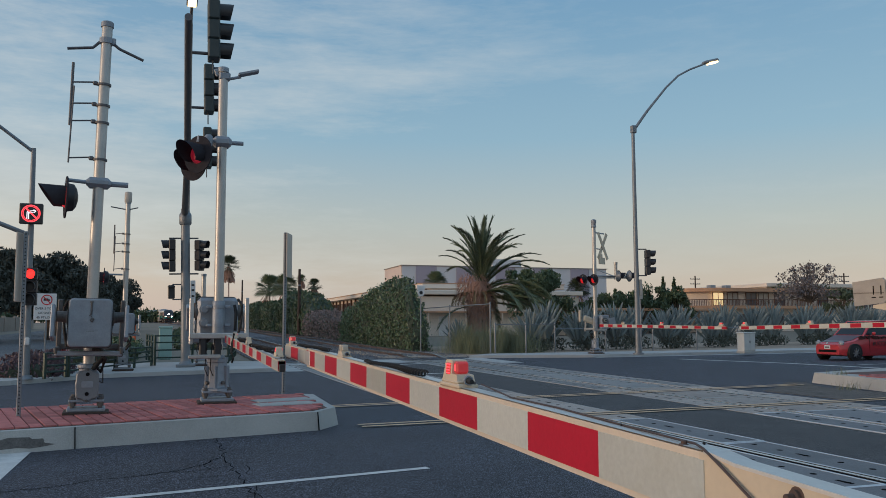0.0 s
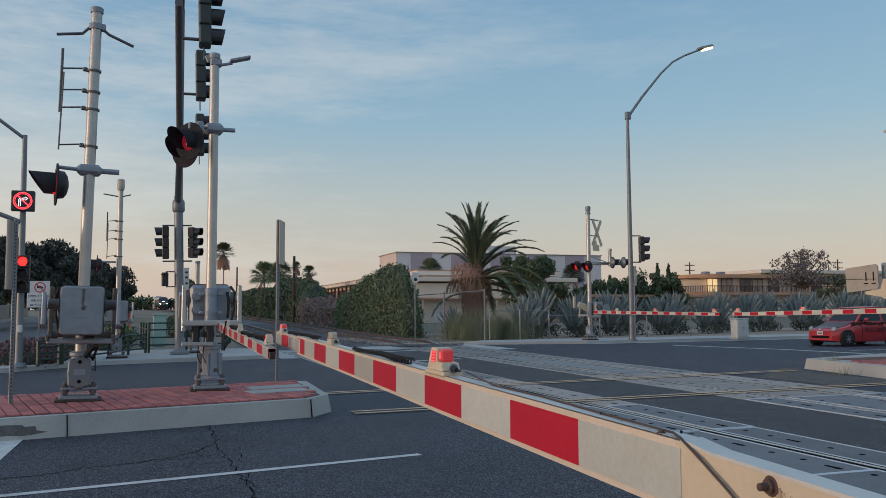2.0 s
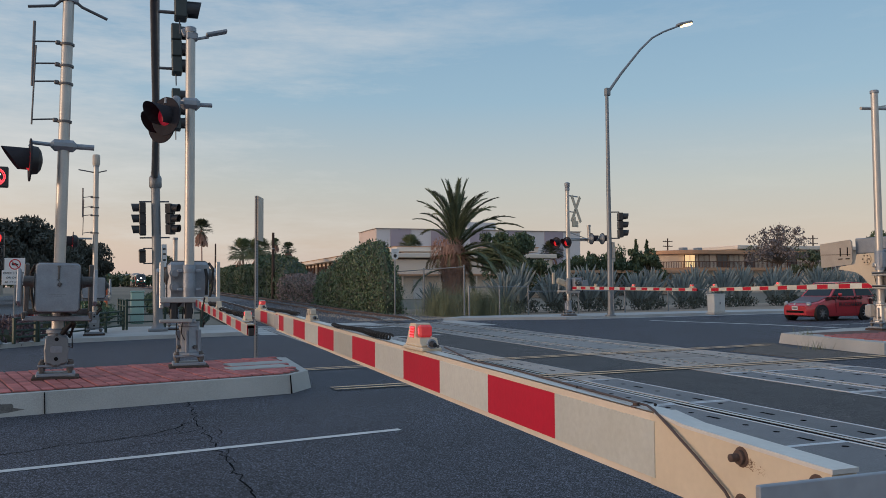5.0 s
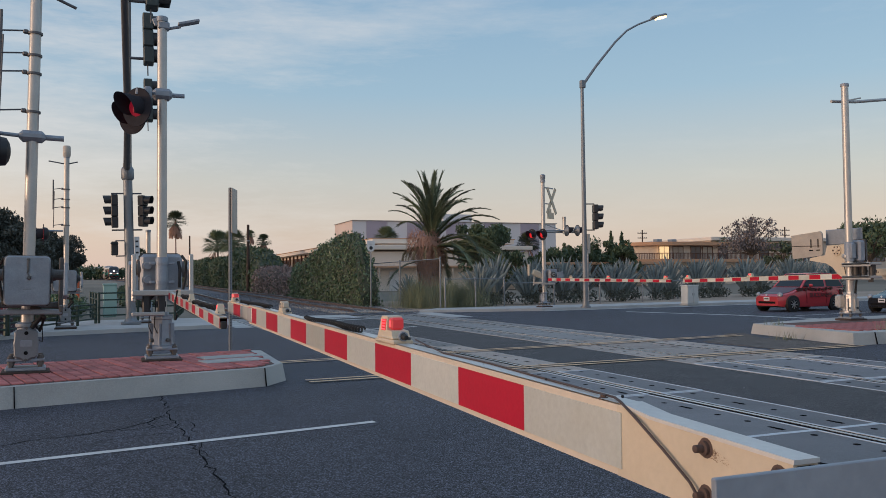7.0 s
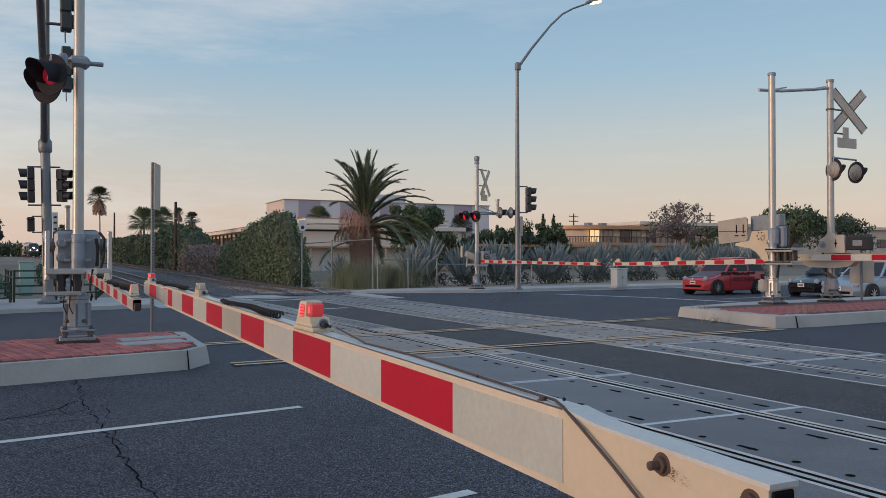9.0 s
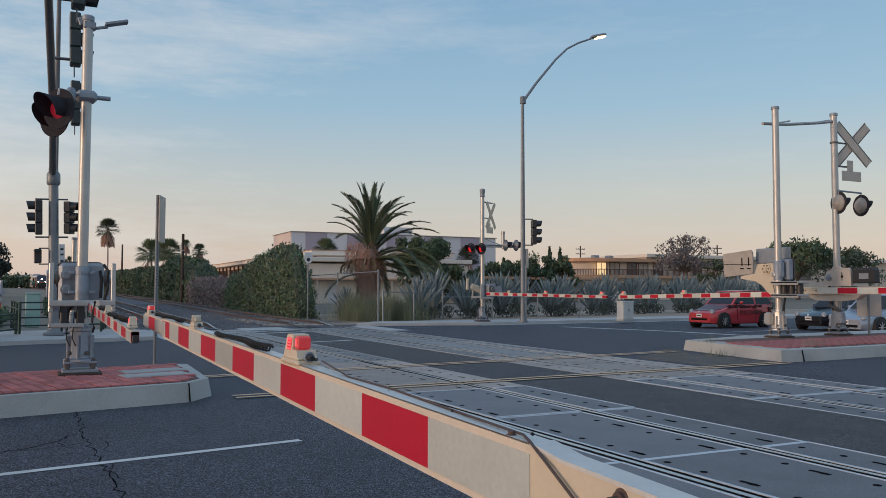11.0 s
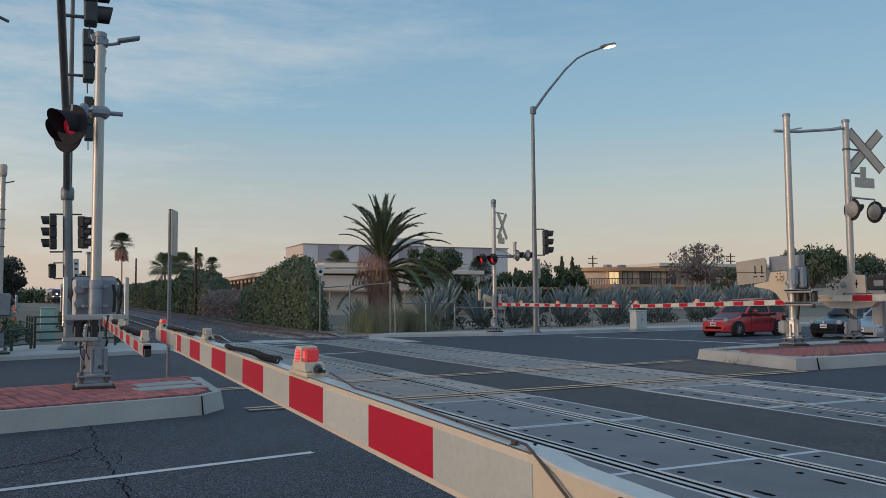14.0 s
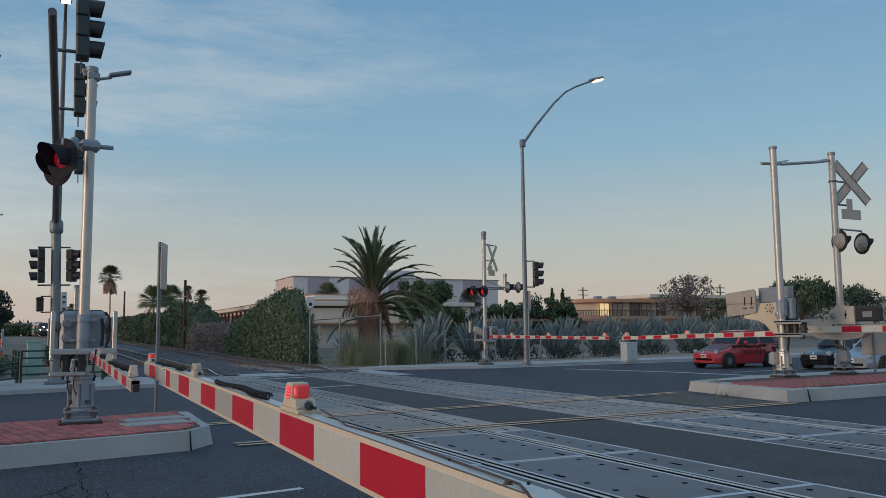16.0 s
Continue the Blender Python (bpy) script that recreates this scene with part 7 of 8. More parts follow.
def fan_palm(x, y, z, h, r, seed, label="tall fan palm with a round crown"):
    rnd = random.Random(seed)
    broad = "broad" in label
    t = thing("fan_palm", pose(x, y, z), label, "palm", "palms")
    part("trunk", Mesh().tube([(0, 0, -0.3), (0.1, 0, h * 0.5), (0.0, 0, h)], [0.26, 0.18, 0.16], 8), PALM_BARK, t, "slim trunk", True)
    sk = Mesh()
    for i in range(12 if broad else 140):
        a = rnd.uniform(0, 6.283)
        p = Vector((0.15 * math.cos(a), 0.15 * math.sin(a), h - rnd.uniform(0.0, 0.3)))
        e = p + Vector((math.cos(a) * r * 0.45, math.sin(a) * r * 0.45, -r * rnd.uniform(0.6, 1.25)))
        s = Vector((-math.sin(a), math.cos(a), 0)) * 0.05 * r
        sk.add([p, e - s, e + s], [(0, 1, 2)])
    part("skirt", sk, SKIRT, t, "dry hanging leaves")
    cr = Mesh()
    for i in range(100 if broad else 70):
        a, el = rnd.uniform(0, 6.283), rnd.uniform(-0.5, 1.45)
        d = Vector((math.cos(a) * math.cos(el), math.sin(a) * math.cos(el), math.sin(el)))
        b = Vector((0, 0, h)) + d * r * 0.45
        cr.tube([(0, 0, h), b], 0.02, 3)
        side = d.cross(Vector((0, 0, 1)))
        side = side.normalized() if side.length > 0.1 else Vector((1, 0, 0))
        upv = side.cross(d)
        for k in range(11):
            g_ = radians(-75 + 15 * k)
            dd = (d * math.cos(g_) + side * math.sin(g_)).normalized()
            tip = b + dd * r * 0.55 + Vector((0, 0, -0.10 * r))
            w = upv * 0.0 + side * 0.03 * r
            cr.add([b, b + dd * r * 0.3 - w, tip, b + dd * r * 0.3 + w], [(0, 1, 2, 3)])
    part("crown", cr, FROND, t, "fan leaves")
    return t


fan_palm(9.0, 214, 1.5, 15.4, 3.5, 1)
fan_palm(9.3, 121, 0.7, 6.3, 2.8, 2, "broad fan palm behind the hedge")
fan_palm(10.6, 112, 0.7, 6.1, 2.5, 3, "broad fan palm behind the hedge")
fan_palm(16.4, 122, 0.6, 7.0, 1.5, 4)
fan_palm(-2.5, 87, 0.5, 3.9, 0.95, 5)
fan_palm(15.6, 130, 0.8, 8.2, 1.1, 8)
fan_palm(29.6, 100, 0.0, 7.0, 2.2, 6, "broad fan palm before a grey building")
fan_palm(51.5, 100, 0.0, 6.4, 2.2, 7, "broad fan palm before a grey building")


# agaves: every leaf a piece
def agave_leaf(L):
    m = Mesh()
    st = [(0.0, 0.045, 0.025), (0.3, 0.056, 0.03), (0.65, 0.042, 0.018), (0.92, 0.011, 0.007)]
    vs = []
    for k, w, t in st:
        x = L * k
        z = -0.10 * L * k * k
        vs += [(x, -w, z + 0.03), (x, 0, z - t), (x, w, z + 0.03), (x, 0, z + 0.005)]
    vs.append((L, 0, -0.10 * L))
    fs = []
    for s in range(3):
        for i in range(4):
            fs.append((s * 4 + i, s * 4 + (i + 1) % 4, s * 4 + 4 + (i + 1) % 4, s * 4 + 4 + i))
    fs += [(12 + i, 12 + (i + 1) % 4, 16) for i in range(4)]
    return m.add(vs, fs)


al = [agave_leaf(1.0).data("leaf", AGAVE), agave_leaf(1.0).data("leaf", AGAVE)]
rnd = random.Random(9)
spots = [(13.0, 31.5, 1.75), (14.6, 33.0, 2.1), (16.1, 32.0, 1.7), (17.4, 33.5, 1.9), (19.0, 33.2, 2.0), (20.8, 34.2, 1.9), (22.6, 33.6, 1.8), (24.6, 35.2, 2.0), (26.4, 34.6, 1.7), (28.6, 36.2, 2.1), (31.0, 36.4, 2.0), (33.4, 37.6, 2.2), (36.0, 37.4, 2.1), (38.8, 39, 2.1), (41.8, 39.2, 2.2), (45, 40.6, 2.1), (10.4, 35.5, 1.2), (48, 41, 2.1)]
for x, y, s in spots:
    a_ = thing("agave", pose(x, y, 0.05), "large grey-green agave with stiff pointed leaves", "agave", "agaves")
    s *= 1.12
    ag_n = 44
    for i in range(ag_n):
        k = i / ag_n
        ob = part("leaf", al[i % 2], None, a_)
        el = 89 - 38 * k + rnd.uniform(-5, 5)
        ob.matrix_basis = pose(0, 0, 0.15 + 0.25 * (1 - k), 0, -el, i * 137.5 + rnd.uniform(-10, 10))
        ob.scale = (s * rnd.uniform(0.85, 1.1),) * 3
    # low shrub leaves, their colour darkened for the shade under the agave
    low = Mesh()
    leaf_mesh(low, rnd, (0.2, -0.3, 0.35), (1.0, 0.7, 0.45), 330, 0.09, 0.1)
    part("undergrowth", low, SHRUB_SHADED, a_, "undergrowth round the base, shade put into its dark colour")

gr = Mesh()
for i in range(15000):
    x, y = rnd.gauss(10.45, 0.95), rnd.gauss(30.7, 0.95)
    if y < 28.4 or noise.noise(Vector((x * 1.4, y * 1.4, 7))) < -0.12:
        continue
    h = rnd.uniform(0.25, 1.25) + 1.35 * max(0, noise.noise(Vector((x * 1.6, y * 1.6, 3)))) + (0.35 if rnd.random() < 0.08 else 0.0)
    a = rnd.uniform(0, 6.283)
    ln = Vector((math.cos(a), math.sin(a), 0)) * h * rnd.uniform(0.15, 0.85)
    s = Vector((-math.sin(a), math.cos(a), 0)) * 0.0032
    b = Vector((x, y, 0.04))
    m1, m2 = b + ln * 0.22 + Vector((0, 0, h * 0.55)), b + ln * 0.6 + Vector((0, 0, h * 0.88))
    gr.add([b - s, b + s, m1 + s, m2 + s * 0.7, b + ln + Vector((0, 0, h * 0.9)), m2 - s * 0.7, m1 - s], [(0, 1, 2, 6), (6, 2, 3, 5), (5, 3, 4)])
tagged(part("tall_grass", gr, GRASS), "tall yellow-green grass under the palm", "grass", "", "stuff")
wd = Mesh()
for cx, cy, nn in ((11.0, 5.0, 30), (11.8, 5.6, 40), (9.6, 6.5, 50), (10.4, 7.6, 30)):
    for i in range(nn):
        x, y = rnd.gauss(cx, 0.16), rnd.gauss(cy, 0.16)
        h, a = rnd.uniform(0.06, 0.28), rnd.uniform(0, 6.283)
        z = IS if x > 9.9 and y > 5 and cx > 10.3 else 0.0
        b, ln = Vector((x, y, z)), Vector((math.cos(a), math.sin(a), 0)) * h * 0.6
        s = Vector((-math.sin(a), math.cos(a), 0)) * 0.006
        wd.add([b - s, b + s, b + ln + Vector((0, 0, h))], [(0, 1, 2)])
tagged(part("weeds", wd, GRASS), "dry weeds in the kerb joints", "weeds", "", "stuff")

# round sign by the fence
rs = thing("round_sign", pose(7.0, 31.6, 0.0), "small white sign on a post beside the hedge", "sign")
part("post", Mesh().cyl((0, 0, 0), (0, 0, 3.45), 0.035, n=8), GALV, rs)
part("sign_plate", Mesh().box((0, -0.05, 3.36), (0.42, 0.02, 0.22), 0.01).lathe((0, -0.04, 3.1), (0, -1, 0), [(0, 0.19), (0.02, 0.19)], 20), SIGN_WHITE, rs, "white plate and round ban sign")
part("sign_mark", Mesh().lathe((0, -0.062, 3.1), (0, -1, 0), [(0, 0.09), (0.004, 0.09)], 16), SIGN_BLACK, rs)


def utility_pole(x, y, z, h, arms=True, label="weathered wooden utility pole"):
    u = thing("utility_pole", pose(x, y, z), label, "utility pole", "utility poles")
    part("pole", Mesh().cyl((0, 0, -0.3), (0, 0, h), 0.20, 0.13, 10), WOOD_POLE, u, "", True)
    if arms:
        for k in (0.06, 0.15):
            part("crossarm", Mesh().box((0, 0, h * (1 - k)), (2.4, 0.12, 0.14), 0.01), WOOD_POLE, u)
            for sx in (-1.1, -0.5, 0.5, 1.1):
                part("insulator", Mesh().lathe((sx, 0, h * (1 - k) + 0.07), (0, 0, 1), [(0, 0.05), (0.08, 0.07), (0.16, 0.03)], 8), CAST, u)
    else:
        part("pole_band", Mesh().lathe((0, 0, h * 0.75), (0, 0, 1), [(0, 0.17), (0.1, 0.17)], 10), CAST, u)
    return u


utility_pole(7.65, 78, 0.4, 6.9, False)
utility_pole(7.5, 150, 0.9, 9.0, False)
utility_pole(-14.0, 170, 1.2, 10.0, True)
utility_pole(120, 120, 0, 11.2, True)
utility_pole(150, 120, 0, 11.0, True)
utility_pole(100, 140, 0, 11.5, True)

# ---- buildings ----


def window(parent, c, w, h, axis, frame_m=None, pane_m=None, mull=1):
    """A window set into a wall that faces -y (axis 'y') or -x (axis 'x'): frame, sill and panes."""
    frame_m, pane_m = frame_m or BROWN_FRAME, pane_m or PANE
    m, p = Mesh(), Mesh()

    def bx(mm, du, dz, su, sz, d, t):
        if axis == "y":
            mm.box((c[0] + du, c[1] - d, c[2] + dz), (su, t, sz))
        else:
            mm.box((c[0] - d, c[1] + du, c[2] + dz), (t, su, sz))

    for s in (-1, 1):
        bx(m, s * w / 2, 0, 0.08, h + 0.08, 0.03, 0.10)
        bx(m, 0, s * h / 2, w, 0.08, 0.03, 0.10)
    if mull == 1:
        bx(m, 0, 0, 0.05, h, 0.03, 0.08)
    wi = part("window", m, frame_m, parent)
    for k in range(1, mull + 1) if mull > 1 else ():
        q = Mesh()
        bx(q, -w / 2 + w * k / (mull + 1), 0, 0.05, h, 0.03, 0.08)
        part("mullion", q, frame_m, wi)
    bx(p, 0, 0, w - 0.08, h - 0.08, 0.012, 0.02)
    part("pane", p, pane_m, wi)
    return wi


# long classroom block: a flank beside the tracks and a front towards the road
b1 = thing("classroom_building", pose(0, 0, 0), "long cream two-storey classroom block with brown window bands", "building")
part("wall", Mesh().box((32, 134, 2.2), (16, 100, 7.0)), WALL_CREAM, b1)
part("roof", Mesh().box((31.6, 133.6, 5.95), (18.2, 101.6, 0.55), 0.05), WALL_CREAM, b1, "cream fascia roof")
part("roof_edge", Mesh().box((31.6, 133.6, 6.26), (18.4, 101.8, 0.08), 0.02), ROOF_TRIM, b1, "thin brown roof edge")
yy = 86.0
k = 0
while yy < 182:
    window(b1, (24, yy + 1.6, 4.35), 2.7, 1.6, "x", BROWN_FRAME, PANE if k % 3 else PANE_PALE, 1)
    part("pilaster", Mesh().box((23.85, yy - 0.05, 2.6), (0.25, 0.28, 6.2)), BROWN_FRAME, b1)
    part("lower_panel", Mesh().box((23.95, yy + 1.6, 2.2), (0.08, 2.7, 1.6)), WALL_TAN, b1)
    yy += 3.3
    k += 1
# lower wing in front, seen over the fence
b1b = thing("school_wing", pose(0, 0, 0), "low cream school wing with a flat overhanging roof", "building")
part("wall", Mesh().box((27.5, 80, 1.9), (19, 16, 4.9)), WALL_CREAM, b1b)
part("roof", Mesh().box((27.5, 79.6, 4.75), (19.5, 16.4, 0.45), 0.05), WALL_CREAM, b1b, "flat roof with a pale fascia")
part("canopy", Mesh().box((27.5, 71.3, 2.75), (20, 1.4, 0.2), 0.03), ROOF_TRIM, b1b, "thin walkway canopy")
for x in (19.5, 23.5, 27.5, 31.5, 35.5):
    part("canopy_post", Mesh().box((x, 70.7, 1.3), (0.10, 0.10, 2.8)), WALL_TAN, b1b)
for x in (26.5, 29.5, 33):
    window(b1b, (x, 72, 3.6), 1.6, 0.8, "y", BROWN_FRAME, PANE)
for x in (21.5, 30.5):
    part("door", Mesh().box((x, 71.96, 1.2), (1.0, 0.08, 2.2)), SIGN_WHITE, b1b, "white door")

b2 = thing("gymnasium_building", pose(0, 0, 0), "large grey metal hall with mauve vertical stripes", "building")
part("wall", Mesh().box((46, 118.3, 4.6), (35.2, 10.6, 11.8)), WALL_GREY, b2)
part("roof", Mesh().box((46, 118.3, 10.55), (35.6, 11.0, 0.12), 0.03), ROOF, b2)
part("upper_block", Mesh().box((46.6, 119, 10.9), (5.0, 8, 2.1)), WALL_GREY, b2)
# pinkish tint paints the warm light falling on this side of the grey hall
part("side_wall", Mesh().box((28.36, 118.3, 4.6), (0.1, 10.4, 11.7)), WALL_SUNLIT, b2, "grey side wall with warm low light put into its colour")
x = 30.6
i = 0
while x < 62:
    if i % 2 == 0:
        part("stripe_panel", Mesh().box((x + 1.6, 112.96, 4.6), (3.2, 0.1, 11.75)), WALL_MAUVE, b2, "mauve panel")
    part("panel_joint", Mesh().box((x, 112.95, 4.6), (0.07, 0.06, 11.7)), WALL_MAUVE, b2)
    x += 3.3
    i += 1
b2l = thing("yellow_link_building", pose(0, 0, 0), "low pale yellow link block before the hall", "building")
part("wall", Mesh().box((29, 105, 2.6), (10, 8, 8.0)), mat("pale_yellow_stucco", (0.50, 0.43, 0.28), 0.9, 0, 0.1, 0.3, 20, 0.2), b2l)
part("roof", Mesh().box((29, 105, 6.65), (10.4, 8.4, 0.14)), ROOF, b2l)

b3 = thing("walkway_building", pose(0, 0, 0), "long low tan building with a posted walkway roof", "building")
part("wall", Mesh().box((42, 86, 1.2), (34, 10, 3.6)), WALL_TAN, b3)
part("roof", Mesh().box((42, 84, 3.15), (36, 16, 0.32), 0.04), ROOF_TRIM, b3, "thin flat brown roof")
for k in range(13):
    part("roof_post", Mesh().box((26 + 2.7 * k, 76.6, 1.4), (0.14, 0.14, 3.3)), WALL_CREAM, b3)
for k in range(8):
    window(b3, (28 + 4.0 * k, 81, 1.6), 1.6, 1.2, "y", BROWN_FRAME, PANE_PALE if k % 2 else PANE)
part("roof_unit", Mesh().box((39.5, 80, 3.8), (1.5, 1.2, 0.9), 0.04), CAST, b3, "rooftop air-conditioning unit")

b4 = thing("apartment_building", pose(0, 0, 0), "two-storey tan apartment block with a curved balcony corner", "building")
n = 10
arc = [(65.8 - 4.2 * math.cos(math.pi / 2 * i / n), 89.2 - 4.2 * math.sin(math.pi / 2 * i / n)) for i in range(n + 1)]
plan = arc + [(86, 85.0), (86, 97), (69.0, 97)]
plan_ccw = plan
part("wall", Mesh().prism(plan_ccw, -0.5, 5.75), WALL_CREAM, b4)


def grown(d):
    a = [(65.8 - (4.2 + d) * math.cos(math.pi / 2 * i / n), 89.2 - (4.2 + d) * math.sin(math.pi / 2 * i / n)) for i in range(n + 1)]
    return a + [(86.5, 85.0 - d), (86.5, 97), (69.0 - d, 97)]


part("roof", Mesh().prism(grown(1.5), 5.72, 6.2), ROOF_TRIM, b4, "deep orange-brown roof fascia")
part("balcony", Mesh().prism(grown(1.5), 3.45, 3.85), ROOF_TRIM, b4, "balcony slab")
bal_pts = grown(1.42)[:n + 1] + [(86.0, 85.0 - 1.42)]
rl = Mesh()
for a, b in zip(bal_pts, bal_pts[1:]):
    rl.tube([(*a, 4.65), (*b, 4.65)], 0.05, 4)
    L = (Vector(b) - Vector(a)).length
    for i in range(max(1, int(L / 0.22))):
        p = Vector(a).lerp(Vector(b), i / max(1, int(L / 0.22)))
        rl.box((p.x, p.y, 4.2), (0.05, 0.05, 0.9))
part("balcony_rail", rl, BROWN_FRAME, b4, "brown balcony railing")
for k, x in enumerate((64.6, 66.9, 69.9, 71.9, 74.6, 78.5, 82)):
    window(b4, (x, 84.99, 4.75), 1.7, 1.75, "y", BROWN_FRAME, PANE_LIT if k == 0 else (PANE_PALE if k % 2 else PANE), 1)
for k, x in enumerate((63.5, 68.0, 73.0, 78.0)):
    window(b4, (x + 1, 84.99, 1.9), 2.2, 1.6, "y", BROWN_FRAME, PANE, 1)
for x in (65, 70.5, 76, 82):
    part("balcony_post", Mesh().box((x, 83.7, 1.6), (0.2, 0.2, 3.7)), BROWN_FRAME, b4)
for x in (66.5, 69.0):
    part("roof_unit", Mesh().box((x, 89, 6.5), (0.9, 0.9, 0.6), 0.04), CAST, b4)
b5 = thing("warehouse_building", pose(0, 0, 0), "long beige flat-roofed building beyond the trees", "building")
part("wall", Mesh().box((125, 112, 3.2), (80, 24, 8.4)), WALL_TAN, b5)
part("roof", Mesh().box((125, 111.8, 7.55), (81, 25, 0.6), 0.05), WALL_CREAM, b5, "pale parapet")
for k in range(9):
    window(b5, (90 + 8 * k, 100, 4.6), 3.0, 1.6, "y", BROWN_FRAME, PANE, 2)

wl_ = thing("block_wall", pose(0, 0, 0), "long low tan block wall along the side road", "wall", "", "structure")
for k in range(12):
    part("wall_panel", Mesh().box((-27 - 0.04 * k, 44 + 9 * k, 0.9 + rise(44 + 9 * k)), (0.25, 8.9, 2.0), 0.02), WALL_LOW, wl_)
    part("wall_pier", Mesh().box((-26.95 - 0.04 * k, 39.5 + 9 * k, 1.0 + rise(44 + 9 * k)), (0.45, 0.45, 2.2), 0.02), WALL_LOW, wl_)
fw = Mesh()
frnd = random.Random(77)
for i in range(150):
    x = -150 + i * 3.2
    leaf_mesh(fw, frnd, (x, 330 + frnd.uniform(-12, 12), 2.4 + rise(330)), (3.6, 2.5, frnd.uniform(1.6, 3.6)), 170, 0.9, 0.0)
tagged(part("far_woods", fw, LEAF_DARK), "far line of dark trees on the horizon", "trees", "", "stuff")

# ---- the train, far down the track ----
TY = 285.0
tz = rise(TY) + 0.14
train = thing("locomotive", pose(0.75 + bend(TY), TY, tz, 0, 0, 4.5), "black, silver and teal locomotive with lit headlights", "train", "train")
W2 = 1.52


def hull(m, st, mi_fn=None):
    """Loft of a railway body: stations (y, half width, floor, side top, roof top)."""
    rows = []
    for y, w, z0, z1, z2 in st:
        rows.append([(-w * 0.97, y, z0), (-w, y, z0 + 0.5), (-w, y, z1), (-w * 0.86, y, z1 + (z2 - z1) * 0.62), (-w * 0.45, y, z2), (w * 0.45, y, z2), (w * 0.86, y, z1 + (z2 - z1) * 0.62), (w, y, z1), (w, y, z0 + 0.5), (w * 0.97, y, z0)])
    k = len(rows[0])
    vs = [p for r in rows for p in r]
    fs = []
    for s in range(len(rows) - 1):
        fs += [(s * k + i, s * k + i + 1, (s + 1) * k + i + 1, (s + 1) * k + i) for i in range(k - 1)]
        fs.append((s * k + k - 1, s * k, (s + 1) * k, (s + 1) * k + k - 1))
    fs += [tuple(reversed(range(k))), tuple((len(rows) - 1) * k + i for i in range(k))]
    return m.add(vs, fs)


nose = Mesh()
hull(nose, [(0.0, 1.30, 1.10, 1.75, 2.0), (0.12, 1.44, 1.05, 2.3, 2.6), (0.7, 1.50, 1.05, 2.75, 3.05), (1.15, 1.50, 1.05, 3.2, 3.9), (1.6, W2, 1.05, 3.6, 4.25), (2.4, W2, 1.05, 3.75, 4.45)])
cab = part("cab", nose, TRAIN_BLACK, train, "glossy black cab nose", True)
for sx in (-1, 1):
    ws = Mesh().add([(sx * 0.10, 0.86, 3.02), (sx * 1.18, 1.02, 3.02), (sx * 1.08, 1.42, 3.72), (sx * 0.10, 1.22, 3.78)], [(0, 1, 2, 3) if sx > 0 else (3, 2, 1, 0)])
    part("windscreen", ws, GLASS_DARK, cab, "dark windscreen")
    part("headlight", Mesh().lathe((sx * 1.02, 0.06, 2.12), (0, -1, 0), [(0, 0.13), (0.12, 0.12), (0.13, 0.02)], 14), HEADLIGHT_ON, cab, "lit headlight", True)
    part("top_light", Mesh().lathe((sx * 0.13, 0.52, 2.92), (0, -1, 0.1), [(0, 0.12), (0.14, 0.11), (0.15, 0.02)], 14), HEADLIGHT_ON, cab, "lit headlight", True)
    lettering("912", 0.26, pose(sx * 0.62, 0.18, 2.62, 70, 0, 0), SIGN_WHITE, cab)
    part("marker_lamp", Mesh().lathe((sx * 0.9, 0.0, 1.0), (0, -1, 0), [(0, 0.08), (0.08, 0.07)], 12).lathe((sx * 0.68, 0.0, 1.0), (0, -1, 0), [(0, 0.08), (0.08, 0.07)], 12), LENS_OFF, cab)
    part("grab_rail", Mesh().tube([(sx * 1.0, -0.05, 1.12), (sx * 0.5, -0.05, 1.12), (sx * 0.5, -0.05, 1.25)], 0.02, 6), RED_TAPE, cab, "red grab rail")
band = Mesh()
hull(band, [(-0.03, 1.28, 1.78, 1.80, 2.02), (0.10, 1.46, 1.78, 1.82, 2.22), (0.7, 1.525, 1.75, 1.84, 2.1)])
part("silver_band", band, TRAIN_SILVER, cab, "silver nose band")
band = Mesh()
hull(band, [(-0.04, 1.29, 1.42, 1.45, 1.76), (0.10, 1.47, 1.42, 1.5, 1.76), (0.7, 1.53, 1.42, 1.5, 1.74)])
part("teal_band", band, TRAIN_TEAL, cab, "teal nose band")
part("orange_chevron", Mesh().add([(-0.75, -0.05, 2.0), (0, -0.06, 1.72), (0.75, -0.05, 2.0)], [(0, 1, 2)]), TRAIN_ORANGE, cab, "orange chevron")
bod = Mesh()
hull(bod, [(2.4, W2 - 0.01, 1.05, 3.75, 4.4), (20.5, W2 - 0.01, 1.05, 3.75, 4.4)])
bo = part("hood", bod, TRAIN_SILVER, train, "silver locomotive body")
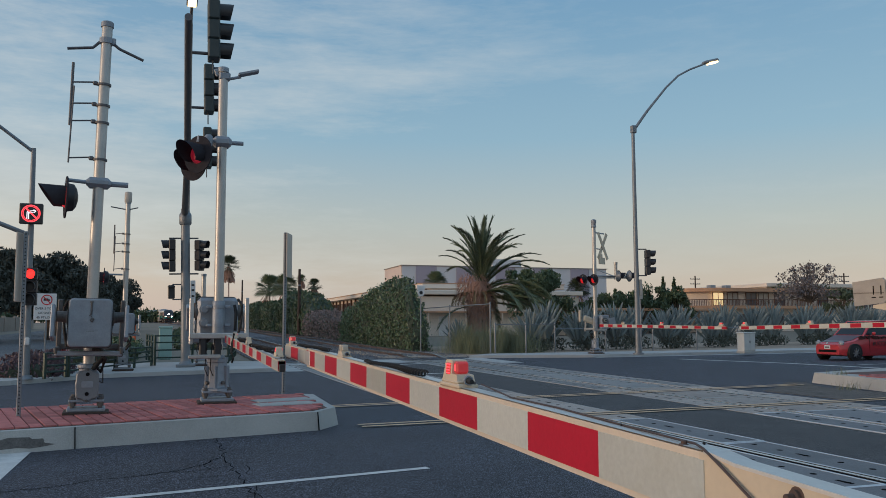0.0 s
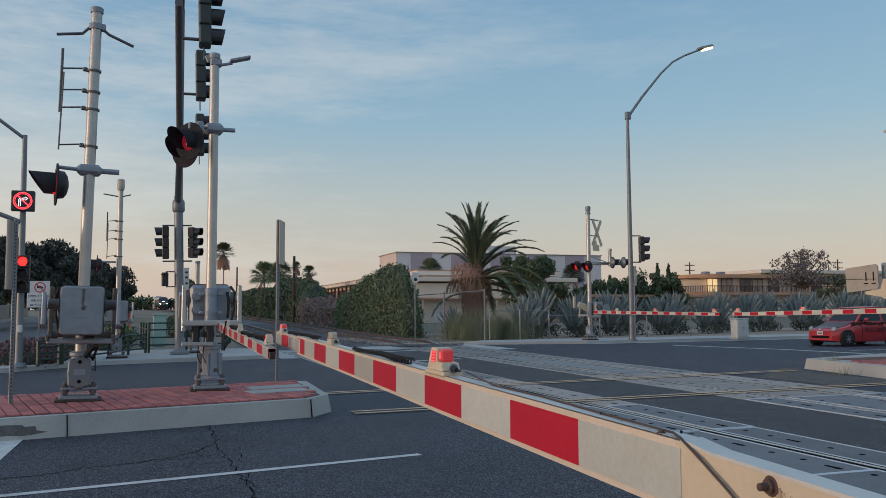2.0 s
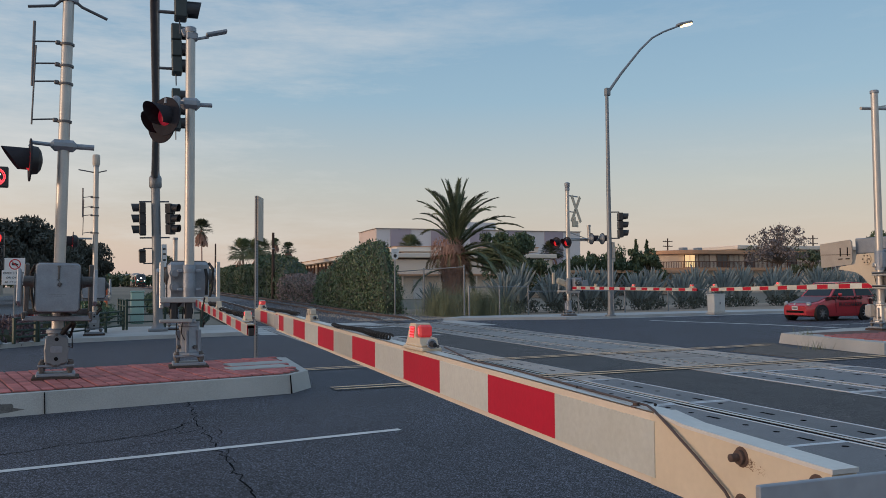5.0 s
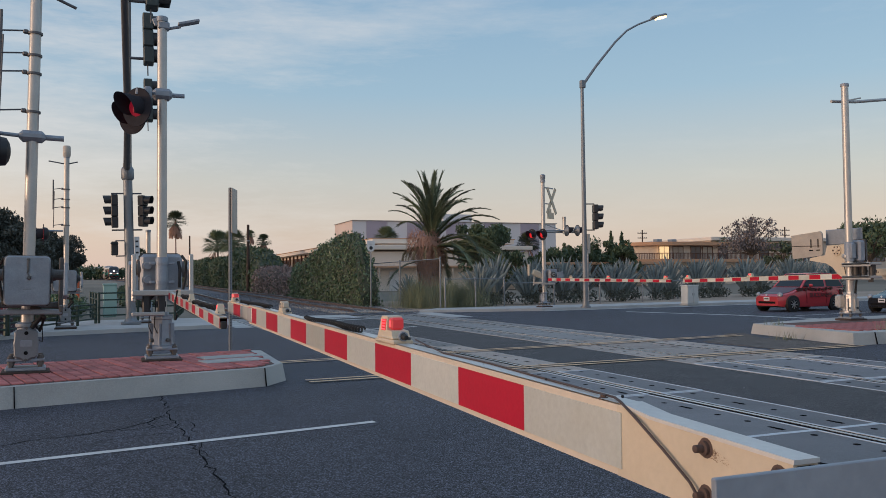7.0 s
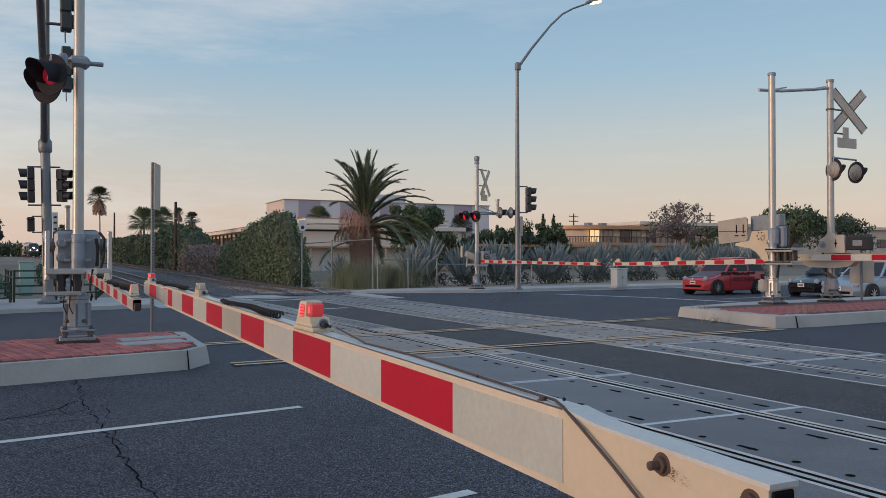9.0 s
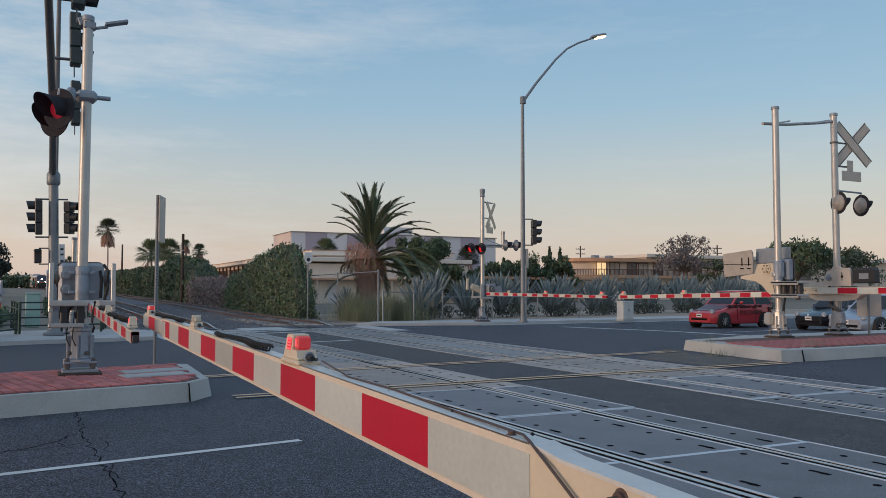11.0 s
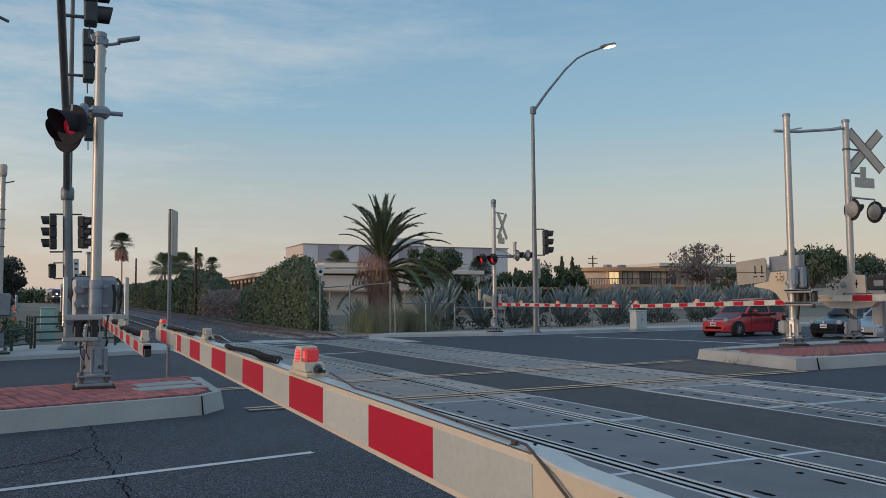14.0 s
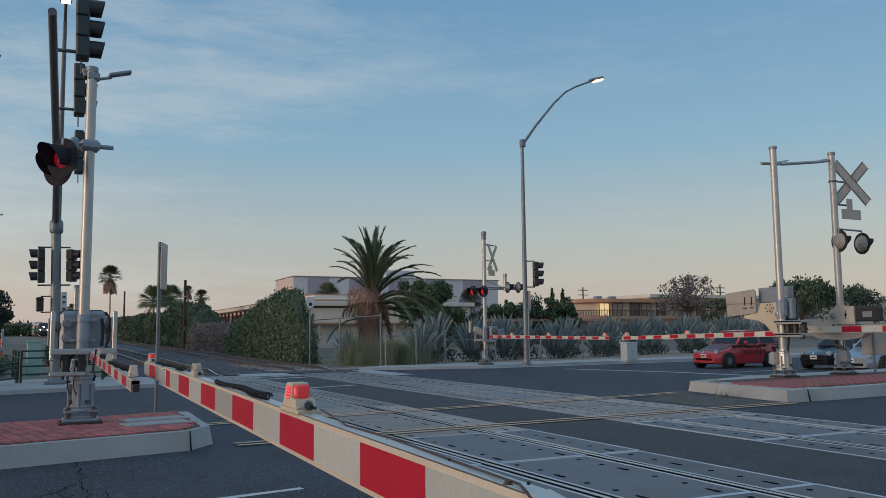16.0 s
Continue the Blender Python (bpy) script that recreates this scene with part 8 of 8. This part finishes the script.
for sx in (-1, 1):
    part("teal_stripe", Mesh().box((sx * W2, 11.5, 2.15), (0.02, 18.0, 0.75)), TRAIN_TEAL, bo, "teal side stripe")
    part("black_stripe", Mesh().box((sx * W2, 11.5, 1.40), (0.02, 18.0, 0.70)), TRAIN_BLACK, bo, "black side stripe")
    for yy in (6.0, 12.5, 14.0, 15.5):
        part("side_grille", Mesh().box((sx * (W2 + 0.012), yy, 2.7), (0.03, 0.8, 1.5), 0.01), SLOT, bo)
    part("cab_window", Mesh().box((sx * (W2 + 0.01), 2.2, 3.15), (0.03, 0.7, 0.75), 0.01), GLASS_DARK, cab)
    part("cab_rail", Mesh().cyl((sx * (W2 + 0.08), 3.0, 1.2), (sx * (W2 + 0.08), 3.0, 3.3), 0.025, n=8).cyl((sx * (W2 + 0.08), 3.7, 1.2), (sx * (W2 + 0.08), 3.7, 3.3), 0.025, n=8), RED_TAPE, train, "red handrail")
part("pilot", Mesh().box((0, 0.25, 0.62), (2.9, 0.5, 0.85), 0.06).box((0, 0.05, 0.28), (2.5, 0.25, 0.30), 0.05), TRAIN_BLACK, train, "black pilot plate")
part("coupler", Mesh().box((0, -0.25, 0.80), (0.30, 0.5, 0.32), 0.05).box((0, -0.45, 0.80), (0.42, 0.22, 0.36), 0.06), RAIL_RUST, train, "rusty coupler")


def bogie(parent, y):
    b = part("bogie", Mesh().box((0, y, 0.55), (2.3, 3.6, 0.5), 0.08), SLOT, parent, "dark bogie")
    for dy in (-1.2, 1.2):
        for sx in (-0.78, 0.78):
            part("wheel", Mesh().cyl((sx - 0.06, y + dy, 0.47), (sx + 0.06, y + dy, 0.47), 0.47, n=20), RAIL_RUST, b)


bogie(train, 4.2)
bogie(train, 17.0)
part("fuel_tank", Mesh().box((0, 10.5, 0.65), (2.6, 5.0, 0.7), 0.1), TRAIN_BLACK, train)
for c in range(3):
    y0 = TY + 21.5 + c * 26.5
    ang = 4.5 + 1.6 * c
    px = bend(TY) - (21.5 + c * 26.5) * math.tan(radians(4.5 + 0.8 * c))
    co = thing("passenger_coach", pose(0.75 + px, y0, rise(y0) + 0.14, 0, 0, ang), "silver double-deck passenger coach with a teal stripe", "train", "train coaches")
    m = Mesh()
    hull(m, [(0, 1.2, 0.5, 3.6, 4.3), (0.5, W2, 0.45, 4.2, 4.85), (25.3, W2, 0.45, 4.2, 4.85), (25.8, 1.2, 0.5, 3.6, 4.3)])
    bd = part("body", m, TRAIN_SILVER, co, "silver coach body", True)
    for sx in (-1, 1):
        part("teal_stripe", Mesh().box((sx * W2, 12.9, 2.4), (0.02, 24.5, 0.55)), TRAIN_TEAL, bd)
        for k in range(12):
            part("window", Mesh().box((sx * (W2 + 0.005), 4.0 + 1.6 * k, 3.65), (0.03, 1.3, 0.75), 0.01), GLASS_DARK, bd)
    bogie(co, 3.0)
    bogie(co, 22.5)

# ---- crossing panels, piece by piece ----


def panel(w, L, seed, gauge=False, base=None):
    """A concrete crossing panel with a galvanised rim and lifting slots; its middle at the origin, its top at z = 0."""
    rnd = random.Random(seed)
    m = Mesh()
    m.box((0, 0, -0.08), (w - 0.01, L - 0.012, 0.16), 0.006)
    rw = 0.038
    for s in (-1, 1):
        m.box((s * (w / 2 - rw / 2 - 0.003), 0, -0.004), (rw, L - 0.01, 0.014), 0, mi=1)
        m.box((0, s * (L / 2 - rw / 2 - 0.004), -0.004), (w - 0.07, rw, 0.014), 0, mi=1)
    for fy in (-0.42, -0.25, -0.08, 0.09, 0.26, 0.43):
        for fx in ((-0.36, 0.30) if gauge else (0.0,)):
            x, y = (fx + rnd.uniform(-0.02, 0.02)) * w, (fy + rnd.uniform(-0.01, 0.01)) * L
            long_ = (round(fy * 100) % 3) == 0
            m.cyl((x, y, -0.01), (x, y, 0.003), 0.035, n=8, mi=2)
            if long_:
                m.box((x, y + 0.04, -0.004), (0.045, 0.20, 0.014), 0, mi=2)
    return m.data("crossing_panel", [base or PANEL, DULL_EDGE if base else STEEL_EDGE, WORN_SLOT if base else SLOT])


PL = 2.715
gp, fp_ = [panel(1.30, PL, s, True) for s in (1, 2)], [panel(0.66, PL, s) for s in (3, 4)]
gpt, fpt = panel(1.30, PL, 5, True, PANEL_TAN), panel(0.66, PL, 6, False, PANEL_TAN)
gpw, fpw = panel(1.30, PL, 7, True, PANEL_WORN), panel(0.66, PL, 8, False, PANEL_WORN)
for nm, cx in (("crossing_surface_near", 0.75), ("crossing_surface_far", 5.75)):
    cs_ = thing(nm, pose(cx, 0, 0.012), "grey concrete crossing panels between and beside the rails", "crossing surface", "", "structure")
    for k in range(-3, 10):
        y = 0.42 + PL * (k + 0.5)
        if y > 25.8:
            continue
        for dx, me in ((0, gp[k % 2]), (-1.17, fp_[k % 2]), (1.17, fp_[(k + 1) % 2])):
            if k in (1, 2):
                me = fpt if dx else gpt
            elif k > 2:
                me = fpw if dx else gpw
            p = part("crossing_panel", me, None, cs_)
            p.location = (dx, y, -0.004 * ((k * 7 + int(dx * 3)) % 3))
# flat near-black strips paint the shade of the deep flangeways; no gap is cut
for cx in (0.75, 5.75):
    fl = Mesh()
    for sx in (-1, 1):
        fl.add([(cx + sx * 0.745 - 0.10, -8, 0.004), (cx + sx * 0.745 + 0.10, -8, 0.004), (cx + sx * 0.745 + 0.10, 25.9, 0.004), (cx + sx * 0.745 - 0.10, 25.9, 0.004)], [(0, 1, 2, 3)])
    structure("flangeway_" + ("near" if cx < 3 else "far"), fl, SLOT, "flat dark strips painting the shade of the flangeway gaps beside the rails", "flangeway")
inf = Mesh()
inf.add([(2.26, -9, 0.004), (4.24, -9, 0.004), (4.24, 23.6, 0.004), (2.26, 23.6, 0.004)], [(0, 1, 2, 3)])
structure("asphalt_infill", inf, PATCH, "dark asphalt between the two tracks", "road")

# ---- brick paving on the medians ----
bw, bl = 0.16, 0.22
bm_ = Mesh().box((0, 0, 0), (bw - 0.02, bl - 0.02, 0.03), 0.006).data("brick", BRICK)
pave = thing("brick_paving", pose(-6.08, 2.70, IS, 0, 0, 13.4), "red brick paving set in the median", "paving", "", "structure")
part("bed", Mesh().prism([(-7.0, 0.21), (3.22, 0.21), (3.56, 0.50), (4.18, 3.02), (-7.0, 3.02)], -0.02, 0.006), MORTAR, pave, "dark joint bed")
half = Mesh().box((0, 0, 0), (bw - 0.02, bl / 2 - 0.02, 0.03), 0.006).data("brick", BRICK)
rest = Mesh()
for i in range(-44, 27):
    x = (i + 0.5) * bw
    y = 0.22
    j = 0
    while y < 2.95:
        if x + bw / 2 > min(3.02 + 1.05 * y, 3.46 + 0.25 * y):
            y += bl / 2
            continue
        short = (j == 0 and i % 2) or y + bl > 3.0
        d = bl / 2 if short else bl
        z = 0.006 + 0.003 * ((i * 5 + j * 3) % 3)
        if i >= -3:
            b_ = part("brick", half if short else bm_, None, pave)
            b_.location = (x, y + d / 2, z)
        else:
            rest.box((x, y + d / 2, z), (bw - 0.014, d - 0.014, 0.03))
        y += d
        j += 1
tagged(part("bricks", rest, BRICK, pave), "", "", "", "stuff")
far_p = Mesh()
ang = radians(5.5)
for i in range(0, 110):
    for j in range(0, 9):
        x, y = 0.75 + i * bw, 0.45 + (j + (0.5 if i % 2 else 0)) * bl
        if x < 0.62 + y * 0.14:
            continue
        far_p.box((9.62 + x * math.cos(ang) - y * math.sin(ang), 4.66 + x * math.sin(ang) + y * math.cos(ang), IS + 0.006), (bw - 0.02, bl - 0.02, 0.03), 0, (0, 0, 5.5))
pv2 = thing("brick_paving", pose(0, 0, 0), "red brick paving set in the far median", "paving", "", "structure")
tagged(part("bricks", far_p, BRICK, pv2), "", "", "", "stuff")
part("bed", Mesh().box((19.6, 7.40, IS + 0.001), (17.4, 3.2, 0.01), 0, (0, 0, 5.5)), MORTAR, pv2, "dark joint bed")
